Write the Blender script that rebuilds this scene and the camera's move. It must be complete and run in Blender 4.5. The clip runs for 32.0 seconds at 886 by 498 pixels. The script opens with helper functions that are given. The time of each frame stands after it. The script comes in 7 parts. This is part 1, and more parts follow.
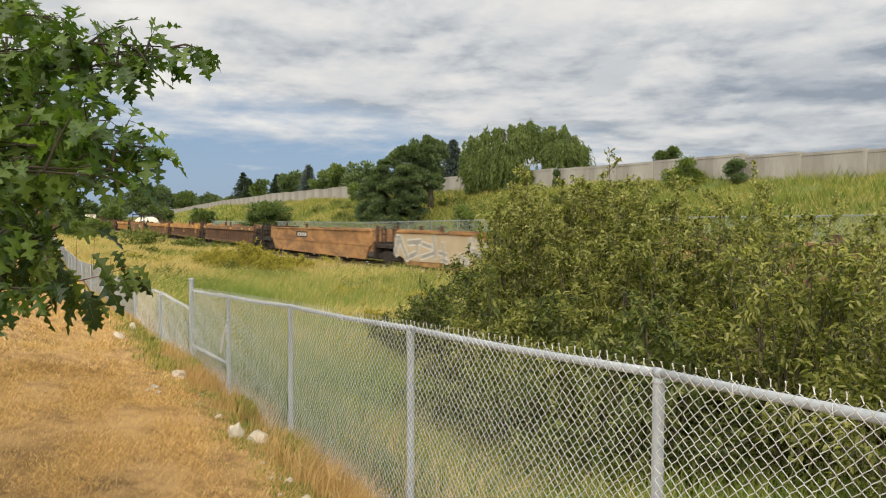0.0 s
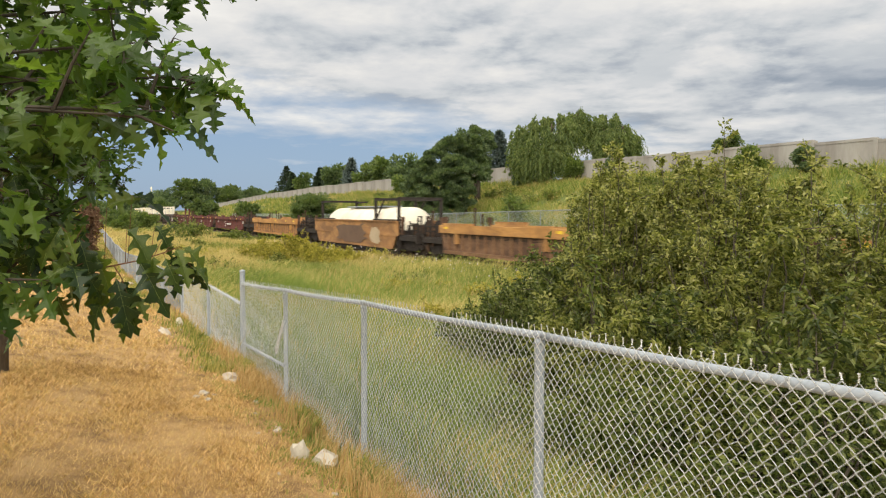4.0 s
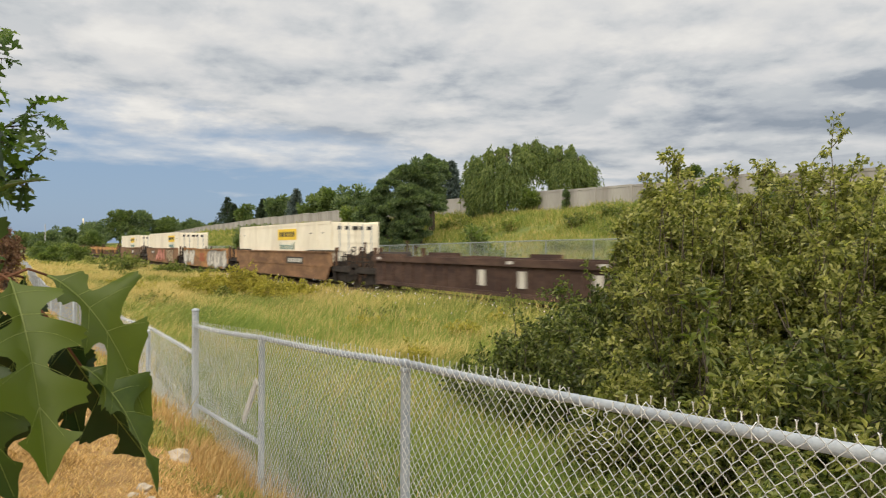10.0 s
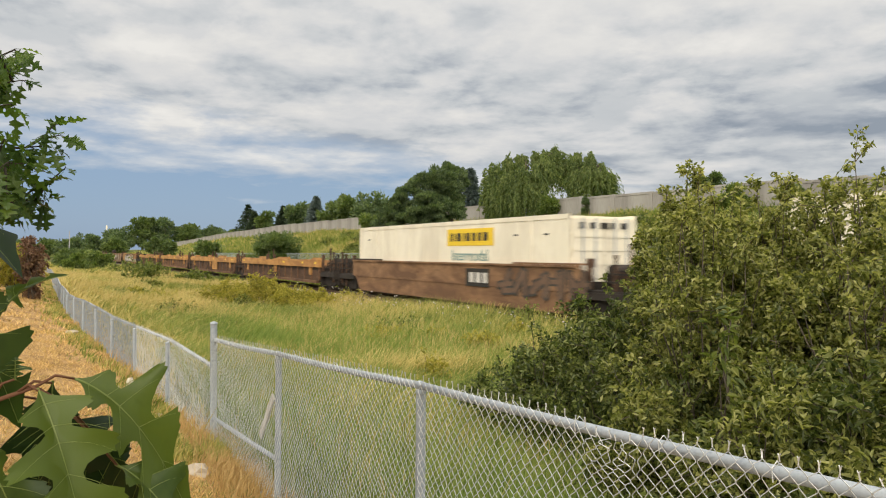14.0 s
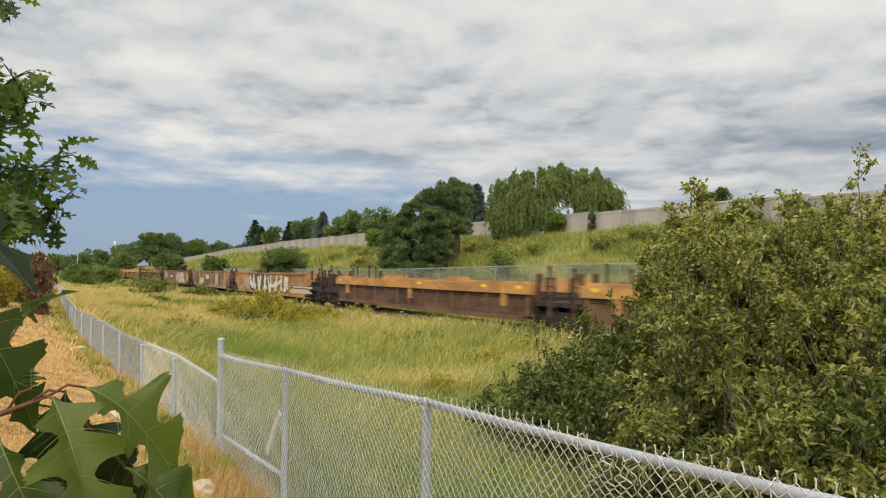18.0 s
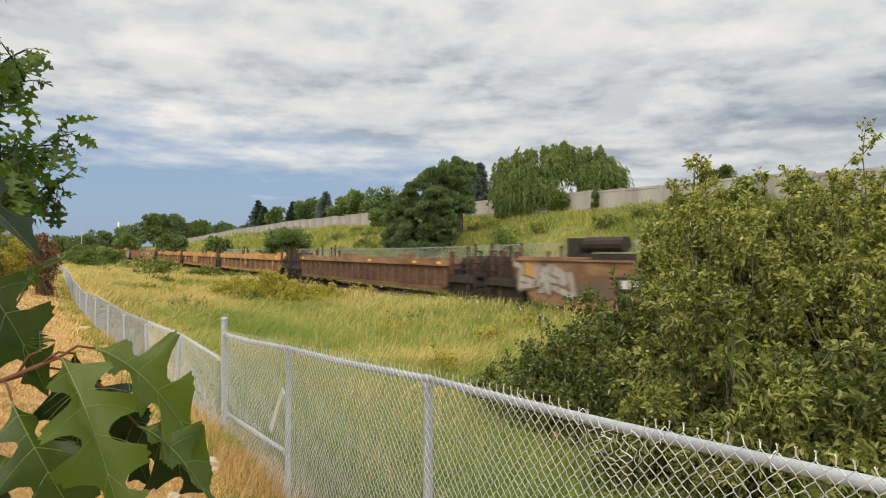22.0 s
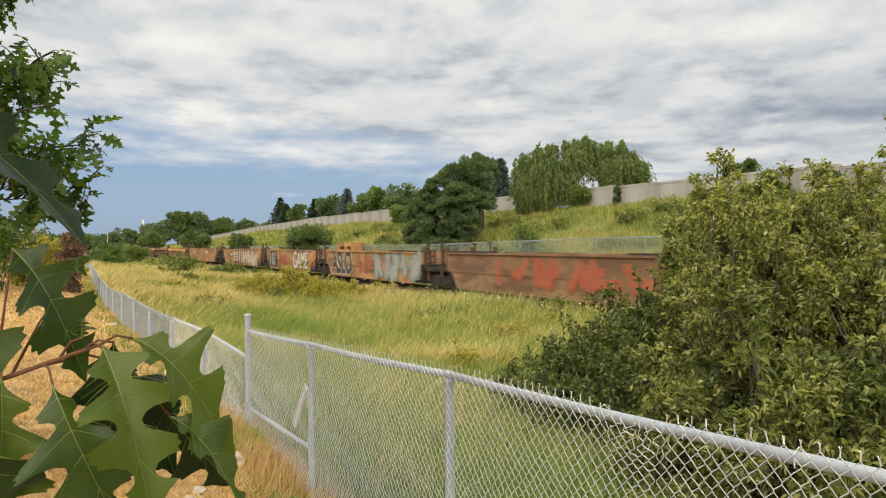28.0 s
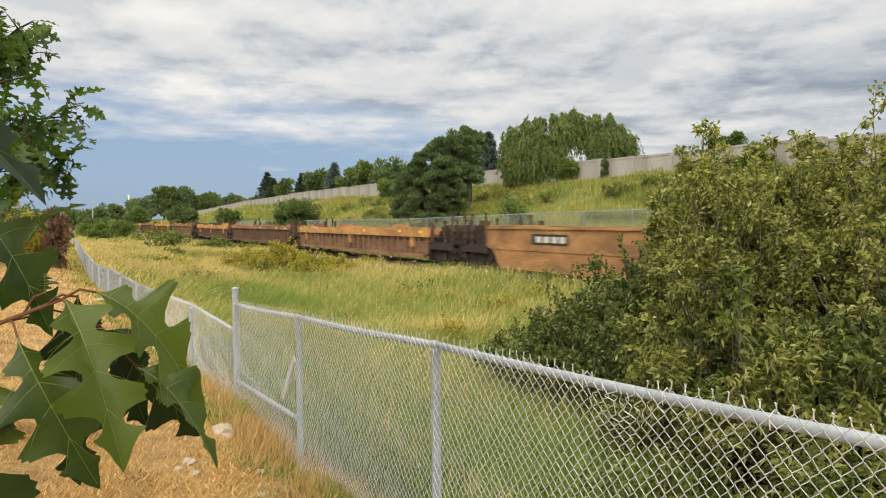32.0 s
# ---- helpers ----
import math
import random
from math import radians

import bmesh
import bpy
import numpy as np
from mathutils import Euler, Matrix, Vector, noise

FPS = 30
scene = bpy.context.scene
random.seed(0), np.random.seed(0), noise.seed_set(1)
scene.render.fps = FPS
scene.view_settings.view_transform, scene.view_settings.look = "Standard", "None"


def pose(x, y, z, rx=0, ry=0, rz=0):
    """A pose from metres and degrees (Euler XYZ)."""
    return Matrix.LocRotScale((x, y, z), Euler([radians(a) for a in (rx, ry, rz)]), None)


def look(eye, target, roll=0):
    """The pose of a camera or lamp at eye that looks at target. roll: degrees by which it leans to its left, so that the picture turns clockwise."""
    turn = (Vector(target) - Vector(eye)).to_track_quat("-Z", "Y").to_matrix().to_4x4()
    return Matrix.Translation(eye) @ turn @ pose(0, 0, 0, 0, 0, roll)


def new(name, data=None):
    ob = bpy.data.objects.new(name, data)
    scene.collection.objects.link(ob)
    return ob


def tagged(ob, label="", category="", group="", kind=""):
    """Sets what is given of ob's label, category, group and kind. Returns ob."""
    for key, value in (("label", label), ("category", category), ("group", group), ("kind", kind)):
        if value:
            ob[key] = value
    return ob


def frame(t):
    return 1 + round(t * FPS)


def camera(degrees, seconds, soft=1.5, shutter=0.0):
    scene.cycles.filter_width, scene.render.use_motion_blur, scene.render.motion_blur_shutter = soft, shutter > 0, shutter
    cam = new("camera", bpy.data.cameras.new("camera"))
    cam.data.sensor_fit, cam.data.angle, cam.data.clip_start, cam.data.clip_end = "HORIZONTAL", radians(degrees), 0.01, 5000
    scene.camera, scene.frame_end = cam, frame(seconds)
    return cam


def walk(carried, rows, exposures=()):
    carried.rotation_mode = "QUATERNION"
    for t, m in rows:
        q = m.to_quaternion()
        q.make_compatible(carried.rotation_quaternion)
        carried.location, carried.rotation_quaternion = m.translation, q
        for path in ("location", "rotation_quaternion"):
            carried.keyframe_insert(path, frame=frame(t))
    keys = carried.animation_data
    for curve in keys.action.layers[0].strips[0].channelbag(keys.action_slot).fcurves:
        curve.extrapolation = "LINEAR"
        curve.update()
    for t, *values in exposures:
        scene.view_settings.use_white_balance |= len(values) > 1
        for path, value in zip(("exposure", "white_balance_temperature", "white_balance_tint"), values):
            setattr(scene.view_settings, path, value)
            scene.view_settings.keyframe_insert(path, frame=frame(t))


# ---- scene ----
cam = camera(62.1, 32.0, soft=1.1, shutter=0.4)

PATH = [
    (0, (-0.459, -3.663, 1.759), (0.523, -1.922, 1.682), 0.4),
    (0.5, (-0.472, -3.587, 1.745), (0.504, -1.843, 1.656), 0.6),
    (1, (-0.496, -3.452, 1.746), (0.469, -1.703, 1.65), 0.7),
    (1.5, (-0.5, -3.351, 1.731), (0.445, -1.591, 1.634), 0.7),
    (2, (-0.425, -3.192, 1.703), (0.499, -1.421, 1.604), 0.7),
    (2.5, (-0.377, -3.011, 1.7), (0.531, -1.231, 1.6), 0.7),
    (3, (-0.368, -2.783, 1.656), (0.532, -1.0, 1.553), 0.6),
    (3.5, (-0.37, -2.555, 1.666), (0.525, -0.769, 1.565), 0.4),
    (4, (-0.306, -2.31, 1.638), (0.579, -0.519, 1.543), 0.3),
    (4.5, (-0.294, -2.077, 1.646), (0.574, -0.277, 1.568), 0.6),
    (6.5, (-0.296, -1.146, 1.581), (0.661, 0.607, 1.49), 0.4),
    (7, (-0.253, -0.854, 1.571), (0.755, 0.872, 1.488), 0.6),
    (7.5, (-0.217, -0.664, 1.559), (0.805, 1.053, 1.487), 0.3),
    (8, (-0.116, -0.51, 1.518), (0.879, 1.224, 1.471), -0.8),
    (8.5, (-0.057, -0.287, 1.519), (0.99, 1.417, 1.533), -0.3),
    (9, (-0.052, -0.122, 1.514), (1.08, 1.525, 1.586), -0.1),
    (9.5, (-0.033, -0.044, 1.503), (1.061, 1.63, 1.54), 0.1),
    (10, (-0.037, 0.0, 1.513), (0.986, 1.719, 1.51), 0.4),
    (10.5, (-0.056, -0.024, 1.555), (0.92, 1.721, 1.522), 0.3),
    (11, (-0.094, -0.089, 1.612), (0.85, 1.674, 1.599), 0.4),
    (11.5, (-0.057, -0.028, 1.608), (0.886, 1.736, 1.64), 0.3),
    (12, (-0.033, -0.004, 1.599), (0.917, 1.755, 1.633), 0.3),
    (12.5, (-0.028, 0.002, 1.592), (0.93, 1.757, 1.622), 0.3),
    (13, (-0.018, -0.012, 1.596), (0.947, 1.739, 1.619), 0.3),
    (13.5, (-0.019, -0.03, 1.608), (0.955, 1.717, 1.624), 0.4),
    (14, (-0.007, 0.014, 1.594), (0.971, 1.759, 1.608), 0.4),
    (14.5, (-0.016, 0.001, 1.598), (0.962, 1.746, 1.61), 0.4),
    (16.5, (-0.03, -0.024, 1.602), (0.939, 1.725, 1.64), 0.3),
    (17, (-0.024, -0.026, 1.605), (0.944, 1.723, 1.652), 0.4),
    (17.5, (-0.02, -0.038, 1.607), (0.944, 1.713, 1.66), 0.4),
    (18, (-0.026, -0.039, 1.607), (0.936, 1.714, 1.663), 0.4),
    (18.5, (-0.019, -0.034, 1.604), (0.939, 1.72, 1.658), 0.4),
    (19, (0.0, 0.0, 1.6), (0.958, 1.755, 1.651), 0.4),
    (19.5, (-0.008, -0.021, 1.603), (0.949, 1.735, 1.647), 0.2),
    (20, (-0.01, -0.04, 1.602), (0.941, 1.718, 1.637), 0.1),
    (20.5, (-0.003, -0.033, 1.604), (0.944, 1.728, 1.628), -0.0),
    (21, (-0.011, -0.05, 1.602), (0.935, 1.711, 1.617), 0.0),
    (21.5, (0.001, -0.024, 1.596), (0.95, 1.736, 1.602), 0.0),
    (22, (-0.008, -0.034, 1.594), (0.946, 1.723, 1.594), 0.1),
    (22.5, (-0.016, -0.057, 1.595), (0.941, 1.699, 1.587), 0.1),
    (23, (0.002, -0.008, 1.588), (0.959, 1.748, 1.572), 0.2),
    (23.5, (-0.023, -0.06, 1.596), (0.934, 1.697, 1.572), 0.2),
    (24, (-0.005, -0.024, 1.587), (0.952, 1.732, 1.555), 0.2),
    (24.5, (-0.007, -0.045, 1.591), (0.952, 1.71, 1.554), -0.0),
    (25, (-0.004, -0.045, 1.591), (0.953, 1.71, 1.556), -0.0),
    (25.5, (-0.007, -0.045, 1.589), (0.939, 1.717, 1.565), 0.0),
    (26, (-0.011, -0.042, 1.596), (0.915, 1.73, 1.586), -0.1),
    (26.5, (-0.025, -0.049, 1.607), (0.88, 1.734, 1.609), -0.1),
    (28.5, (-0.004, -0.046, 1.59), (0.902, 1.737, 1.569), -0.2),
    (29, (0.005, -0.051, 1.586), (0.918, 1.729, 1.551), -0.3),
    (29.5, (0.006, -0.053, 1.587), (0.922, 1.724, 1.539), -0.4),
    (30, (0.005, -0.072, 1.585), (0.922, 1.704, 1.527), -0.5),
    (30.5, (-0.005, -0.086, 1.584), (0.916, 1.689, 1.521), -0.4),
    (31, (0.013, -0.045, 1.577), (0.936, 1.728, 1.508), -0.5),
    (31.5, (0.001, -0.059, 1.574), (0.928, 1.712, 1.499), -0.4),
    (32, (-0.01, -0.071, 1.58), (0.921, 1.698, 1.499), -0.4),
]
walk(cam, [(t, look(eye, target, roll)) for t, eye, target, roll in PATH],
     [(0, 0.02), (2, 0.04), (4, 0.08), (6, 0.16), (7, 0.18), (8.5, 0.05), (10, -0.03), (14, -0.03), (18, -0.03), (22, 0.05), (26, 0.10), (29, 0.10), (32, 0.12)])

# ---- world, sun, exposure ----
SUN_EL, SUN_AZ = 52.0, 222.0  # degrees; azimuth clockwise from +y: behind and to the left of the walk
sun_dir = Vector((math.sin(radians(SUN_AZ)) * math.cos(radians(SUN_EL)), math.cos(radians(SUN_AZ)) * math.cos(radians(SUN_EL)), math.sin(radians(SUN_EL))))
sun = new("sun", bpy.data.lights.new("sun", "SUN"))
sun.data.energy, sun.data.angle, sun.data.color = 4.7, radians(95), (1.0, 0.90, 0.74)
sun.matrix_world = look(sun_dir * 50, (0, 0, 0))
scene.view_settings.exposure = 0.0

world = bpy.data.worlds.new("sky")
scene.world = world
world.use_nodes = True


class Nodes:
    """Short hand for a node tree."""

    def __init__(self, tree):
        self.tree = tree
        tree.nodes.clear()

    def add(self, kind, **values):
        node = self.tree.nodes.new(kind)
        for key, value in values.items():
            if key in node.inputs:
                node.inputs[key].default_value = value
        return node

    def link(self, a, b):
        self.tree.links.new(a, b)

    def math(self, op, a, b=0.0, c=0.0, clamp=False):
        node = self.tree.nodes.new("ShaderNodeMath")
        node.operation, node.use_clamp = op, clamp
        for socket, value in zip(node.inputs, (a, b, c)):
            if isinstance(value, (int, float)):
                socket.default_value = value
            else:
                self.link(value, socket)
        return node.outputs[0]

    def mix(self, fac, a, b, blend="MIX"):
        node = self.tree.nodes.new("ShaderNodeMix")
        node.data_type, node.blend_type = "RGBA", blend
        for socket, value in zip((node.inputs[0], node.inputs[6], node.inputs[7]), (fac, a, b)):
            if isinstance(value, (int, float)):
                socket.default_value = value
            elif isinstance(value, tuple):
                socket.default_value = (*value[:3], 1)
            else:
                self.link(value, socket)
        return node.outputs[2]

    def ramp(self, fac, stops):
        node = self.tree.nodes.new("ShaderNodeValToRGB")
        el = node.color_ramp.elements
        while len(el) < len(stops):
            el.new(0.5)
        for e, (pos, col) in zip(el, stops):
            e.position = pos
            e.color = (col, col, col, 1) if isinstance(col, (int, float)) else (*col, 1)
        self.link(fac, node.inputs[0])
        return node.outputs[0]

    def noise(self, vector, scale, detail=4.0, rough=0.55, distort=0.0):
        node = self.add("ShaderNodeTexNoise", Scale=scale, Detail=detail, Roughness=rough, Distortion=distort)
        self.link(vector, node.inputs["Vector"])
        return node.outputs[0]


def build_sky():
    n = Nodes(world.node_tree)
    coord = n.add("ShaderNodeTexCoord")
    split = n.add("ShaderNodeSeparateXYZ")
    n.link(coord.outputs["Generated"], split.inputs[0])
    x, y, z = split.outputs
    up = n.math("MAXIMUM", z, 0.0)
    across = n.math("SUBTRACT", n.math("MULTIPLY", x, 0.88), n.math("MULTIPLY", y, 0.48))
    ahead = n.math("ADD", n.math("MULTIPLY", x, 0.48), n.math("MULTIPLY", y, 0.88))

    def sheet(rise, wide):
        """Places on the cloud layer: its heaps grow flatter and smaller towards the horizon; rise lifts the way of sight."""
        flat = n.add("ShaderNodeCombineXYZ")
        n.link(n.math("MULTIPLY", across, wide), flat.inputs[0])
        n.link(n.math("MULTIPLY", ahead, wide), flat.inputs[1])
        n.link(n.math("ADD", n.math("MULTIPLY", n.math("LOGARITHM", n.math("ADD", up, 0.07), math.e), wide * 0.84), rise), flat.inputs[2])
        return flat.outputs[0]

    here, above = sheet(0.0, 6.0), sheet(0.40, 6.0)
    big = n.noise(sheet(0.0, 2.1), 1.0, 2.0, 0.45, 0.2)
    heap, heap_up = n.noise(here, 1.0, 6.0, 0.55, 0.1), n.noise(above, 1.0, 6.0, 0.55, 0.1)
    wisp = n.noise(sheet(0.0, 17.0), 1.0, 5.0, 0.6, 0.2)
    rim = [(0.42, 0.0), (0.50, 0.55), (0.60, 1.0)]
    # lit tops and shaded feet of the heaps
    relief = n.math("MULTIPLY", n.math("SUBTRACT", n.ramp(heap, rim), n.ramp(heap_up, rim)), 0.24)
    value = n.math("ADD", n.math("ADD", n.math("MULTIPLY", n.math("SUBTRACT", big, 0.5), -0.6), n.math("MULTIPLY", n.math("SUBTRACT", heap, 0.5), 0.25)), 0.575)
    value = n.math("ADD", n.math("ADD", value, relief), n.math("MULTIPLY", n.math("SUBTRACT", wisp, 0.5), 0.12))

    def mass(azimuth, elevation, wide, tall):
        """A soft hump round one way of the sky, angles in degrees."""
        a = radians(azimuth)
        u = n.math("DIVIDE", n.math("SUBTRACT", n.math("MULTIPLY", x, math.cos(a)), n.math("MULTIPLY", y, math.sin(a))), math.sin(radians(wide)))
        v = n.math("DIVIDE", n.math("SUBTRACT", z, math.sin(radians(elevation))), math.sin(radians(tall)))
        front = n.math("GREATER_THAN", n.math("ADD", n.math("MULTIPLY", x, math.sin(a)), n.math("MULTIPLY", y, math.cos(a))), 0.0)
        far = n.math("ADD", n.math("MULTIPLY", u, u), n.math("MULTIPLY", v, v))
        return n.math("MULTIPLY", n.math("EXPONENT", n.math("MULTIPLY", far, -1.0)), front)

    storm = mass(60, 8.0, 19, 4.4)
    roll = mass(19, 14.0, 13, 2.6)
    value = n.math("SUBTRACT", n.math("SUBTRACT", value, n.math("MULTIPLY", storm, 0.25)), n.math("MULTIPLY", roll, 0.12))
    body = n.ramp(value, [(0.18, (0.30, 0.345, 0.405)), (0.33, (0.43, 0.465, 0.51)), (0.45, (0.565, 0.59, 0.61)), (0.57, (0.67, 0.675, 0.68)), (0.70, (0.755, 0.745, 0.725)), (0.88, (0.86, 0.84, 0.80))])
    high = n.ramp(up, [(0.22, 0.0), (0.42, 1.0)])
    body = n.mix(n.math("MULTIPLY", high, 0.6), body, (0.755, 0.755, 0.745))
    sky = n.add("ShaderNodeTexSky")
    sky.sky_type, sky.sun_disc = "NISHITA", False
    sky.sun_elevation, sky.sun_rotation = radians(SUN_EL), radians(SUN_AZ)
    clear = n.mix(0.75, n.mix(1.0, sky.outputs[0], (0.085, 0.085, 0.085), "MULTIPLY"), (0.29, 0.415, 0.605))
    # the bank thins out above the horizon on the side that the track runs to
    side = n.math("ADD", n.math("MULTIPLY", x, -0.35), n.math("MULTIPLY", y, 0.75))
    edge = n.math("ADD", n.math("MULTIPLY", up, 4.4), n.math("MULTIPLY", n.math("SUBTRACT", n.math("ADD", n.math("MULTIPLY", heap, 0.75), n.math("MULTIPLY", wisp, 0.25)), 0.5), 1.25))
    cover = n.math("SUBTRACT", n.math("ADD", edge, 0.47), n.math("MULTIPLY", side, 0.95), clamp=True)
    cover = n.ramp(cover, [(0.26, 0.0), (0.62, 1.0)])
    colour = n.mix(cover, clear, body)
    back = n.add("ShaderNodeBackground", Strength=1.0)
    n.link(colour, back.inputs[0])
    out = n.add("ShaderNodeOutputWorld")
    n.link(back.outputs[0], out.inputs[0])


build_sky()


# ---- materials ----
def surface(name, stops, scale=3.0, rough=0.8, bump=0.3, fine=30.0, metal=0.0, island=0.0, random=0.0, coat=None, coat_amount=0.0,
            coat_scale=1.0, stretch=(1, 1, 1), spread=0.02, through_light=0.0, spec=0.3):
    """A surface of two scales of noise: a colour ramp, fine grain, relief; island and random: how far one piece differs from the next; coat: stains."""
    m = bpy.data.materials.new(name)
    m.use_nodes = True
    n = Nodes(m.node_tree)
    coord = n.add("ShaderNodeTexCoord")
    place = n.add("ShaderNodeMapping", Scale=stretch)
    n.link(coord.outputs["Object"], place.inputs[0])
    v = place.outputs[0]
    low, high = n.noise(v, scale, 6.0, 0.6, 0.3), n.noise(v, fine, 4.0, 0.6)
    fac = n.math("ADD", n.math("MULTIPLY", low, 0.65), n.math("MULTIPLY", high, 0.35))
    if island:
        geo = n.add("ShaderNodeNewGeometry")
        fac = n.math("ADD", fac, n.math("MULTIPLY", n.math("SUBTRACT", geo.outputs["Random Per Island"], 0.5), island))
    if random:
        info = n.add("ShaderNodeObjectInfo")
        fac = n.math("ADD", fac, n.math("MULTIPLY", n.math("SUBTRACT", info.outputs["Random"], 0.5), random))
    colour = n.ramp(fac, stops)
    if coat is not None:
        stain = n.ramp(n.noise(v, coat_scale, 8.0, 0.65, 0.6), [(0.5 - coat_amount * 0.5, 0.0), (0.62, 1.0)])
        colour = n.mix(stain, colour, coat)
    shader = n.add("ShaderNodeBsdfPrincipled", Roughness=rough, Metallic=metal)
    shader.inputs["Specular IOR Level"].default_value = spec
    n.link(colour, shader.inputs["Base Color"])
    if bump:
        b = n.add("ShaderNodeBump", Strength=bump, Distance=spread)
        n.link(fac if not island else high, b.inputs["Height"])
        n.link(b.outputs[0], shader.inputs["Normal"])
    end = shader.outputs[0]
    if through_light:
        trans = n.add("ShaderNodeBsdfTranslucent")
        n.link(n.mix(1.0, colour, (1.5, 1.6, 0.7), "MULTIPLY"), trans.inputs[0])
        both = n.add("ShaderNodeMixShader", Fac=through_light)
        n.link(end, both.inputs[1])
        n.link(trans.outputs[0], both.inputs[2])
        end = both.outputs[0]
    out = n.add("ShaderNodeOutputMaterial")
    n.link(end, out.inputs[0])
    return m


LAWN = surface("dry_lawn", [(0.34, (0.14, 0.085, 0.036)), (0.46, (0.31, 0.192, 0.08)), (0.56, (0.48, 0.31, 0.135)), (0.72, (0.31, 0.24, 0.10))], 2.6, 0.95, 1.0, 110, spread=0.03)
EARTH = surface("meadow_soil", [(0.3, (0.05, 0.055, 0.02)), (0.5, (0.11, 0.115, 0.035)), (0.7, (0.20, 0.17, 0.06))], 0.6, 0.95, 0.6, 25)
SLOPE = surface("slope_turf", [(0.3, (0.06, 0.09, 0.02)), (0.5, (0.13, 0.155, 0.04)), (0.7, (0.26, 0.22, 0.08))], 0.22, 0.95, 0.6, 6)
STRAW = surface("straw_blades", [(0.15, (0.20, 0.118, 0.045)), (0.42, (0.50, 0.318, 0.136)), (0.66, (0.80, 0.568, 0.285)), (0.9, (0.29, 0.26, 0.085))], 0.8, 0.8, 0.0, 5, island=0.55, through_light=0.25)
MEADOW = surface("meadow_blades", [(0.22, (0.075, 0.105, 0.020)), (0.42, (0.175, 0.205, 0.042)), (0.58, (0.31, 0.30, 0.080)), (0.75, (0.54, 0.43, 0.17))], 0.35, 0.75, 0.0, 1.5, island=0.42, through_light=0.3)
GREENB = surface("green_blades", [(0.2, (0.085, 0.14, 0.024)), (0.5, (0.175, 0.24, 0.046)), (0.8, (0.34, 0.345, 0.10))], 0.35, 0.7, 0.0, 3, island=0.4, through_light=0.33)
SEED = surface("seed_heads", [(0.2, (0.36, 0.28, 0.095)), (0.6, (0.50, 0.395, 0.16))], 0.6, 0.85, 0.0, 8, island=0.4, through_light=0.25)
GOLD = surface("golden_blades", [(0.15, (0.26, 0.22, 0.065)), (0.45, (0.44, 0.35, 0.12)), (0.7, (0.62, 0.50, 0.22))], 0.5, 0.75, 0.0, 4, island=0.45, through_light=0.3)
BLOOM = surface("wild_flower", [(0.3, (0.55, 0.48, 0.50)), (0.7, (0.74, 0.70, 0.68))], 6.0, 0.8, 0.0, 30)
SLOPEB = surface("slope_blades", [(0.30, (0.10, 0.155, 0.028)), (0.46, (0.19, 0.235, 0.05)), (0.57, (0.32, 0.30, 0.085)), (0.70, (0.50, 0.38, 0.17))], 0.16, 0.8, 0.0, 0.9, island=0.34, through_light=0.25)
RUSSET = surface("russet_grass", [(0.2, (0.32, 0.19, 0.075)), (0.55, (0.52, 0.35, 0.15)), (0.85, (0.60, 0.47, 0.24))], 1.0, 0.85, 0.0, 12, island=0.4, through_light=0.2)
ZINC = surface("galvanised_steel", [(0.28, (0.20, 0.235, 0.28)), (0.46, (0.32, 0.36, 0.405)), (0.6, (0.37, 0.41, 0.45)), (0.78, (0.47, 0.51, 0.54))], 22.0, 0.55, 0.25, 70, metal=0.0, spec=0.4, spread=0.002)
WIRE = surface("galvanised_wire", [(0.3, (0.50, 0.52, 0.52)), (0.7, (0.68, 0.69, 0.68))], 5.0, 0.5, 0.0, 40, metal=0.3)
WIRE_FAR = surface("weathered_wire", [(0.3, (0.25, 0.28, 0.30)), (0.7, (0.36, 0.39, 0.41))], 5.0, 0.6, 0.0, 40, metal=0.2)
WIRE_PALE = surface("pale_green_wire", [(0.3, (0.30, 0.345, 0.33)), (0.7, (0.42, 0.465, 0.44))], 5.0, 0.6, 0.0, 40)
RAIL_FAR = surface("dull_zinc", [(0.3, (0.21, 0.24, 0.24)), (0.7, (0.30, 0.33, 0.33))], 5.0, 0.75, 0.0, 40)
CONCRETE = surface("panel_concrete", [(0.3, (0.31, 0.30, 0.28)), (0.5, (0.40, 0.385, 0.36)), (0.7, (0.47, 0.455, 0.43))], 0.5, 0.9, 0.3, 9, random=0.16, coat=(0.27, 0.255, 0.235), coat_amount=0.25, coat_scale=0.35, stretch=(1, 1, 0.35))
BALLAST = surface("ballast_stone", [(0.2, (0.06, 0.052, 0.045)), (0.5, (0.14, 0.12, 0.10)), (0.8, (0.24, 0.21, 0.18))], 2.0, 0.95, 0.8, 22, island=0.5)
RAILM = surface("rail_steel", [(0.3, (0.10, 0.06, 0.04)), (0.7, (0.20, 0.13, 0.09))], 2.0, 0.55, 0.2, 30, metal=0.5)
TIE = surface("tie_timber", [(0.3, (0.04, 0.033, 0.028)), (0.7, (0.11, 0.09, 0.075))], 4.0, 0.9, 0.4, 40)


def car_paint(name, base, light, rust, worn=0.3):
    return surface(name, [(0.28, tuple(c * 0.6 for c in base)), (0.46, base), (0.62, light), (0.8, base)], 0.9, 0.75, 0.12, 8, random=0.12,
                   coat=rust, coat_amount=worn, coat_scale=1.1, stretch=(1, 0.55, 1.5), spread=0.004, spec=0.25)


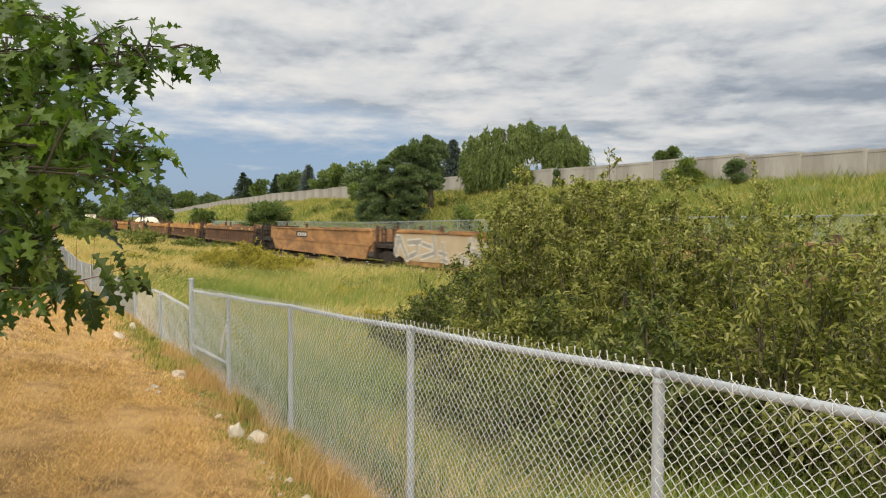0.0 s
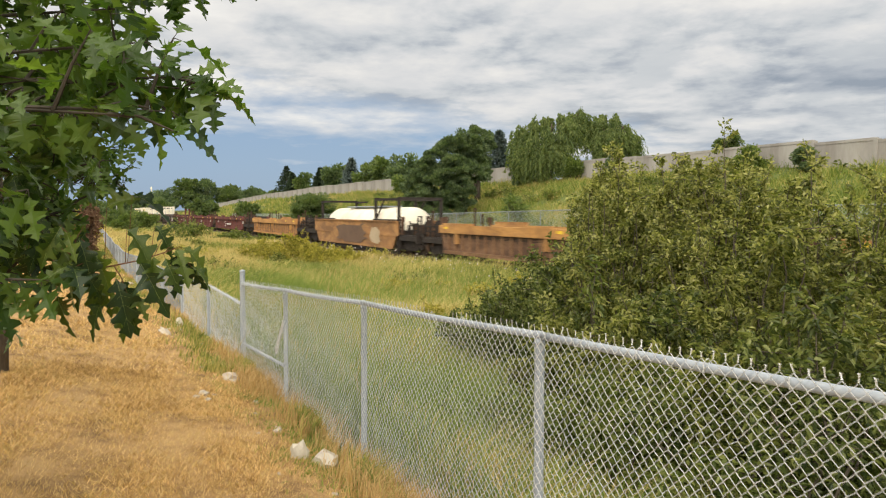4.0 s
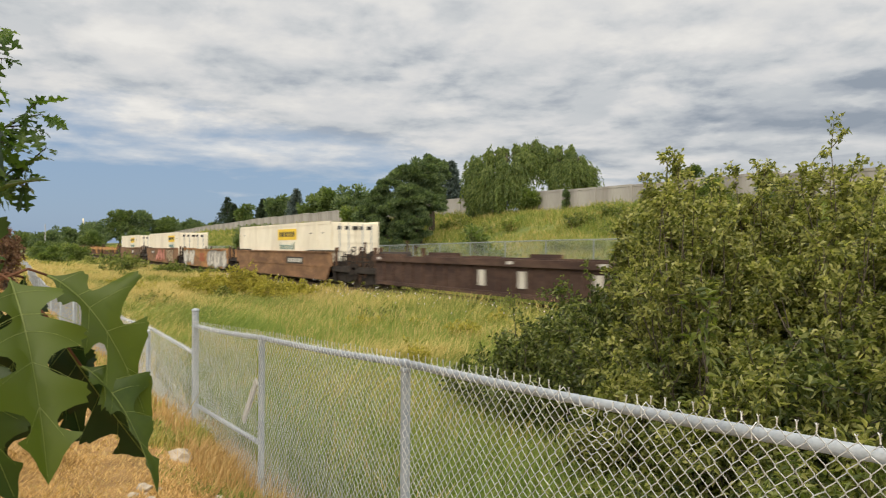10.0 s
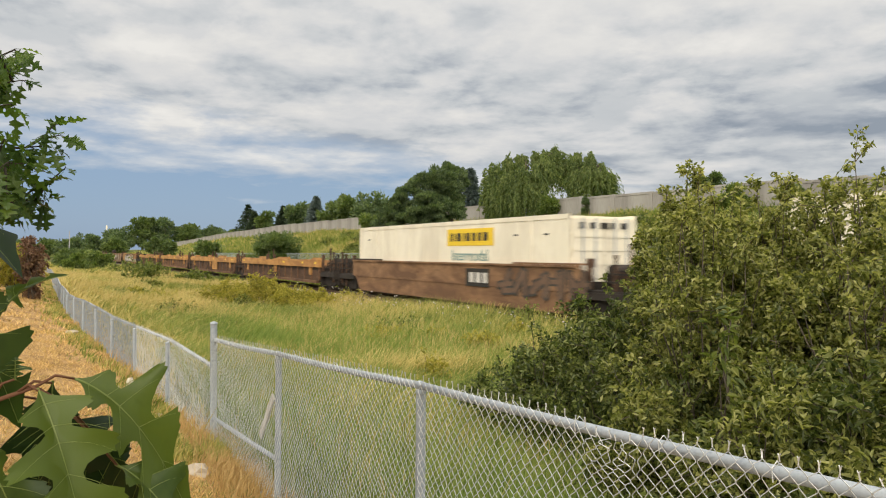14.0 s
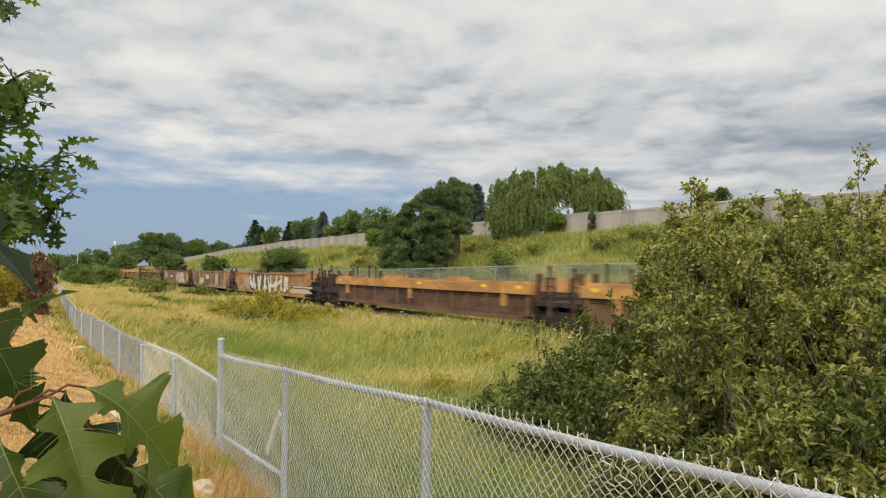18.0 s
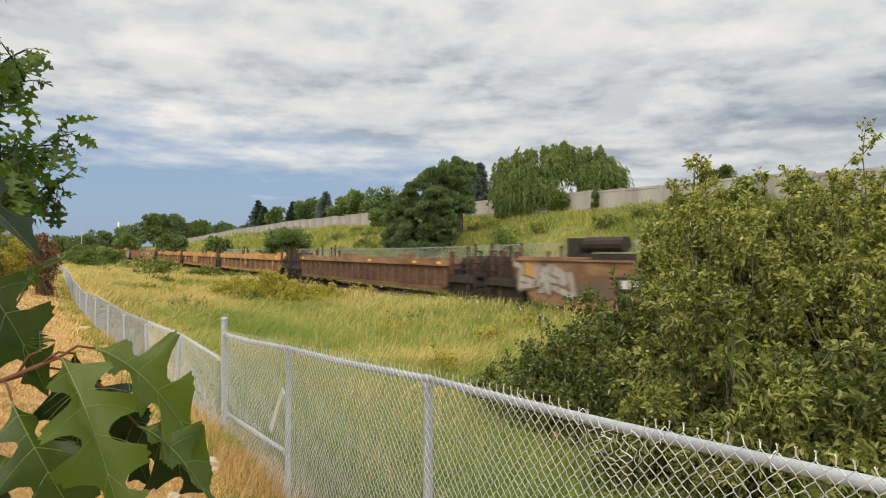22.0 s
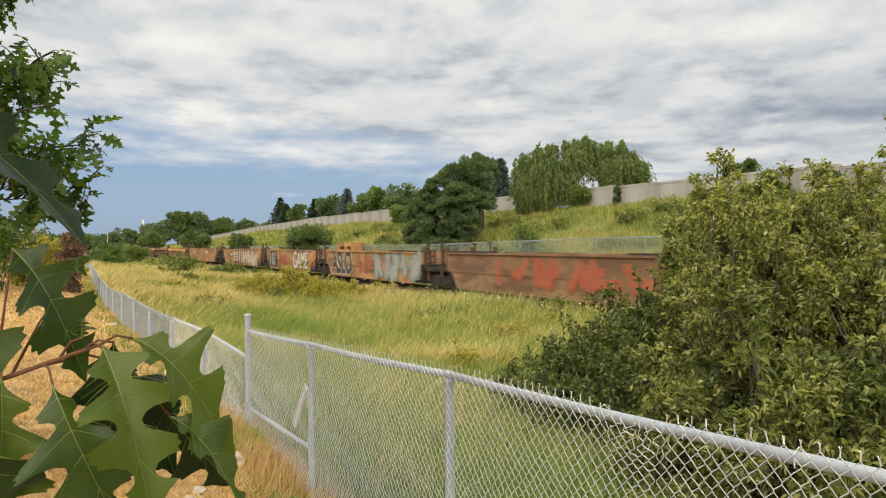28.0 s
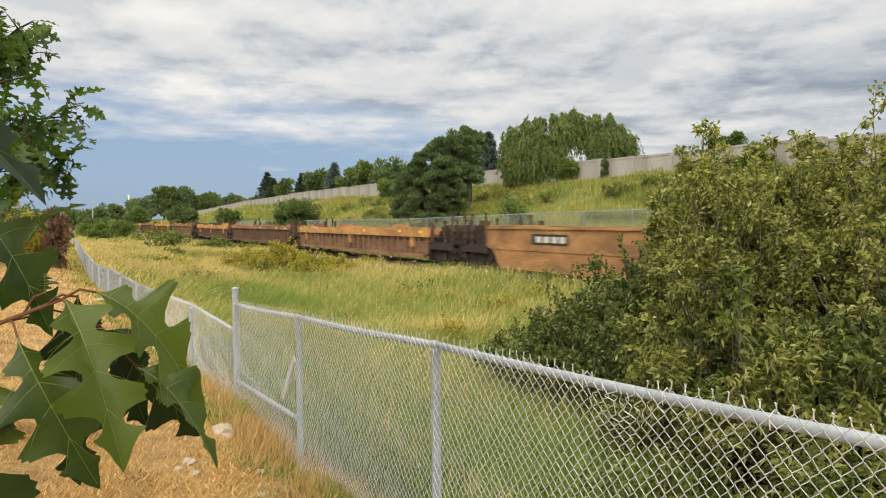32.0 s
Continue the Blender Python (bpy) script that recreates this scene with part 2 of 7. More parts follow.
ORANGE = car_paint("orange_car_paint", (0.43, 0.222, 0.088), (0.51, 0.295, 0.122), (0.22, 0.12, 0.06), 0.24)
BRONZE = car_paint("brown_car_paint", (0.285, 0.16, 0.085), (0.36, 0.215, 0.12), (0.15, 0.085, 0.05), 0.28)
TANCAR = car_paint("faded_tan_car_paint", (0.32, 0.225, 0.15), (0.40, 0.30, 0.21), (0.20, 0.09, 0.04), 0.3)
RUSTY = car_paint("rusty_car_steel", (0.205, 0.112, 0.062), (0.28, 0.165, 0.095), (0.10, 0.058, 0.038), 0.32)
DARKCAR = car_paint("dark_brown_car_steel", (0.13, 0.075, 0.046), (0.185, 0.11, 0.068), (0.06, 0.035, 0.025), 0.3)
YELLOWED = car_paint("ochre_car_paint", (0.50, 0.26, 0.085), (0.57, 0.325, 0.12), (0.30, 0.155, 0.065), 0.2)
MAROON = car_paint("maroon_car_paint", (0.165, 0.052, 0.044), (0.22, 0.082, 0.066), (0.085, 0.036, 0.03), 0.22)
UMBER = car_paint("umber_car_paint", (0.09, 0.055, 0.042), (0.14, 0.085, 0.06), (0.05, 0.03, 0.025), 0.25)
GRIME = surface("black_running_gear", [(0.3, (0.016, 0.014, 0.013)), (0.6, (0.045, 0.036, 0.03)), (0.8, (0.10, 0.065, 0.045))], 3.0, 0.8, 0.3, 30)
WHEEL = surface("wheel_steel", [(0.3, (0.03, 0.025, 0.022)), (0.7, (0.12, 0.09, 0.07))], 3.0, 0.55, 0.1, 30, metal=0.5)
CREAM = surface("white_container_paint", [(0.25, (0.72, 0.665, 0.535)), (0.5, (0.83, 0.775, 0.64)), (0.75, (0.88, 0.83, 0.70))], 0.35, 0.5, 0.05, 6, coat=(0.70, 0.64, 0.52), coat_amount=0.10, coat_scale=0.8, stretch=(1, 1, 0.4), spread=0.003)
YELLOW = surface("yellow_sign_paint", [(0.3, (0.74, 0.50, 0.03)), (0.7, (0.84, 0.60, 0.05))], 2.0, 0.5, 0.0, 20)
TEAL = surface("teal_lettering", [(0.3, (0.07, 0.20, 0.20)), (0.7, (0.11, 0.27, 0.27))], 2.0, 0.6, 0.0, 20)
INK = surface("black_paint", [(0.3, (0.022, 0.02, 0.018)), (0.7, (0.05, 0.045, 0.04))], 3.0, 0.6, 0.0, 20)
CHALK = surface("white_stencil_paint", [(0.3, (0.42, 0.40, 0.37)), (0.55, (0.62, 0.60, 0.56)), (0.8, (0.70, 0.68, 0.64))], 2.5, 0.8, 0.0, 25)
SPRAYS = {
    "rust": surface("rust_red_spray_paint", [(0.3, (0.26, 0.12, 0.06)), (0.7, (0.34, 0.18, 0.09))], 1.5, 0.7, 0.0, 12),
    "umber": surface("umber_spray_paint", [(0.3, (0.085, 0.065, 0.05)), (0.7, (0.15, 0.115, 0.085))], 1.5, 0.7, 0.0, 12),
    "white": surface("white_spray_paint", [(0.3, (0.46, 0.42, 0.36)), (0.55, (0.60, 0.57, 0.51)), (0.8, (0.66, 0.63, 0.57))], 1.5, 0.7, 0.0, 12),
    "grey": surface("grey_spray_paint", [(0.3, (0.24, 0.225, 0.205)), (0.7, (0.38, 0.365, 0.335))], 1.5, 0.7, 0.0, 12),
    "black": surface("black_spray_paint", [(0.3, (0.03, 0.028, 0.026)), (0.7, (0.09, 0.08, 0.07))], 1.5, 0.7, 0.0, 12),
    "pink": surface("pink_spray_paint", [(0.3, (0.50, 0.20, 0.16)), (0.7, (0.62, 0.32, 0.27))], 1.5, 0.7, 0.0, 12),
    "teal": surface("teal_spray_paint", [(0.3, (0.13, 0.20, 0.18)), (0.7, (0.22, 0.29, 0.26))], 1.5, 0.7, 0.0, 12),
    "tan": surface("tan_spray_paint", [(0.3, (0.40, 0.31, 0.20)), (0.7, (0.54, 0.44, 0.31))], 1.5, 0.7, 0.0, 12),
    "brown": surface("brown_spray_paint", [(0.3, (0.11, 0.07, 0.05)), (0.7, (0.19, 0.12, 0.08))], 1.5, 0.7, 0.0, 12),
    "gold": surface("gold_spray_paint", [(0.3, (0.36, 0.20, 0.06)), (0.7, (0.46, 0.28, 0.09))], 1.5, 0.7, 0.0, 12),
    "red": surface("red_spray_paint", [(0.3, (0.30, 0.07, 0.04)), (0.7, (0.40, 0.13, 0.07))], 1.5, 0.7, 0.0, 12),
}
BOUGH = surface("dark_bough", [(0.3, (0.028, 0.024, 0.018)), (0.7, (0.07, 0.06, 0.045))], 6.0, 0.95, 0.4, 40)
BARK = surface("grey_bark", [(0.3, (0.05, 0.042, 0.032)), (0.5, (0.11, 0.092, 0.07)), (0.75, (0.19, 0.165, 0.13))], 6.0, 0.95, 0.6, 40, stretch=(1, 1, 0.3))
TWIG = surface("red_brown_twig", [(0.3, (0.10, 0.045, 0.025)), (0.7, (0.21, 0.10, 0.055))], 9.0, 0.8, 0.2, 60)


def leaf_mat(name, dark, mid, light, glow=0.35, rough=0.5, island=0.55):
    return surface(name, [(0.2, dark), (0.5, mid), (0.85, light)], 0.7, rough, 0.0, 5, island=island, through_light=glow, spec=0.4)


OAKL = leaf_mat("oak_leaf", (0.026, 0.060, 0.011), (0.060, 0.112, 0.019), (0.14, 0.215, 0.042), 0.44, 0.36)
# crown shade is put into the dark base; random imitates shaded and backlit leaves
OAKBIG = surface("shaded_oak_leaf_blade", [(0.15, (0.016, 0.036, 0.010)), (0.5, (0.036, 0.070, 0.011)), (0.85, (0.088, 0.130, 0.016))], 6.0, 0.40, 0.08, 60, random=0.9, through_light=0.32, spread=0.001, spec=0.42)
VEIN = surface("oak_leaf_vein", [(0.3, (0.17, 0.22, 0.06)), (0.7, (0.24, 0.29, 0.09))], 9.0, 0.5, 0.0, 50, through_light=0.3)
# the pale end of this ramp paints glints onto some of the leaves
SHRUBL = leaf_mat("shrub_leaf", (0.055, 0.073, 0.018), (0.195, 0.213, 0.058), (0.47, 0.45, 0.19), 0.47, 0.36, 0.62)
LOWLEAF = leaf_mat("low_shrub_leaf", (0.032, 0.050, 0.014), (0.112, 0.142, 0.040), (0.29, 0.31, 0.11), 0.40, 0.38, 0.65)
SHRUBY = leaf_mat("young_shrub_leaf", (0.055, 0.082, 0.016), (0.135, 0.170, 0.038), (0.30, 0.31, 0.10), 0.40, 0.42, 0.6)
TREEA = leaf_mat("dark_tree_leaf", (0.050, 0.082, 0.044), (0.108, 0.156, 0.076), (0.21, 0.26, 0.13), 0.42)
WILLOW = leaf_mat("willow_leaf", (0.06, 0.10, 0.026), (0.135, 0.185, 0.052), (0.25, 0.29, 0.09), 0.42)
FARLEAF = leaf_mat("far_tree_leaf", (0.05, 0.085, 0.028), (0.105, 0.150, 0.050), (0.19, 0.235, 0.085), 0.38)
NEEDLE = leaf_mat("conifer_needle", (0.018, 0.034, 0.018), (0.034, 0.058, 0.028), (0.06, 0.09, 0.042), 0.1, 0.7)
BLUENEEDLE = leaf_mat("blue_spruce_needle", (0.05, 0.075, 0.07), (0.10, 0.14, 0.135), (0.16, 0.20, 0.19), 0.1, 0.7)
DEADLEAF = leaf_mat("dead_cedar_needle", (0.11, 0.06, 0.04), (0.20, 0.115, 0.075), (0.28, 0.19, 0.11), 0.15, 0.9)
WEED = leaf_mat("yellow_weed_leaf", (0.17, 0.165, 0.024), (0.33, 0.295, 0.055), (0.50, 0.42, 0.10), 0.4, 0.7)
STONE = surface("pale_limestone", [(0.3, (0.32, 0.27, 0.20)), (0.5, (0.46, 0.40, 0.32)), (0.75, (0.60, 0.54, 0.45))], 5.0, 0.9, 0.6, 30, spread=0.01)
PLASTIC = surface("white_plastic_bag", [(0.3, (0.48, 0.43, 0.36)), (0.7, (0.70, 0.66, 0.59))], 8.0, 0.45, 0.3, 30, spread=0.01, through_light=0.2)
PALEWOOD = surface("bleached_wood", [(0.3, (0.50, 0.47, 0.42)), (0.7, (0.68, 0.65, 0.60))], 8.0, 0.8, 0.3, 50, stretch=(1, 1, 0.2))
POLEM = surface("grey_pole_paint", [(0.3, (0.30, 0.31, 0.32)), (0.7, (0.44, 0.45, 0.46))], 1.0, 0.7, 0.0, 10)


# ---- mesh helpers ----
def mesh_of(name, verts, faces, mats=(), index=None, smooth=False):
    """A mesh from arrays: vertices (n, 3) and equal-sided faces (m, 3 or 4), or a list of such face arrays."""
    groups = [np.asarray(f, np.int32) for f in (faces if isinstance(faces, list) else [faces])]
    groups = [g for g in groups if len(g)]
    me = bpy.data.meshes.new(name)
    verts = np.asarray(verts, np.float32)
    me.vertices.add(len(verts))
    me.vertices.foreach_set("co", verts.ravel())
    total = np.concatenate([np.full(len(g), g.shape[1], np.int32) for g in groups])
    loops = np.concatenate([g.ravel() for g in groups])
    me.loops.add(len(loops))
    me.loops.foreach_set("vertex_index", loops)
    me.polygons.add(len(total))
    me.polygons.foreach_set("loop_start", np.concatenate([[0], np.cumsum(total)[:-1]]).astype(np.int32))
    me.polygons.foreach_set("loop_total", total)
    if index is not None:
        me.polygons.foreach_set("material_index", np.asarray(index, np.int32))
    me.polygons.foreach_set("use_smooth", np.full(len(total), smooth))
    for m in mats:
        me.materials.append(m)
    me.update(calc_edges=True)
    return me


def thing(name, label, category, group="", kind="", at=(0, 0, 0), turn=0.0):
    ob = new(name)
    ob.empty_display_size = 0.2
    ob.matrix_basis = pose(*at, 0, 0, turn)
    return tagged(ob, label, category, group, kind)


LIFT = {}  # how far the bodies of the well cars stand over their running gear's zero


def hang(name, me, parent, label="", at=None, kind=""):
    """Links a mesh as one part under a thing or a part."""
    if parent in LIFT:
        lift, flat = LIFT[parent]
        at = Matrix.Translation((0, 0, lift)) @ Matrix.Diagonal((1, 1, flat, 1)) @ (at or Matrix())
    ob = new(name, me)
    ob.parent = parent
    if at is not None:
        ob.matrix_basis = at
    return tagged(ob, label, kind=kind)


def part(name, bm, material, parent, label="", at=None, smooth=False):
    me = bpy.data.meshes.new(name)
    bm.to_mesh(me)
    bm.free()
    me.materials.append(material)
    if smooth:
        me.polygons.foreach_set("use_smooth", [True] * len(me.polygons))
    return hang(name, me, parent, label, at)


def solo(name, me, label, category, group="", kind=""):
    return tagged(new(name, me), label, category, group, kind)


BOX_F = np.array([(0, 3, 2, 1), (4, 5, 6, 7), (0, 1, 5, 4), (1, 2, 6, 5), (2, 3, 7, 6), (3, 0, 4, 7)])


class Shape:
    """Collects boxes, tubes and plates into one mesh."""

    def __init__(self):
        self.v, self.q, self.t, self.n = [], [], [], 0

    def put(self, verts, quads=(), tris=()):
        verts = np.asarray(verts, float)
        self.v.append(verts)
        if len(quads):
            self.q.append(np.asarray(quads) + self.n)
        if len(tris):
            self.t.append(np.asarray(tris) + self.n)
        self.n += len(verts)
        return self

    def box(self, x0, x1, y0, y1, z0, z1):
        return self.put([(x0, y0, z0), (x1, y0, z0), (x1, y1, z0), (x0, y1, z0), (x0, y0, z1), (x1, y0, z1), (x1, y1, z1), (x0, y1, z1)], BOX_F)

    def tube(self, points, radii, sides=6):
        points = np.asarray(points, float)
        radii = np.broadcast_to(radii, len(points))
        way = np.gradient(points, axis=0)
        way /= np.linalg.norm(way, axis=1, keepdims=True) + 1e-9
        ref = np.where(np.abs(way[:, 2:]) > 0.9, (1.0, 0, 0), (0, 0, 1.0))
        a = np.cross(way, ref)
        a /= np.linalg.norm(a, axis=1, keepdims=True) + 1e-9
        b = np.cross(way, a)
        turn = np.arange(sides) * 2 * np.pi / sides
        ring = points[:, None] + radii[:, None, None] * (np.cos(turn)[:, None] * a[:, None] + np.sin(turn)[:, None] * b[:, None])
        n, k = len(points), np.arange(sides)
        quads = [np.stack([i * sides + k, i * sides + (k + 1) % sides, (i + 1) * sides + (k + 1) % sides, (i + 1) * sides + k], 1) for i in range(n - 1)]
        ends = [(0, j + 1, j) for j in range(1, sides - 1)] + [((n - 1) * sides, (n - 1) * sides + j, (n - 1) * sides + j + 1) for j in range(1, sides - 1)]
        return self.put(ring.reshape(-1, 3), np.concatenate(quads), ends)

    def plate(self, outline, depth):
        """A flat outline of (y, z) points with a thickness: depth is the pair of x values."""
        m = len(outline)
        pts = [(x, y, z) for x in depth for y, z in outline]
        c0, c1 = len(pts), len(pts) + 1
        mid = np.mean(outline, axis=0)
        pts += [(depth[0], *mid), (depth[1], *mid)]
        k = np.arange(m)
        quads = np.stack([k, (k + 1) % m, m + (k + 1) % m, m + k], 1)
        tris = [(c0, (j + 1) % m, j) for j in range(m)] + [(c1, m + j, m + (j + 1) % m) for j in range(m)]
        return self.put(pts, quads, tris)

    def mesh(self, name, *mats, smooth=False):
        faces = ([np.concatenate(self.q)] if self.q else []) + ([np.concatenate(self.t)] if self.t else [])
        return mesh_of(name, np.concatenate(self.v), faces, mats, smooth=smooth)


def box_mesh(name, mat, *b):
    return Shape().box(*b).mesh(name, mat)


# ---- ground ----
def lerp(v, xs, ys):
    return np.interp(v, xs, ys)




def height(x, y):
    """The height of the ground at places of the plan."""
    x, y = np.asarray(x, float), np.asarray(y, float)
    base = lerp(x, [-400, -40, -8, -0.9, 1.5, 1.87, 3.5, 6.5, 10.0, 12.3, 12.9, 17.2, 18.2, 20.0, 24, 30, 34.3, 36, 60, 3000],
                [0.4, 0.3, 0.12, 0.02, -0.5, -0.56, -0.8, -1.0, -0.85, -0.72, -0.72, -0.72, -0.5, 0.35, 1.35, 3.2, 4.35, 4.5, 4.6, 5.0])
    right = lerp(y, [10, 30], [1.0, 0.0])
    base = base - 0.5 * right * lerp(x, [24, 34.3, 36], [0.0, 1.0, 1.0])
    base = base - 2.0 * lerp(y, [150, 215], [0.0, 1.0]) * lerp(x, [22, 34.3], [0.0, 1.0])
    wave = 0.06 * np.sin(x * 0.9 + 1.3) * np.sin(y * 0.55) + 0.05 * np.sin(x * 0.37 + y * 0.23)
    calm = lerp(x, [-2, 2.5, 4, 11.5, 12.2, 18, 20, 34, 36], [0.3, 0.3, 1, 1, 0, 0, 2.2, 2.2, 0.3])
    return base + wave * calm


def grade(near, far, first, growth):
    out, step, v = [near], first, near
    while v < far:
        v += step
        step *= growth
        out.append(v)
    return out


def build_ground():
    xs = sorted(set(np.round(np.concatenate([np.arange(-8, 14, 0.35), np.arange(14, 37, 0.7), grade(37, 3000, 1.5, 1.35), -np.array(grade(8, 3000, 1.0, 1.35))]), 3)))
    ys = sorted(set(np.round(np.concatenate([np.arange(-10, 40, 0.6), grade(40, 4000, 1.0, 1.06), -np.array(grade(10, 3000, 1.0, 1.35))]), 3)))
    gx, gy = np.meshgrid(xs, ys)
    z = height(gx, gy)
    far = np.hypot(gx, gy)
    z = z + np.where(far < 40, 0.018 * np.sin(gx * 5.1 + gy * 3.3) * np.sin(gy * 4.1 - gx * 2.2), 0)
    verts = np.stack([gx, gy, z], -1).reshape(-1, 3)
    w, h = len(xs), len(ys)
    i, j = np.meshgrid(np.arange(w - 1), np.arange(h - 1))
    a = (j * w + i).ravel()
    faces = np.stack([a, a + 1, a + 1 + w, a + w], 1)
    mid = verts[faces].mean(1)
    index = np.where(mid[:, 0] < 1.75, 0, np.where(mid[:, 0] < 18.4, 1, 2))
    ground = mesh_of("ground", verts, faces, (LAWN, EARTH, SLOPE), index, smooth=True)
    solo("ground", ground, "dry lawn, meadow and grassed bank in one sheet", "ground", kind="structure")


build_ground()

# ---- railway ----
TRACK_X, RAIL_Z = 14.75, -0.36


def build_track():
    bed = Shape()
    prof = [(-2.35, -0.75), (-1.55, -0.50), (1.55, -0.50), (2.35, -0.75)]
    ys = np.array(grade(-120, 900, 6.0, 1.03))
    rows = np.array([[(TRACK_X + x, y, z) for x, z in prof] for y in ys])
    k = len(prof)
    quads = [(i * k + j, i * k + j + 1, (i + 1) * k + j + 1, (i + 1) * k + j) for i in range(len(ys) - 1) for j in range(k - 1)]
    bed.put(rows.reshape(-1, 3), quads)
    track = thing("railway_track", "single railway track of brown rails on pale ballast", "railway track", kind="structure")
    hang("ballast_bed", bed.mesh("ballast_bed", BALLAST), track)
    rng = np.random.default_rng(3)
    count = 9000
    y = 4 + 66 * rng.random(count) ** 1.6
    x = TRACK_X - 2.3 + 3.9 * rng.random(count)
    z = np.interp(x - TRACK_X, [p[0] for p in prof], [p[1] for p in prof])
    size = 0.025 + 0.035 * rng.random(count)
    unit = np.array([(1, 0, -0.3), (-0.5, 0.87, -0.3), (-0.5, -0.87, -0.3), (0.1, 0.1, 0.8)])
    turn = rng.random(count) * 6.28
    c, s = np.cos(turn), np.sin(turn)
    px = unit[:, 0] * c[:, None] - unit[:, 1] * s[:, None]
    py = unit[:, 0] * s[:, None] + unit[:, 1] * c[:, None]
    v = np.stack([x[:, None] + px * size[:, None], y[:, None] + py * size[:, None], z[:, None] + unit[None, :, 2] * size[:, None]], -1)
    f = (np.arange(count)[:, None, None] * 4 + np.array([(0, 1, 3), (1, 2, 3), (2, 0, 3)])[None]).reshape(-1, 3)
    hang("ballast_stones", mesh_of("ballast_stones", v.reshape(-1, 3), f, (BALLAST,)), track, kind="stuff")
    for side in (-0.75, 0.75):
        rail = Shape()
        for w, z0, z1 in ((0.075, -0.16, -0.13), (0.012, -0.13, -0.04), (0.037, -0.04, 0.0)):
            rail.box(TRACK_X + side - w, TRACK_X + side + w, -120, 900, RAIL_Z + z0, RAIL_Z + z1)
        hang("rail", rail.mesh("rail", RAILM), track)
    tie = box_mesh("tie", TIE, -1.28, 1.28, -0.11, 0.11, -0.18, -0.0)
    for i in range(150):
        hang("tie", tie, track, at=pose(TRACK_X, -6 + 0.6 * i, RAIL_Z - 0.145, 0, 0, random.uniform(-0.6, 0.6)))


build_track()

# ---- noise wall on the bank ----
def build_wall():
    wall = thing("wall_noise_barrier", "grey concrete panel noise barrier along the top of the grassed bank", "wall", kind="structure")
    rng = random.Random(5)
    long, y = 3.42, -24.0
    while y < 262:
        if not 43.3 < y + long * 0.5 < 49.5:
            top = np.interp(y, [-24, 16, 24, 42, 50, 110, 150, 200, 262], [5.1, 5.3, 5.62, 5.75, 5.85, 5.95, 5.55, 4.4, 4.5]) + rng.uniform(-0.05, 0.05)
            top = round(float(top), 2)
            base = float(height(34.3, y)) - 0.5
            panel = Shape().box(-0.09, 0.09, 0.012, long - 0.012, base, top - 0.14).box(-0.12, 0.12, 0.0, long, top - 0.14, top)
            hang("panel", panel.mesh("panel", CONCRETE), wall, at=pose(34.3, y, 0))
            if int(y) % 2 == 0 or y < 45:
                hang("post", box_mesh("post", CONCRETE, -0.16, 0.16, -0.11, 0.11, base, top - 0.05), wall, at=pose(34.3, y, 0))
        y += long


build_wall()


# ---- chain link fences ----
def wire_segments(a, b, r):
    """Three-sided wires between the points a and b, as vertices and faces."""
    way = b - a
    way = way / (np.linalg.norm(way, axis=1, keepdims=True) + 1e-9)
    u = np.cross(way, (0.3, 0.9, 0.1))
    u /= np.linalg.norm(u, axis=1, keepdims=True)
    w = np.cross(way, u)
    offs = [u, -0.5 * u + 0.87 * w, -0.5 * u - 0.87 * w]
    v = np.stack([a + r * o for o in offs] + [b + r * o for o in offs], 1)
    base = np.arange(len(a))[:, None, None] * 6
    f = (base + np.array([(0, 1, 4, 3), (1, 2, 5, 4), (2, 0, 3, 5)])[None]).reshape(-1, 4)
    return v.reshape(-1, 3), f


def chain_panel(p0, p1, tall, width, r, barbs=True, sag=None, hook=0.0):
    """A woven wire panel hung from the line p0-p1 (the rail's middle), tall metres down."""
    p0, p1 = np.array(p0, float), np.array(p1, float)
    run = np.linalg.norm((p1 - p0)[:2])
    half = width / 2
    cols, rows = int(run / half), int(tall / half)
    k, j = np.meshgrid(np.arange(cols), np.arange(rows + 1))
    u = (k + ((j + k) % 2)) * half / run
    node = p0 + u[..., None] * (p1 - p0)
    node[..., 2] += 0.035 - j * half
    weave = ((j + k) % 2) * 2 - 1
    across = np.cross((p1 - p0) / np.linalg.norm(p1 - p0), (0, 0, 1))
    rng = np.random.default_rng(int(abs(p0[1]) * 10) + 1)
    node += across * (0.005 * np.sin(u * 9 + j * 0.5) - 0.035)[..., None] + across * weave[..., None] * r * 0.8
    node += rng.normal(0, half * 0.05, node.shape)
    if sag is not None:
        where, deep, wide = sag
        drop = deep * np.exp(-(((u - where) * run / wide) ** 2)) * np.exp(-((j * half) / 0.16) ** 2)
        node[..., 2] -= drop
        node += rng.normal(0, 0.12, node.shape) * drop[..., None]
    bend = np.array((0.0, 0.0, hook))
    a, b = (node[:-1] - bend).reshape(-1, 3), (node[1:] + bend).reshape(-1, 3)
    if hook:
        turn = node[1:-1].reshape(-1, 3)
        a, b = np.concatenate([a, turn + bend]), np.concatenate([b, turn - bend])
    if barbs:
        tip = node[0, ::2]
        lean = rng.normal(0, 0.006, tip.shape)
        lean *= 0.6
        side = (p1 - p0) / run * r * 0.8
        neck = tip + (0, 0, 0.021) + lean
        a = np.concatenate([a, tip - side, tip + side, neck, neck])
        b = np.concatenate([b, neck + side, neck - side, neck + (0, 0, 0.007) + side * 3, neck + (0, 0, 0.007) - side * 3])
    return wire_segments(a, b, r)


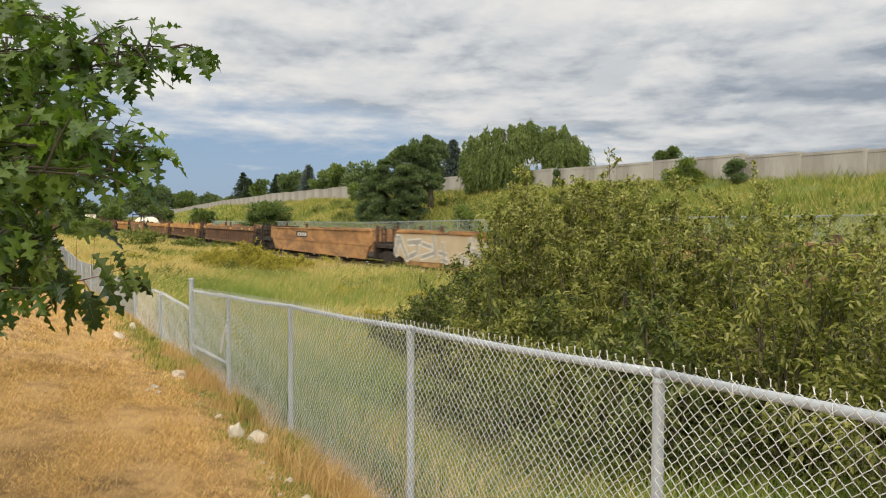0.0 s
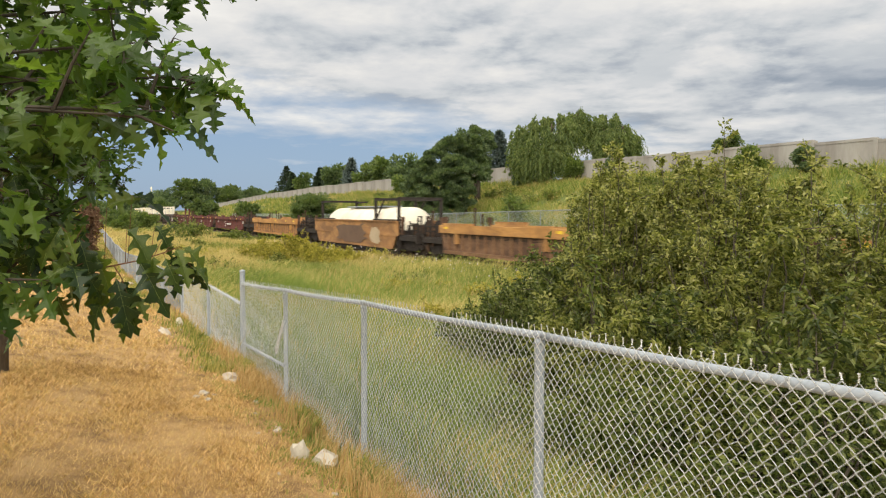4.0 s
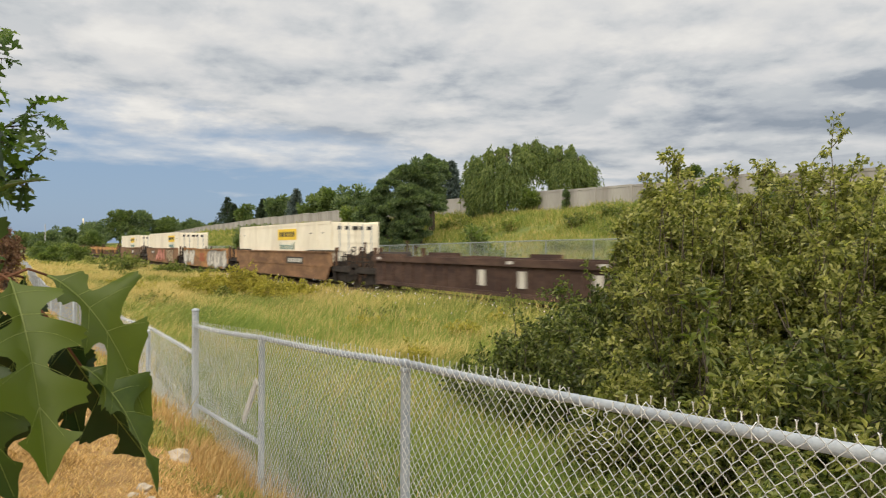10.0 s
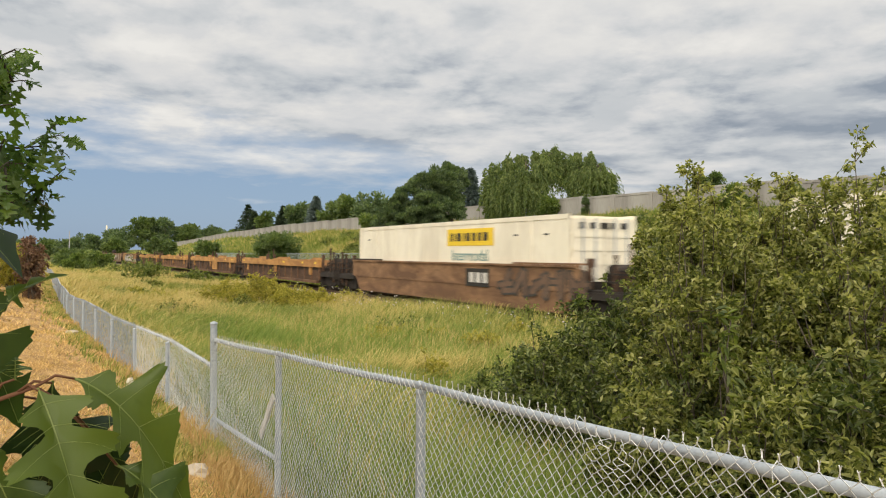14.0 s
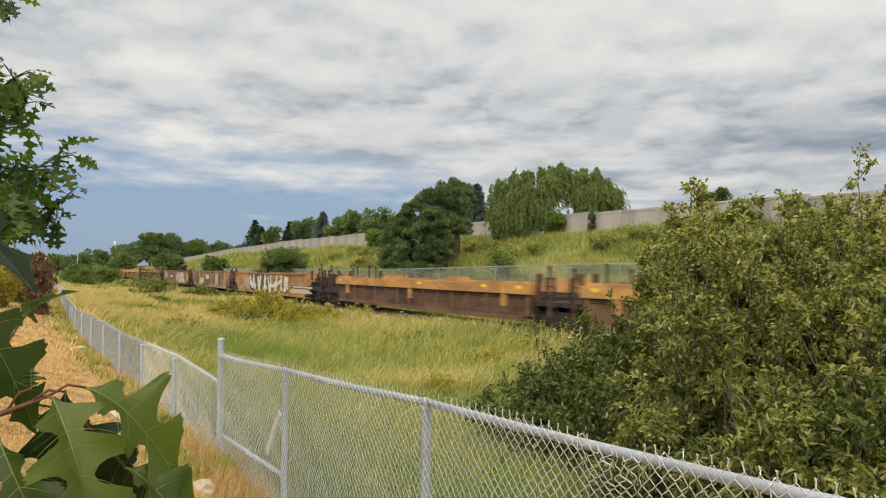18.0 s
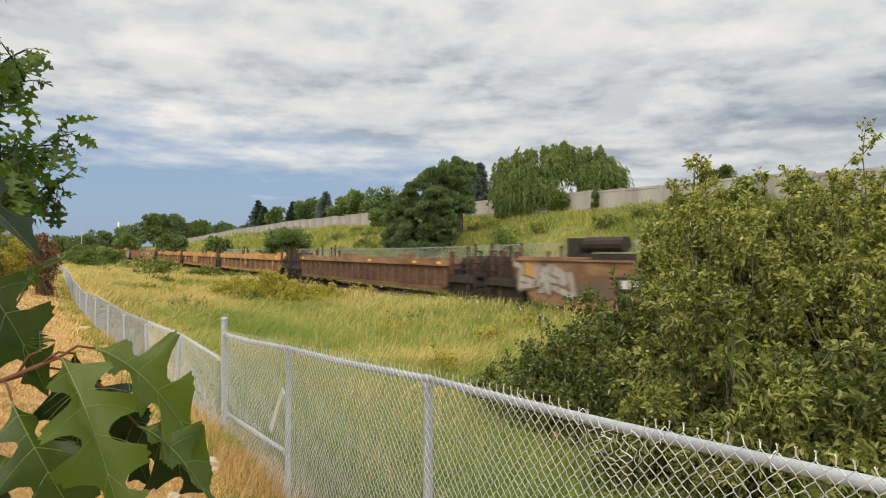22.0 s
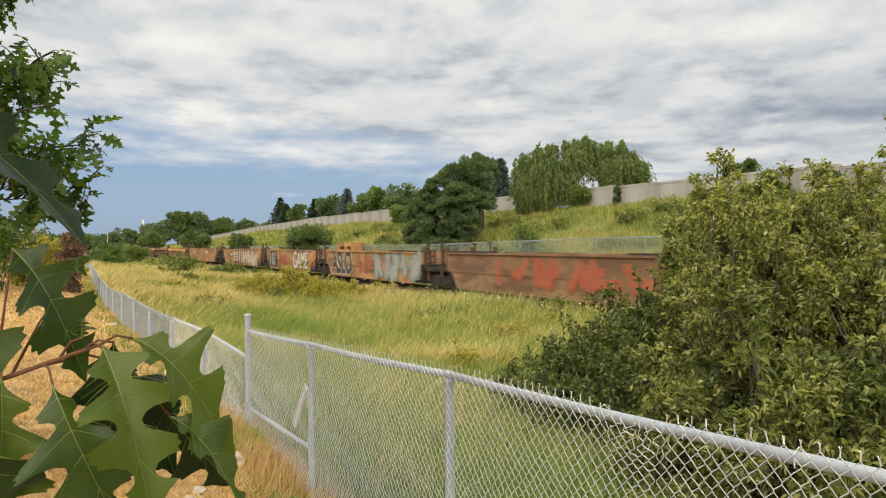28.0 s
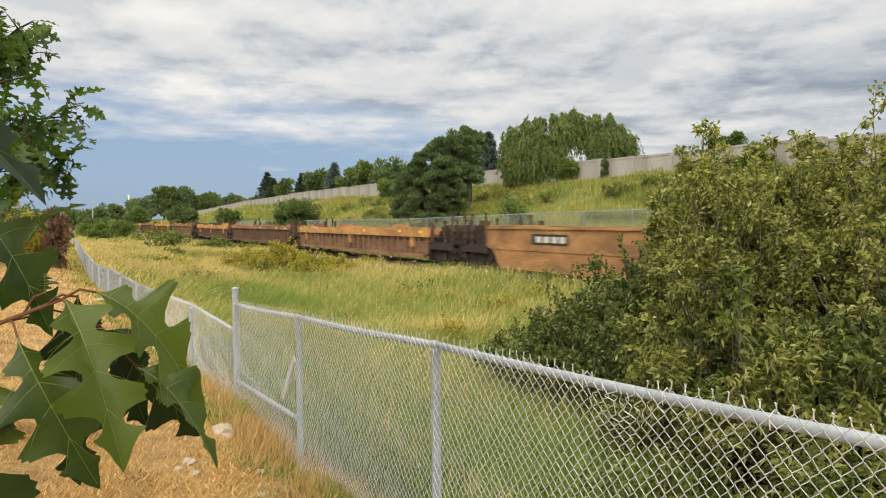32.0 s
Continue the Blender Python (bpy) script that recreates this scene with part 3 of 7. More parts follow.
RAIL_PTS = [(2.0, -8.66, 1.42), (1.98, -6.22, 1.31), (1.95, -3.78, 1.20), (1.935, -1.35, 1.10), (1.90, 0.97, 0.991), (1.845, 3.55, 0.882), (1.80, 6.02, 0.755), (1.785, 8.42, 0.625)]


def post_mesh(name, r, low, high, cap=0.03):
    return Shape().tube([(0, 0, low), (0, 0, low + 0.02), (0, 0, high - cap - 0.012), (0, 0, high - cap - 0.004), (0, 0, high - cap), (0, 0, high - cap + 0.004), (0, 0, high - cap * 0.4), (0, 0, high)], [r, r, r, r, r * 1.12, r * 1.12, r * 1.05, r * 0.3], 12).mesh(name, ZINC, smooth=True)


def build_near_fence():
    fence = thing("chain_link_fence", "galvanised chain link fence with a top rail beside the dry lawn", "fence", group="chain link fences")
    for i, (x, y, z) in enumerate(RAIL_PTS):
        last = i == len(RAIL_PTS) - 1
        r = 0.038 if last else 0.027
        foot = float(height(x, y)) - 0.3
        hang("corner_post" if last else "post", post_mesh("post", r, foot, z + (0.2 if last else -0.012)), fence, "taller grey corner post" if last else "",
             at=pose(x, y, 0, random.uniform(-0.4, 0.4), random.uniform(-0.4, 0.4)))
        if i and not last:
            ring = Shape().tube([(0, -0.022, 0), (0, 0.022, 0)], 0.0245, 12).mesh("loop_cap", ZINC, smooth=True)
            hang("loop_cap", ring, fence, at=Matrix.Translation((x, y, z)))
        if last:
            for dz in (0.0, -0.45, -0.87):
                hang("tension_band", Shape().tube([(0, 0, -0.012), (0, 0, 0.012)], 0.042, 12).mesh("tension_band", ZINC), fence, at=pose(x, y, z + dz))
    for i, (a, b) in enumerate(zip(RAIL_PTS, RAIL_PTS[1:])):
        mid = [np.array(a) + (np.array(b) - a) * f for f in np.linspace(0, 1, 7)]
        for m, bend in zip(mid, (0, -0.006, -0.01, -0.012, -0.01, -0.006, 0)):
            m[2] += bend
        hang("top_rail", Shape().tube(mid, 0.0212, 12).mesh("top_rail", ZINC, smooth=True), fence)
        sag = (0.42, 0.055, 0.17) if i == 4 else None
        v, f = chain_panel(a, b, 1.62, 0.058, 0.0019, True, sag, 0.0032)
        hang("mesh_panel", mesh_of("mesh_panel", v, f, (WIRE,)), fence, "woven wire mesh")
        ties = Shape()
        for k in range(1, 6):
            p = np.array(a) + (np.array(b) - a) * (k / 6)
            ties.tube([p + (-0.026, 0, -0.03), p + (-0.027, 0.004, 0.01), p + (0, 0.006, 0.027), p + (0.026, 0.004, 0.0)], 0.0022, 4)
        hang("tie_wire", ties.mesh("tie_wire", WIRE), fence, kind="stuff")
    a, b = np.array(RAIL_PTS[-1]), np.array(RAIL_PTS[-2])
    hang("brace_rail", Shape().tube([a - (0, 0, 0.87), b - (0, 0, 0.88)], 0.021, 10).mesh("brace_rail", ZINC, smooth=True), fence)


def build_far_lawn_fence():
    fence = thing("chain_link_fence", "long galvanised chain link fence running on along the lawn", "fence", group="chain link fences")
    line = [(1.785, 8.42), (1.72, 11), (1.52, 14.2), (1.22, 20.5), (1.04, 25), (1.05, 33), (1.25, 57), (1.0, 73), (0.45, 95), (-0.4, 118)]
    ys = np.array([p[1] for p in line])
    xs = np.array([p[0] for p in line])
    posts = np.arange(8.42, 118, 2.44)
    z = lambda y: 0.33 - 0.05 * np.exp(-((y - 30) / 8) ** 2) + 0.03 * np.sin(y * 0.7)
    for i, y in enumerate(posts):
        x = float(np.interp(y, ys, xs))
        if i:
            hang("post", post_mesh("post", 0.032, float(height(x, y)) - 0.2, float(z(y)) - 0.01), fence, at=pose(x - 0.045, y, 0, random.uniform(-1, 1), random.uniform(-1, 1)))
        if i < len(posts) - 1:
            y2 = posts[i + 1]
            p, q = (x, y, float(z(y))), (float(np.interp(y2, ys, xs)), y2, float(z(y2)))
            hang("top_rail", Shape().tube([p, q], 0.022, 8).mesh("top_rail", ZINC, smooth=True), fence)
            wide, r = (0.060, 0.0019) if y < 13 else (0.08, 0.0032) if y < 34 else (0.16, 0.007)
            v, f = chain_panel(p, q, 1.0, wide, r, y < 16)
            hang("mesh_panel", mesh_of("mesh_panel", v, f, (WIRE if y < 13 else WIRE_FAR,)), fence)


def build_bank_fence():
    fence = thing("chain_link_fence", "low chain link fence at the foot of the bank", "fence", group="chain link fences")
    posts = np.arange(4.0, 112, 3.0)
    z = lambda y: float(np.interp(y, [4, 25.5, 43, 70, 120], [2.02, 1.86, 1.60, 1.55, 1.5]))
    for i, y in enumerate(posts):
        hang("post", Shape().tube([(0, 0, -0.1), (0, 0, z(y))], 0.03, 6).mesh("post", RAIL_FAR), fence, at=pose(20, y, 0))
        if i < len(posts) - 1:
            p, q = (20, y, z(y)), (20, posts[i + 1], z(posts[i + 1]))
            hang("top_rail", Shape().tube([p, q], 0.025, 6).mesh("top_rail", RAIL_FAR), fence)
            v, f = chain_panel(p, q, 1.45, 0.12, 0.0048, False)
            hang("mesh_panel", mesh_of("mesh_panel", v, f, (WIRE_PALE,)), fence)


build_near_fence()
build_far_lawn_fence()
build_bank_fence()

# ---- train ----
SPEED = 18.84
ENDS = {}  # which ends of a car, by its front, stand open over a coupler
TRAIN = []  # things of the train with their place at the clip's start
HALF_W = 1.33


def text_mesh(words, size, mat, thick=0.003):
    curve = bpy.data.curves.new("lettering", "FONT")
    curve.body, curve.size, curve.extrude, curve.align_x, curve.align_y = words, size, thick, "CENTER", "CENTER"
    ob = bpy.data.objects.new("lettering", curve)
    scene.collection.objects.link(ob)
    me = bpy.data.meshes.new_from_object(ob.evaluated_get(bpy.context.evaluated_depsgraph_get()))
    bpy.data.objects.remove(ob)
    bpy.data.curves.remove(curve)
    me.materials.clear()
    me.materials.append(mat)
    return me


def on_side(y, z, x=-HALF_W - 0.008):
    """Stands lettering on the side that faces the lawn: it reads along -y."""
    return Matrix(((0, 0, -1, x), (-1, 0, 0, y), (0, 1, 0, z), (0, 0, 0, 1)))


def wheel_mesh():
    s = Shape()
    s.tube([(-0.07, 0, 0), (0.0, 0, 0), (0.0, 0, 0), (0.02, 0, 0), (0.02, 0, 0), (0.06, 0, 0)], [0.42, 0.42, 0.46, 0.46, 0.30, 0.28], 20)
    s.tube([(-0.12, 0, 0), (0.10, 0, 0)], 0.10, 10)
    return s.mesh("wheel", WHEEL)


def frame_mesh():
    s = Shape()
    out = [(-1.15, 0.36), (-1.15, 0.56), (-0.5, 0.70), (0.5, 0.70), (1.15, 0.56), (1.15, 0.36), (0.85, 0.36), (0.42, 0.24), (-0.42, 0.24), (-0.85, 0.36)]
    for x in (-1.02, 0.90):
        s.plate(out, (x, x + 0.12))
        s.box(x - 0.02, x + 0.14, -0.25, 0.25, 0.26, 0.6)
    s.box(-0.9, 0.9, -0.18, 0.18, 0.42, 0.66)
    for y in (-0.85, 0.85):
        s.tube([(-1.05, y, 0.42), (1.05, y, 0.42)], 0.07, 8)
    return s.mesh("side_frames", GRIME)


WHEEL_ME, FRAME_ME = wheel_mesh(), frame_mesh()
POST_ME = Shape().box(-0.03, 0.03, -0.035, 0.035, 0.75, 2.3).box(-0.045, 0.045, -0.045, 0.045, 2.22, 2.32).mesh("guide_post", DARKCAR)
SHORT_ME = Shape().box(-0.06, 0.06, -0.07, 0.07, 1.0, 1.7).box(-0.05, 0.05, -0.16, 0.08, 1.62, 1.86).mesh("corner_guide", DARKCAR)
BRAKE_ME = Shape().tube([(0, -0.05, 1.45), (0, 0.0, 1.45)], 0.26, 14).box(-0.05, 0.05, -0.02, 0.1, 0.8, 1.5).mesh("brake_stand", GRIME)
RESERVOIR_ME = Shape().tube([(-0.75, 0, 1.0), (0.75, 0, 1.0)], 0.2, 10).box(-0.8, 0.8, -0.15, 0.15, 0.7, 0.84).mesh("air_reservoir", GRIME)
COUPLER_ME = Shape().box(-0.14, 0.14, -0.62, 0.9, 0.62, 0.9).box(-0.2, 0.2, -0.72, -0.4, 0.56, 0.96).mesh("coupler", GRIME)


def slab(s, x0, x1, e, d, a, b, z0, z1):
    """A box set off from a car's end e inwards along d."""
    return s.box(x0, x1, min(e + a * d, e + b * d), max(e + a * d, e + b * d), z0, z1)


def put_truck(car, y, flip):
    truck = hang("truck", FRAME_ME, car, "black two-axle truck", at=pose(0, y, 0, 0, 0, flip))
    for x in (-0.75, 0.75):
        for dy in (-0.85, 0.85):
            hang("wheel", WHEEL_ME, truck, at=pose(x, dy, 0.42, 0, 0, 180 if x < 0 else 0))


def inset(front, k):
    """How far the sides of a car stop short of its end."""
    return 2.35 if ENDS[front][k] else 1.3


def running_gear(car, front, long, rng, tall_posts):
    for k, (e, d) in enumerate(((0.0, 1), (long, -1))):
        flip = 0 if d > 0 else 180
        deck = Shape()
        if not ENDS[front][k]:  # the units share a truck under the joint
            if k == 0:
                put_truck(car, -0.03, 0)
            slab(deck, -1.15, 1.15, e, d, 0.12, 1.35, 0.86, 1.0)
            slab(deck, -1.2, 1.2, e, d, 1.22, 1.34, 0.3, 1.12)
            slab(deck, -0.5, 0.5, e, d, 0.0, 0.5, 0.62, 0.86)
            hang("end_platform", deck.mesh("end_platform", GRIME), car)
            for x in (-1.16, 1.1):
                hang("corner_guide", SHORT_ME, car, at=pose(x, e + 1.0 * d, 0, 0, 0, flip))
                if tall_posts:
                    hang("guide_post", POST_ME, car, at=pose(x, e + (0.55 + rng.uniform(-0.15, 0.15)) * d, rng.uniform(-0.35, -0.05)))
            rack = Shape()
            for y in (0.35, 0.75):
                slab(rack, -1.06, -1.0, e, d, y, y + 0.05, 0.95, 1.75)
            for z in (1.2, 1.45, 1.7):
                slab(rack, -1.05, -1.01, e, d, 0.35, 0.8, z, z + 0.04)
            hang("end_ladder", rack.mesh("end_ladder", GRIME), car)
            continue
        put_truck(car, e + 1.42 * d, flip)
        slab(deck, -1.2, 1.2, e, d, 0.28, 2.75, 0.82, 0.98)
        slab(deck, -1.28, 1.28, e, d, 0.28, 0.38, 0.62, 1.10)
        slab(deck, -1.2, 1.2, e, d, 2.3, 2.42, 0.25, 1.2)
        for x in (-1.18, 1.1):
            for z in (1.2, 1.42):
                slab(deck, x, x + 0.06, e, d, 0.3, 1.5, z, z + 0.05)
            for y in (0.32, 0.9, 1.46):
                slab(deck, x, x + 0.06, e, d, y, y + 0.06, 0.9, 1.47)
        hang("end_platform", deck.mesh("end_platform", GRIME), car)
        hang("coupler", COUPLER_ME, car, at=pose(0, e + 0.25 * d, 0, 0, 0, flip))
        hang("brake_stand", BRAKE_ME, car, at=pose(-0.55, e + 0.5 * d, 0))
        for x in (-1.27, 1.19):
            hang("end_sill", slab(Shape(), x, x + 0.08, e, d, 0.4, 2.3, 0.72, 0.92).mesh("end_sill", GRIME), car)
        hose = Shape().tube([(-0.4, e + 0.3 * d, 0.7), (-0.42, e + 0.1 * d, 0.45), (-0.3, e - 0.05 * d, 0.4)], 0.025, 6)
        hang("air_hose", hose.mesh("air_hose", INK), car)
        for x in (-1.17, 1.17):
            hang("corner_guide", SHORT_ME, car, at=pose(x, e + 2.15 * d, 0, 0, 0, flip))
        rack = Shape()
        for y in (0.25, 0.62, 1.5):
            slab(rack, -1.06, -1.0, e, d, y, y + 0.06, 0.9, 1.95 - 0.2 * y)
        for z in (1.15, 1.4, 1.65, 1.85):
            slab(rack, -1.05, -1.01, e, d, 0.25, 0.65, z, z + 0.04)
        slab(rack, -1.05, -1.0, e, d, 0.62, 1.56, 1.5, 1.55)
        hang("end_ladder", rack.mesh("end_ladder", GRIME), car)
        box = slab(Shape(), -0.95, -0.45, e, d, 0.9, 1.45, 0.95, 1.5)
        box.tube([(-0.3, e + 0.8 * d, 1.2), (-0.3, e + 1.8 * d, 1.2)], 0.2, 8)
        hang("valve_box", box.mesh("valve_box", DARKCAR), car)
        if tall_posts:
            for x, y in ((-1.15, 0.55), (-1.15, 1.05), (1.1, 0.8), (1.1, 1.6)):
                hang("guide_post", POST_ME, car, at=pose(x, e + (y + rng.uniform(-0.1, 0.1)) * d, rng.uniform(-0.45, -0.05)))
        if rng.random() < 0.5:
            hang("air_reservoir", RESERVOIR_ME, car, at=pose(0, e + 1.7 * d, 0.5))


def plaque(car, y, z, wide, tall, bars):
    """A black boxed panel with pale bars in place of its marks."""
    board = hang("marking_panel", box_mesh("marking_panel", INK, -HALF_W - 0.012, -HALF_W - 0.003, y - wide / 2, y + wide / 2, z - tall / 2, z + tall / 2), car, "black panel with pale marks")
    step = wide * 0.86 / bars
    for k in range(bars):
        y0 = y - wide * 0.43 + k * step
        hang("mark_bar", box_mesh("mark_bar", CHALK, -HALF_W - 0.018, -HALF_W - 0.013, y0, y0 + step * 0.68, z - tall * 0.28, z + tall * 0.28), board)


def stroke(s, a, b, w, x):
    a, b = np.array(a, float), np.array(b, float)
    d = (b - a) / (np.linalg.norm(b - a) + 1e-6)
    n = np.array([-d[1], d[0]]) * w / 2
    pts = [a + n - d * w * 0.3, a + n * 0.4 - d * w * 0.5, a - n - d * w * 0.3, b - n + d * w * 0.3, b - n * 0.2 + d * w * 0.55, b + n + d * w * 0.3]
    s.plate([tuple(p) for p in pts], (x, x + 0.003))


def scrawl(rng):
    """A tangle of strokes in a unit box that spells nothing."""
    pts = [(rng.uniform(0, 1), k % 2 * rng.uniform(0.7, 1.0) + (1 - k % 2) * rng.uniform(0.0, 0.3)) for k in range(rng.randint(3, 5))]
    pts.sort(key=lambda p: p[0] + rng.uniform(-0.3, 0.3))
    out = list(zip(pts, pts[1:]))
    if rng.random() < 0.6:
        m = rng.uniform(0.3, 0.7)
        out.append(((rng.uniform(0, 0.3), m), (rng.uniform(0.6, 1.0), m + rng.uniform(-0.2, 0.2))))
    return out


def graffiti(car, y_left, y_right, z0, z1, count, fill, edge, back="", seed=1, label="", bold=1.0):
    """Spray-painted shapes along the side, from y_left down to y_right."""
    rng = random.Random(seed)
    x = -HALF_W - 0.010
    if back:
        n, out = 34, []
        cy, cz, ry, rz = (y_left + y_right) / 2, (z0 + z1) / 2, (y_left - y_right) / 2 + 0.15, (z1 - z0) / 2 + 0.03
        for k in range(n):
            a = 2 * math.pi * k / n
            p = 0.42 + 0.08 * rng.random()
            cs, sn = math.cos(a), math.sin(a)
            out.append((cy + math.copysign(abs(cs) ** p, cs) * ry * rng.uniform(0.93, 1.0), cz + math.copysign(abs(sn) ** p, sn) * rz * rng.uniform(0.86, 1.0)))
        hang("spray_ground", Shape().plate(out, (x + 0.004, x + 0.006)).mesh("spray_ground", SPRAYS[back]), car, "blotch of " + back + " spray paint")
    wide = (y_left - y_right) / count
    for k in range(count):
        lines, fills = Shape(), Shape()
        sign = scrawl(rng)
        left, w = y_left - k * wide, wide * rng.uniform(0.85, 1.02)
        h0, h1 = z0 + rng.uniform(0, 0.12), z1 - rng.uniform(0, 0.10)
        lean = rng.uniform(-0.3, 0.3)
        wob = lambda: rng.uniform(-0.10, 0.10)
        thick = min(wide * 0.19, 0.15) * bold * rng.uniform(0.8, 1.25)
        for p, q in sign:
            a = (left - (p[0] + lean * p[1] + wob()) * w, h0 + min(1, max(0, p[1] + wob())) * (h1 - h0))
            b = (left - (q[0] + lean * q[1] + wob()) * w, h0 + min(1, max(0, q[1] + wob())) * (h1 - h0))
            stroke(lines, a, b, thick * 1.9, x + rng.uniform(-0.0004, 0.0004))
            stroke(fills, a, b, thick, x - 0.005 + rng.uniform(-0.0004, 0.0004))
        hang("spray_outline", lines.mesh("spray_outline", SPRAYS[edge]), car)
        hang("spray_shape", fills.mesh("spray_shape", SPRAYS[fill]), car, label or fill + " spray-painted scrawled shape")


def blotch(car, y0, y1, z0, z1, colour):
    """A patch of paint with a ragged outline."""
    rng = random.Random(int(y0 * 100))
    out = []
    for k in range(26):
        a = 2 * math.pi * k / 26
        cs, sn = math.cos(a), math.sin(a)
        out.append(((y0 + y1) / 2 + math.copysign(abs(cs) ** 0.5, cs) * (y1 - y0) / 2 * rng.uniform(0.62, 1.08), (z0 + z1) / 2 + math.copysign(abs(sn) ** 0.5, sn) * (z1 - z0) / 2 * rng.uniform(0.6, 1.0)))
    hang("paint_patch", Shape().plate(out, (-HALF_W - 0.0065, -HALF_W - 0.0045)).mesh("paint_patch", SPRAYS[colour]), car, colour + " paint patch")


def smooth_car(front, long, paint, label, seed=0, tall_posts=False):
    """A well car with flat sides that taper up to the trucks."""
    rng = random.Random(seed)
    car = thing("well_car", label, "railway wagon", group="well cars of the train")
    running_gear(car, front, long, rng, tall_posts)
    a0, a1 = inset(front, 0), long - inset(front, 1)
    LIFT[car] = (0.16, 1.0)
    for side in (-1, 1):
        xo, xi = side * HALF_W, side * (HALF_W - 0.06)
        a = Shape().plate([(a0, 0.80), (a0, 1.38), (a0 + 0.15, 1.44), (a1 - 0.15, 1.44), (a1, 1.38), (a1, 0.80), (a1 - 0.2, 0.74), (a0 + 0.2, 0.74)], (min(xo, xi), max(xo, xi)))
        hang("side_panel", a.mesh("side_panel", paint), car)
        xo, xi = side * (HALF_W - 0.025), side * (HALF_W - 0.10)
        b = Shape().plate([(a0 + 0.25, 0.738), (a1 - 0.25, 0.738), (a1 - 0.45, 0.56), (a1 - 0.8, 0.10), (a0 + 0.8, 0.10), (a0 + 0.45, 0.56)], (min(xo, xi), max(xo, xi)))
        hang("lower_side", b.mesh("lower_side", paint), car)
        top = Shape().box(side * HALF_W - 0.07, side * HALF_W + 0.07, a0 + 0.1, a1 - 0.1, 1.44, 1.50)
        hang("top_chord", top.mesh("top_chord", paint), car)
        seam = Shape()
        for k in range(1, 5):
            y = a0 + (a1 - a0) * k / 5
            seam.box(side * HALF_W - 0.006, side * HALF_W + 0.006, y, y + 0.025, 0.8, 1.42)
        hang("weld_seam", seam.mesh("weld_seam", paint), car)
    hang("well_floor", Shape().box(-1.2, 1.2, a0 + 0.5, a1 - 0.5, 0.16, 0.24).mesh("well_floor", GRIME), car)
    for y, w in ((a0 + 2.4, 2.3), (a1 - 1.0, 2.2)):
        hang("walkway", Shape().box(-HALF_W - 0.02, -0.95, y - w, y + w * 0.4, 1.505, 1.56).mesh("walkway", GRIME if rng.random() < 0.5 else paint), car)
    TRAIN.append((car, 0.0, front, 0.0))
    return car


def ribbed_car(front, long, paint, chord, label, seed=0, tall_posts=False, gap=0.62, flaps=True, sheet=None):
    """A well car with ribbed sides under a box-shaped top chord."""
    # rusty, brown, ochre and orange ribs get a darker sheet between them
    sheet = sheet or {RUSTY: DARKCAR, BRONZE: RUSTY, YELLOWED: BRONZE, ORANGE: BRONZE, MAROON: MAROON, UMBER: UMBER}[paint]
    rng = random.Random(seed)
    car = thing("well_car", label, "railway wagon", group="well cars of the train")
    running_gear(car, front, long, rng, tall_posts)
    a0, a1 = inset(front, 0), long - inset(front, 1)
    LIFT[car] = (0.30, 0.87)
    for side in (-1, 1):
        x = side * (HALF_W - 0.10)
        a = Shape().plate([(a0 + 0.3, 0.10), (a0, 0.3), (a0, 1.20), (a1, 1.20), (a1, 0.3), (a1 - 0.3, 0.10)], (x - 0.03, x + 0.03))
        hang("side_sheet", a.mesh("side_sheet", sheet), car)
        c = side * (HALF_W - 0.06)
        hang("top_chord", Shape().box(c - 0.12, c + 0.12, a0 - 0.1, a1 + 0.1, 1.04 if chord == YELLOWED else 1.16, 1.42).mesh("top_chord", chord), car, "painted top chord")
        hang("side_sill", Shape().box(c - 0.1, c + 0.1, a0 + 0.3, a1 - 0.3, 0.06, 0.22).mesh("side_sill", paint), car)
    rib = Shape().box(-0.105, 0.0, -0.045, 0.045, 0.24, 1.17).mesh("rib", paint)
    y = a0 + 0.12
    while y < a1 - 0.05:
        hang("rib", rib, car, at=pose(-(HALF_W - 0.128), y, 0))
        y += gap
    if chord == YELLOWED:
        for k in range(3):  # slots under the chord
            slot = Shape().box(-HALF_W + 0.052, -HALF_W + 0.068, a0 + 0.2, a1 - 0.2, 0.86 + 0.06 * k, 0.885 + 0.06 * k)
            hang("side_slot", slot.mesh("side_slot", GRIME), car, "dark slot under the chord")
        for y in (a0 + 1.4, a1 - 1.4, (a0 + a1) * 0.5):
            hang("side_bracket", Shape().box(-HALF_W - 0.03, -HALF_W + 0.1, y - 0.14, y + 0.14, 0.55, 1.1).mesh("side_bracket", chord), car, "painted bracket")
    hang("well_floor", Shape().box(-1.15, 1.15, a0 + 0.3, a1 - 0.3, 0.14, 0.22).mesh("well_floor", GRIME), car)
    if flaps:
        for y, w in ((a0 + 1.2, 2.0), (a1 - 1.4, 2.4), (long * 0.5, 1.6)):
            hang("guide_flap", Shape().box(-HALF_W - 0.04, -HALF_W + 0.16, y - w / 2, y + w / 2, 1.425, 1.51).mesh("guide_flap", chord), car)
            hang("guide_flap", Shape().box(HALF_W - 0.16, HALF_W + 0.04, y - w / 2, y + w / 2, 1.425, 1.58).mesh("guide_flap", chord), car)
    for y in (a0 + 0.3, a0 + 2.4, a1 - 0.7, long * 0.42):
        hang("reflector", Shape().box(-HALF_W + 0.0, -HALF_W - 0.064, y, y + 0.32, 1.24, 1.35).mesh("reflector", YELLOW if chord is not UMBER else CHALK), car, "yellow reflector strip")
    TRAIN.append((car, 0.0, front, 0.0))
    return car


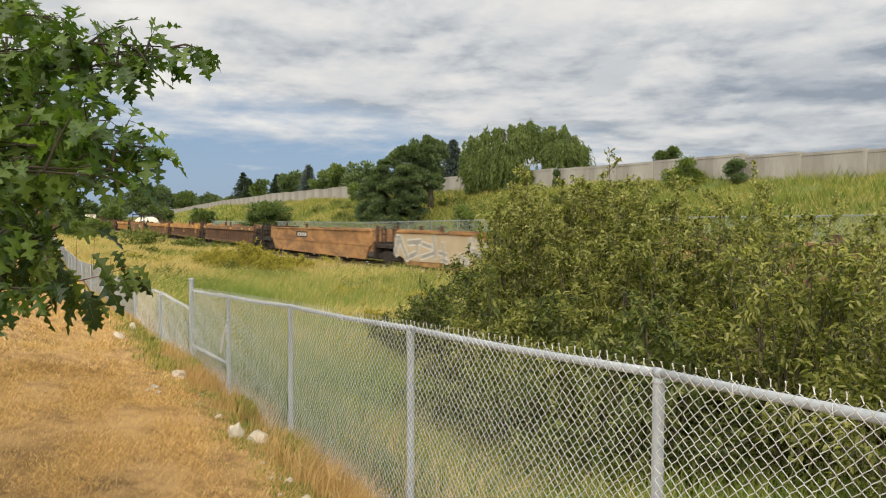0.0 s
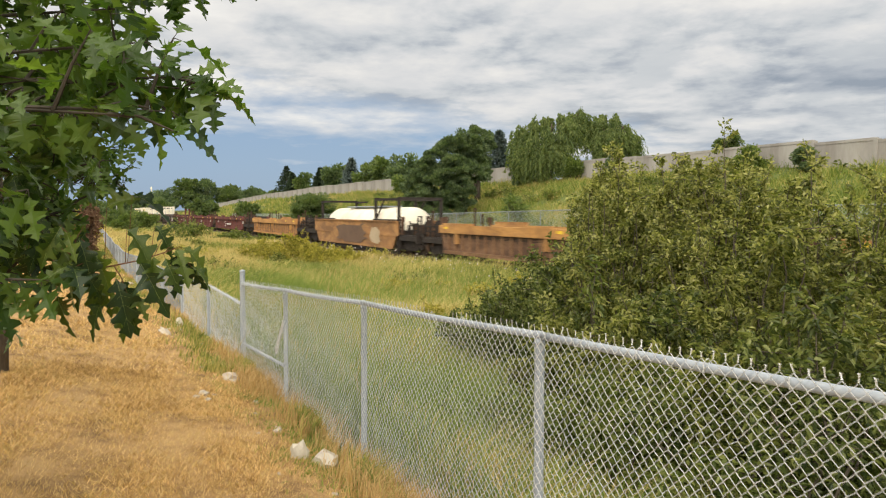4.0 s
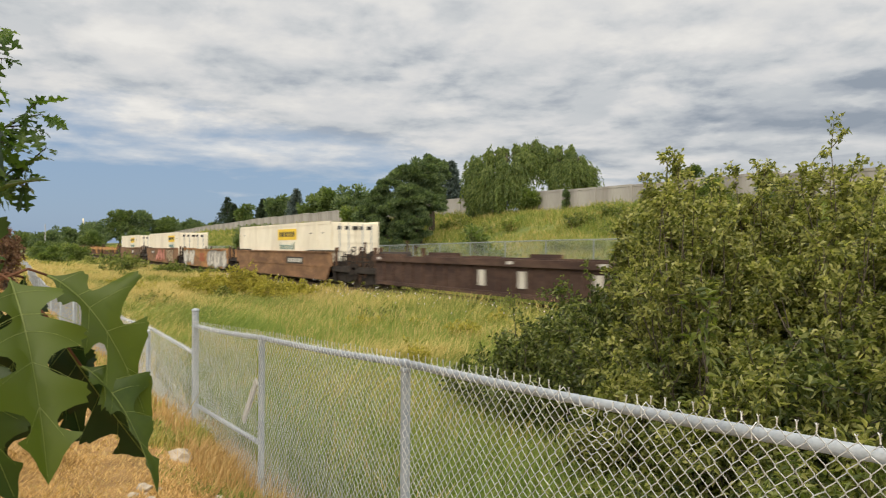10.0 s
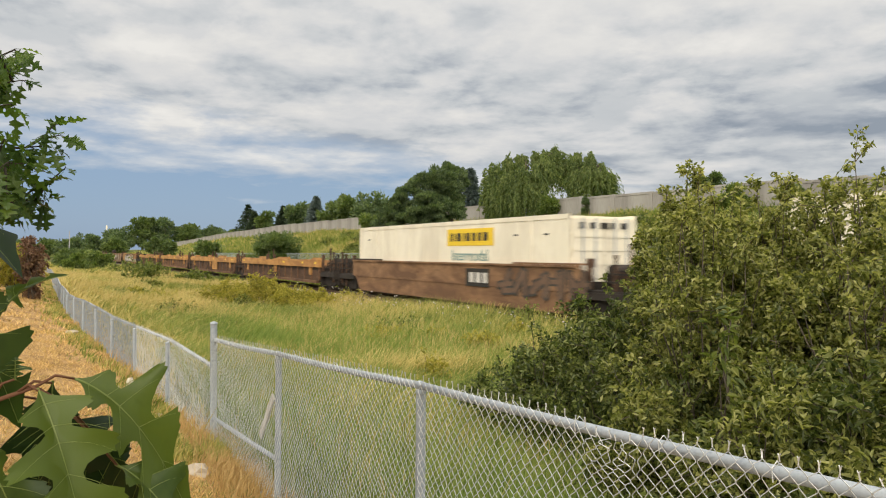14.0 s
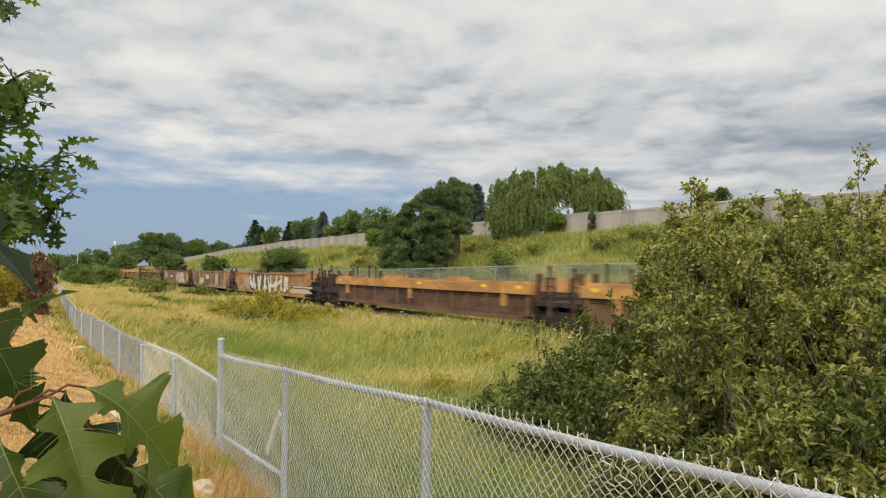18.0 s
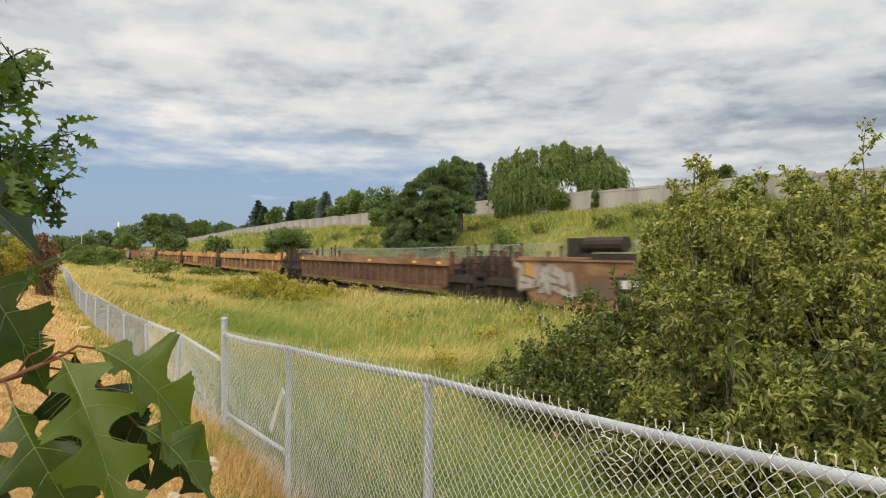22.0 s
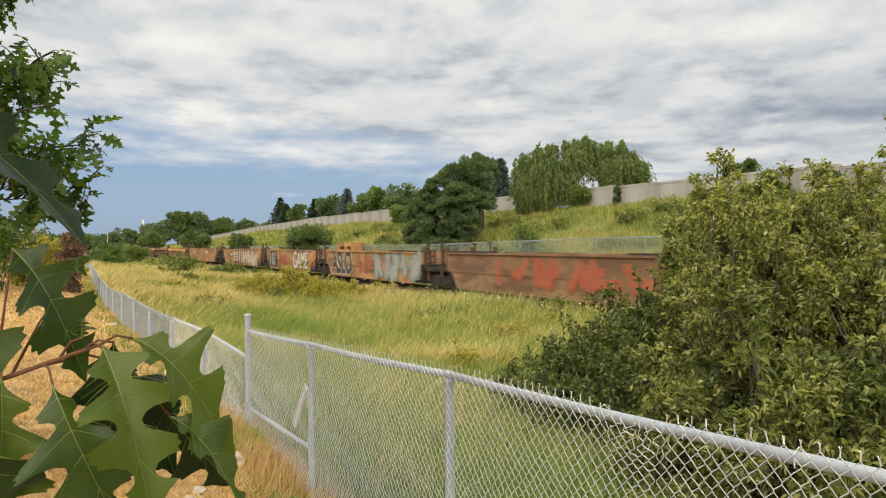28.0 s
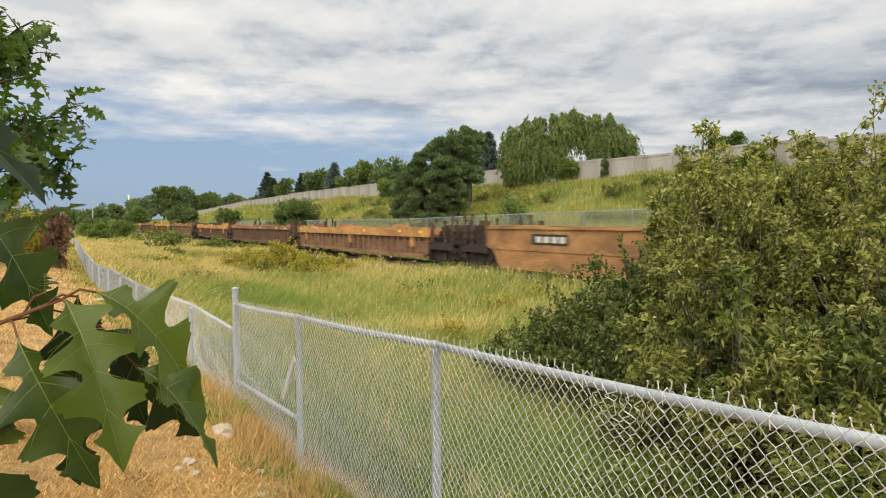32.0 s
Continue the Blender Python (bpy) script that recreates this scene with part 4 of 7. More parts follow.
def container(front, tall=2.85, long=16.2, sign_at=4.9):
    """A long white road-rail container; its doors face the front of the train."""
    box = thing("freight_container", "long white container with a yellow sign, standing in a well car", "container", group="containers on the train")
    w = 1.26
    hang("body", Shape().box(-w, w, 0.06, long - 0.06, 0.78, tall - 0.05).mesh("body", CREAM), box)
    for x in (-w, w):
        hang("top_rail", Shape().box(x - 0.02, x + 0.02, 0, long, tall - 0.14, tall).mesh("top_rail", CREAM), box)
        hang("bottom_rail", Shape().box(x - 0.02, x + 0.02, 0, long, 0.72, 0.88).mesh("bottom_rail", CREAM), box)
        for y in (0.0, 1.85, long - 1.95, long - 0.1):
            hang("corner_post", Shape().box(x - 0.025, x + 0.025, y, y + 0.1, 0.72, tall).mesh("corner_post", CREAM), box)
    for k in range(1, 12):
        y = long * k / 12
        seam = Shape().box(-w - 0.008, -w + 0.01, y, y + 0.014, 0.89, tall - 0.15)
        hang("side_seam", seam.mesh("side_seam", CREAM), box)
    for x0, x1 in ((-w + 0.06, -0.02), (0.02, w - 0.06)):
        door = hang("door", Shape().box(x0, x1, -0.03, 0.06, 0.82, tall - 0.12).mesh("door", CREAM), box)
        for k in range(4):
            hang("door_ridge", Shape().box(x0 + 0.05, x1 - 0.05, -0.05, -0.03, 0.98 + k * 0.4, 1.10 + k * 0.4).mesh("door_ridge", CREAM), door)
        for f in (0.3, 0.7):
            x = x0 + (x1 - x0) * f
            hang("lock_rod", Shape().tube([(x, -0.07, 0.8), (x, -0.07, tall - 0.1)], 0.02, 6).mesh("lock_rod", ZINC), door, "steel lock rod")
    bar = Shape()
    for k, ww in enumerate((0.3, 0.28, 0.5, 0.3, 0.42)):
        bar.box(-0.95 + k * 0.39, -0.95 + k * 0.39 + ww * 0.62, -0.062, -0.052, tall - 0.42, tall - 0.24)
    hang("door_marks", bar.mesh("door_marks", INK), box)
    sign = hang("yellow_sign", Shape().box(-w - 0.02, -w - 0.009, sign_at, sign_at + 3.1, 1.96, 2.56).mesh("yellow_sign", YELLOW), box, "yellow sign board with dark bars")
    bars = Shape()
    y = sign_at + 2.85
    for ww in (0.22, 0.14, 0.42, 0.14, 0.36, 0.34, 0.30, 0.38):
        bars.box(-w - 0.026, -w - 0.021, y - ww * 0.72, y, 2.12, 2.41)
        y -= ww * 0.98 + 0.05
    hang("sign_bars", bars.mesh("sign_bars", INK), sign)
    hang("lettering", text_mesh("Intermodal", 0.56, TEAL), box, "teal lettering", at=on_side(sign_at + 1.55, 1.60, -w - 0.012))
    small = Shape()
    for y in (1.0, 2.6, long - 1.2):
        small.box(-w - 0.014, -w - 0.009, y, y + 0.22, tall - 0.60, tall - 0.55)
    hang("small_marks", small.mesh("small_marks", INK), box)
    TRAIN.append((box, 0.0, front, 0.30))
    return box


def tank_container(front, long=12.6):
    tank = thing("tank_container", "white cylindrical tank in black steel frames on a well car", "tank container")
    r, z = 1.10, 1.18
    pts = [(0, 0.35, z), (0, 0.55, z), (0, 0.9, z), (0, long * 0.5, z), (0, long - 0.9, z), (0, long - 0.55, z), (0, long - 0.35, z)]
    hang("tank", Shape().tube(pts, [0.5, 0.92, r, r, r, 0.92, 0.5], 28).mesh("tank", CREAM, smooth=True), tank, "white tank shell")
    for y in (long * 0.3, long * 0.5, long * 0.7):
        hang("hoop", Shape().tube([(0, y, z), (0, y + 0.08, z)], r + 0.02, 28).mesh("hoop", CREAM), tank)
    hang("walkway", Shape().box(-0.5, 0.5, 3.5, long - 3.0, z + r + 0.02, z + r + 0.08).mesh("walkway", ZINC), tank, "grey walkway on top")
    for y in (0.0, 3.1, long - 0.14):
        for x in (-1.2, 1.08):
            hang("frame_post", Shape().box(x, x + 0.12, y, y + 0.14, 0, 2.75).mesh("frame_post", GRIME), tank)
        hang("frame_beam", Shape().box(-1.2, 1.2, y, y + 0.14, 2.63, 2.75).mesh("frame_beam", GRIME), tank)
    for x in (-1.2, 1.1):
        hang("frame_rail", Shape().box(x, x + 0.1, 0, 3.1, 2.60, 2.70).box(x, x + 0.1, 0, long, 0.0, 0.12).mesh("frame_rail", GRIME), tank)
        hang("frame_rail", Shape().box(x, x + 0.1, long - 2.0, long, 2.60, 2.70).mesh("frame_rail", GRIME), tank)
        brace = Shape().tube([(x + 0.05, 3.1, 1.6), (x + 0.05, 2.0, 2.62)], 0.05, 6)
        hang("frame_brace", brace.mesh("frame_brace", GRIME), tank)
    TRAIN.append((tank, 0.0, front, 0.06))
    return tank


def lettered(car, words, y, z, size, fill, edge, lean=0.12, fat=0.018):
    """Sprayed letters with an outline, standing on a flat side."""
    for name, colour, swell, x in (("spray_outline", edge, fat + 0.037, -HALF_W - 0.011), ("spray_letters", fill, fat, -HALF_W - 0.017)):
        curve = bpy.data.curves.new("lettering", "FONT")
        curve.body, curve.size, curve.extrude, curve.align_x, curve.align_y, curve.offset, curve.shear = words, size, 0.002, "CENTER", "CENTER", swell, lean
        ob = bpy.data.objects.new("lettering", curve)
        scene.collection.objects.link(ob)
        me = bpy.data.meshes.new_from_object(ob.evaluated_get(bpy.context.evaluated_depsgraph_get()))
        bpy.data.objects.remove(ob)
        bpy.data.curves.remove(curve)
        me.materials.clear()
        me.materials.append(SPRAYS[colour])
        hang(name, me, car, fill + " sprayed letters" if name == "spray_letters" else "", at=on_side(y, z, x) @ Matrix.Diagonal((1.0, 1.25, 1.0, 1.0)))


def brand_bars(car, y, z, colour="red"):
    """Three plain upright bars in place of a brand mark."""
    for k in range(3):
        hang("brand_bar", Shape().box(-HALF_W - 0.012, -HALF_W - 0.004, y + 0.55 * k - 0.75, y + 0.55 * k - 0.42, z - 0.32, z + 0.32).mesh("brand_bar", SPRAYS[colour]), car)


def marks_53(car, y, z, size=0.55, colour=None):
    hang("lettering", text_mesh("53", size, colour or CHALK), car, "white number 53", at=on_side(y, z, -HALF_W + 0.012))


def white_bars(car, y, z, wide, tall, count):
    for k in range(count):
        y0 = y - wide / 2 + k * wide / count
        hang("white_mark", Shape().box(-HALF_W + 0.008, -HALF_W + 0.021, y0, y0 + wide / count * 0.66, z - tall / 2, z + tall / 2).mesh("white_mark", CHALK), car)


def low_gondola_marks(car, ys):
    for y in ys:
        hang("white_patch", Shape().box(-HALF_W + 0.02, -HALF_W + 0.06, y, y + 0.35, 0.4, 1.0).mesh("white_patch", SPRAYS["white"]), car)


def build_train():
    cut = [-10.8, 7.7, 26.4, 46.3, 66.2, 84.1, 103.4, 122.0, 141.0, 160.1, 177.8, 197.8, 219.1, 239.6, 256.8, 277.5, 298.9, 318.7, 338.2, 356.7, 377.2, 398.5, 416.8, 436.6, 459.2,
           480.6, 499.9, 520.9, 538.3, 555.0, 570.6, 585.2, 604.1, 627.4, 648.8, 668.3, 686.8, 705.8, 723.8, 742.8, 761.8]
    open_joint = {0, 3, 6, 7, 8, 11, 12, 15, 16, 20, 23, 24, 27, 32, 33, 36, 40}
    for i in range(len(cut) - 1):
        ENDS[cut[i]] = (i in open_joint, i + 1 in open_joint)
    span = lambda i: (cut[i], cut[i + 1] - cut[i] - 0.06)
    s, r = smooth_car, ribbed_car
    s(*span(0), BRONZE, "brown flat-sided well car, empty", 1)
    c = s(*span(1), ORANGE, "orange flat-sided well car with pale spray paint", 2)
    graffiti(c, 17.5, 10, 0.3, 1.4, 6, "grey", "white", "tan", 3)
    c = s(*span(2), ORANGE, "clean orange flat-sided well car, empty", 3)
    plaque(c, 11.3, 1.12, 1.9, 0.34, 4)
    for i in (3, 4, 5):
        r(*span(i), BRONZE if i == 5 else RUSTY, BRONZE if i == 3 else YELLOWED, "rusty brown ribbed well car, empty", 10 + i, i != 3)
    c = s(*span(6), ORANGE, "orange well car with a dark patch, carrying a tank", 6)
    blotch(c, 6.2, 12.2, 0.16, 1.43, "brown")
    blotch(c, 4.6, 6.1, 0.2, 1.2, "tan")
    tank_container(cut[6] + 2.6)
    r(*span(7), YELLOWED, YELLOWED, "ochre ribbed well car, empty", 17, True)
    for i in (8, 9, 10):
        c = r(*span(i), MAROON, MAROON, "maroon ribbed well car, empty, with white numbers", 10 + i, True, 1.25)
        number_at = span(i)[1] * 0.6 - (0, 1.2, 2.8)[i - 8]
        marks_53(c, number_at, 0.62, 0.85)
        if i == 10:
            white_bars(c, number_at + 2.7, 0.75, 0.9, 0.14, 1)
            white_bars(c, number_at - 1.9, 0.62, 1.5, 0.3, 2)
            for x in (-0.28, 0.28):
                hang("portal_post", Shape().box(x - 0.1, x + 0.1, number_at + 6.05, number_at + 6.2, 0.9, 2.6).box(x - 0.14, x + 0.14, number_at + 6.0, number_at + 6.25, 2.45, 2.62).mesh("portal_post", MAROON), c)
        elif i == 8:
            white_bars(c, number_at - span(i)[1] * 0.1, 0.66, 2.2, 0.2, 9)
        white_bars(c, 2.2, 0.9, 0.5, 0.3, 2)
        white_bars(c, span(i)[1] - 3.2, 0.9, 0.5, 0.3, 2)
    c = r(*span(11), UMBER, UMBER, "dark umber ribbed well car, empty, with white blots", 21, True, 0.82)
    low_gondola_marks(c, (3.3, 4.2, 5.0, 8.4, 10.6))
    c = s(*span(12), BRONZE, "brown flat-sided well car carrying a white container", 22)
    plaque(c, 7.6, 1.0, 2.6, 0.36, 6)
    container(cut[12] + 2.6, long=16.0)
    c = s(*span(13), ORANGE, "orange flat-sided well car covered in white spray paint", 23)
    graffiti(c, 15.6, 11.3, 0.25, 1.4, 4, "white", "grey", "", 5, bold=1.8)
    graffiti(c, 7.2, 1.4, 0.22, 1.4, 5, "white", "grey", "grey", 9, bold=1.8)
    brand_bars(c, 8.9, 0.85)
    c = s(*span(14), BRONZE, "brown flat-sided well car, pink and white paint, carrying a container", 24)
    plaque(c, 14.2, 1.08, 1.9, 0.28, 6)
    graffiti(c, 12.3, 7.4, 0.3, 1.4, 4, "pink", "red", "", 15, bold=1.5)
    lettered(c, "WEAK", 5.0, 0.78, 1.15, "tan", "black")
    container(cut[14] + 1.0, long=15.6, sign_at=2.0)
    c = s(*span(15), BRONZE, "brown flat-sided well car with a black panel and a container", 25, True)
    plaque(c, 7.8, 1.0, 1.5, 0.62, 3)
    graffiti(c, 6.6, 1.8, 0.5, 1.3, 5, "brown", "black", "", 21)
    container(cut[15] + 2.9, long=15.4, sign_at=4.0)
    for i in (16, 17, 18, 19):
        c = r(*span(i), RUSTY if i != 18 else BRONZE, YELLOWED, "brown ribbed well car with an ochre top chord, empty", 30 + i, True, 1.2)
        if i == 17:
            hang("ochre_panel", Shape().box(-HALF_W + 0.0, -HALF_W - 0.01, 7.0, 9.0, 0.3, 1.15).mesh("ochre_panel", YELLOWED), c)
    c = s(*span(20), ORANGE, "orange flat-sided well car with large pale and grey scrawled shapes", 40, True)
    blotch(c, 15.0, 16.9, 0.25, 1.35, "grey")
    blotch(c, 16.2, 17.3, 0.5, 1.3, "gold")
    graffiti(c, 15.4, 10.4, 0.2, 1.42, 5, "white", "black", "umber", 31, bold=1.9)
    graffiti(c, 10.4, 6.2, 0.2, 1.42, 4, "white", "brown", "", 34, bold=1.7)
    blotch(c, 1.4, 6.0, 0.3, 0.62, "tan")
    for y in (1.6, 3.8):
        blotch(c, y, y + 1.3, 0.8, 1.3, "rust")
    plaque(c, 3.4, 0.72, 4.2, 0.16, 9)
    c = s(*span(21), TANCAR, "faded tan flat-sided well car with big painted shapes", 41, True)
    blotch(c, 13.2, 16.2, 0.3, 1.35, "brown")
    blotch(c, 11.0, 13.3, 0.25, 1.0, "tan")
    blotch(c, 8.0, 11.2, 0.22, 1.4, "umber")
    lettered(c, "L", 13.0, 0.80, 1.5, "tan", "brown", 0.0)
    lettered(c, "M", 5.6, 0.78, 1.55, "tan", "grey", 0.1)
    lettered(c, "E", 2.4, 0.78, 1.45, "gold", "tan", 0.0)
    blotch(c, 3.6, 7.6, 0.22, 1.4, "brown")
    for k in range(3):
        hang("brand_bar", Shape().box(-HALF_W - 0.014, -HALF_W - 0.008, 9.0 + 0.48 * k, 9.34 + 0.48 * k, 0.82, 1.22).mesh("brand_bar", CHALK), c)
    c = s(*span(22), BRONZE, "brown flat-sided well car with white, pink and blue-grey spray paint", 42, True)
    blotch(c, 3.2, 9.0, 0.7, 1.42, "pink")
    graffiti(c, 8.6, 5.6, 0.2, 1.1, 2, "white", "black", "", 43, bold=1.9)
    graffiti(c, 5.6, 3.2, 0.2, 1.3, 2, "white", "grey", "", 45, bold=1.9)
    blotch(c, 1.0, 2.4, 0.3, 1.3, "gold")
    for y0, y1, z0, z1, colour in ((14.8, 16.6, 0.4, 1.35, "grey"), (12.6, 14.9, 0.3, 0.9, "umber"), (9.4, 12.4, 0.85, 1.38, "brown"), (16.3, 17.4, 0.6, 1.4, "gold")):
        blotch(c, y0, y1, z0, z1, colour)
    graffiti(c, 17.3, 14.2, 0.4, 1.35, 3, "grey", "brown", "", 47)
    plaque(c, 11.8, 0.86, 1.9, 0.4, 4)
    hang("air_compressor", Shape().tube([(0.6, 14.4, 1.95), (0.6, 16.2, 1.95)], 0.24, 12).box(0.3, 0.9, 16.3, 16.9, 1.5, 2.15).box(0.35, 0.85, 14.2, 17.0, 1.46, 1.66).mesh("air_compressor", GRIME), c, "dark cylinder and box on the end deck")
    r(*span(23), RUSTY, BRONZE, "dark brown ribbed well car with a thin orange chord", 43, True, 0.8)
    for i in (24, 25, 26):
        c = r(*span(i), ORANGE, YELLOWED, "ochre ribbed well car, empty", 50 + i, True, 1.5, sheet=RUSTY)
        if i == 25:
            hang("ochre_panel", Shape().box(-HALF_W + 0.0, -HALF_W - 0.01, 9.5, 12.0, 0.3, 1.15).mesh("ochre_panel", YELLOWED), c)
    c = s(*span(27), ORANGE, "orange flat-sided well car with a green patch", 60, True)
    blotch(c, 15.2, 17.6, 0.5, 1.4, "teal")
    plaque(c, 9.0, 1.05, 1.6, 0.34, 4)
    c = s(*span(28), BRONZE, "short reddish flat-sided well car with red scrawls", 61, True)
    graffiti(c, 12.5, 3.0, 0.4, 1.3, 6, "red", "red", "", 51)
    c = s(*span(29), ORANGE, "short orange well car with black letters and teal and red shapes", 62, True)
    lettered(c, "ASLO", 11.35, 0.80, 1.3, "black", "white", -0.1, 0.055)
    raised = Shape().box(-1.15, -0.6, 10.1, 12.8, 1.74, 1.95)
    for y0, y1 in ((10.1, 10.5), (11.2, 11.5), (12.4, 12.8)):
        raised.box(-1.15, -0.6, y0, y1, 1.44, 1.74)
    hang("raised_end_frame", raised.mesh("raised_end_frame", ORANGE), c, "orange frame raised over the end of the car")
    graffiti(c, 8.8, 6.4, 0.4, 1.3, 3, "red", "brown", "", 57)
    graffiti(c, 6.2, 1.5, 0.25, 1.4, 5, "grey", "teal", "", 59, bold=1.8)
    c = s(*span(30), ORANGE, "short orange well car with white and black scrawled shapes", 63, True)
    graffiti(c, 12.4, 10.2, 0.25, 1.42, 3, "grey", "black", "black", 61)
    graffiti(c, 9.6, 7.8, 0.5, 1.2, 3, "red", "brown", "", 63)
    lettered(c, "GAME", 4.1, 0.80, 1.25, "white", "black", 0.0)
    brand_bars(c, 8.2, 0.85)
    c = s(*span(31), ORANGE, "short orange well car with tan and black spray paint", 64, True)
    plaque(c, 12.6, 1.0, 1.5, 0.34, 4)
    graffiti(c, 11.2, 7.6, 0.25, 1.4, 4, "tan", "black", "", 71, bold=1.5)
    graffiti(c, 7.4, 2.0, 0.25, 1.42, 5, "tan", "grey", "", 73, bold=1.6)
    c = s(*span(32), ORANGE, "long orange flat-sided well car, empty", 65, True)
    plaque(c, 17.2, 1.12, 1.9, 0.34, 4)
    blotch(c, 7.0, 9.2, 0.95, 1.3, "tan")
    for i in range(33, len(cut) - 1):
        r(*span(i), RUSTY if i % 3 else BRONZE, YELLOWED if i % 2 else BRONZE, "rusty brown ribbed well car, empty", 80 + i, i < 36, 0.7)


build_train()

# ---- foliage helpers ----
def leaf_cards(points, ways, length, width, rng, fold=0.25, droop=0.0):
    """Small pointed leaves, each two triangles folded along the middle, that grow from points along ways."""
    n = len(points)
    ways = ways / (np.linalg.norm(ways, axis=1, keepdims=True) + 1e-9)
    side = np.cross(ways, rng.normal(0, 1, (n, 3)))
    side /= np.linalg.norm(side, axis=1, keepdims=True) + 1e-9
    up = np.cross(side, ways)
    ln = (length * rng.uniform(0.7, 1.25, n))[:, None]
    wd = (width * rng.uniform(0.75, 1.2, n))[:, None]
    tip = points + ways * ln
    tip[:, 2] -= droop * ln[:, 0]
    mid = points + ways * ln * 0.45
    v = np.stack([points, mid + side * wd * 0.5 + up * wd * fold, tip, mid - side * wd * 0.5 + up * wd * fold], 1).reshape(-1, 3)
    base = np.arange(n)[:, None, None] * 4
    f = (base + np.array([(0, 1, 2), (0, 2, 3)])[None]).reshape(-1, 3)
    return v, f


def oval_leaves(points, ways, length, width, rng, droop=0.0):
    """Pointed oval leaves of two quads, folded along the midrib and bent down towards the tip."""
    n = len(points)
    ways = ways / (np.linalg.norm(ways, axis=1, keepdims=True) + 1e-9)
    side = np.cross(ways, np.array((0, 0, 1.0)) + rng.normal(0, 0.55, (n, 3)))
    side /= np.linalg.norm(side, axis=1, keepdims=True) + 1e-9
    up = np.cross(side, ways)
    ln = (length * rng.uniform(0.65, 1.25, n))[:, None]
    wd = (width * rng.uniform(0.75, 1.2, n))[:, None]
    bend = rng.uniform(0.0, 0.35, n)[:, None] * ln
    at = lambda u, w: points + ways * ln * u + side * wd * w + up * (wd * abs(w) * 0.5 - bend * u * u) - np.array((0, 0, droop)) * ln * u * u
    v = np.stack([at(0, 0), at(0.3, 0.46), at(0.68, 0.36), at(1.0, 0), at(0.68, -0.36), at(0.3, -0.46)], 1).reshape(-1, 3)
    base = np.arange(n)[:, None, None] * 6
    return v, (base + np.array([(0, 1, 2, 3), (0, 3, 4, 5)])[None]).reshape(-1, 4)


def ball_dirs(rng, n):
    d = rng.normal(0, 1, (n, 3))
    return d / np.linalg.norm(d, axis=1, keepdims=True)


def clump_cloud(rng, centre, radii, clumps, leaves, clump_r, shell=0.5, bottom=-0.8, lobes=9, dome=False):
    """Points and outward ways of leaves, gathered in clumps on several overlapping smaller crowns, so that the outline is uneven."""
    centre, radii = np.asarray(centre, float), np.asarray(radii, float)
    k = np.arange(lobes)
    turn, rise = k * 2.4 + rng.uniform(0, 6), np.linspace(-0.8, 0.92, lobes) + rng.uniform(-0.12, 0.12, lobes)
    ring = np.sqrt(np.clip(1 - ((rise + 1) / 2) ** 2 if dome else 1 - rise ** 2, 0, 1)) * rng.uniform(0.4, 0.74, lobes)
    hub = centre + np.stack([np.cos(turn) * ring, np.sin(turn) * ring, rise * 0.68], 1) * radii
    wide = rng.uniform(0.34, 0.56, lobes)
    pick = rng.integers(0, lobes, clumps)
    d = ball_dirs(rng, clumps)
    d[:, 2] = np.where(d[:, 2] < bottom, -d[:, 2], d[:, 2])
    lump = 1 + 0.14 * rng.normal(0, 1, clumps)
    c = hub[pick] + d * radii * (wide[pick] * lump * (shell + (1 - shell) * rng.random(clumps) ** 0.5))[:, None]
    per = max(1, leaves // clumps)
    off = ball_dirs(rng, per * clumps) * (rng.random(per * clumps) ** 0.45)[:, None]
    size = np.repeat(clump_r * rng.uniform(0.45, 1.3, clumps), per)[:, None]
    p = np.repeat(c, per, 0) + off * size * (1, 1, 0.75)
    way = off + np.repeat(d, per, 0) * 0.6 + rng.normal(0, 0.35, p.shape)
    floor = centre[2] - radii[2] * 1.02
    p[:, 2] = np.where(p[:, 2] < floor, 2 * floor - p[:, 2], p[:, 2])
    return p, way, c


def limbs(shape, root, tips, r0, rng, bend=0.15, sides=5):
    root = np.asarray(root, float)
    for tip in tips:
        tip = np.asarray(tip, float)
        t = np.linspace(0, 1, 5)[:, None]
        mid = root + (tip - root) * t
        mid[1:-1] += rng.normal(0, bend, (3, 3))
        mid[:, 2] += np.sin(t[:, 0] * np.pi) * bend
        shape.tube(mid, np.linspace(r0, r0 * 0.2, 5), sides)


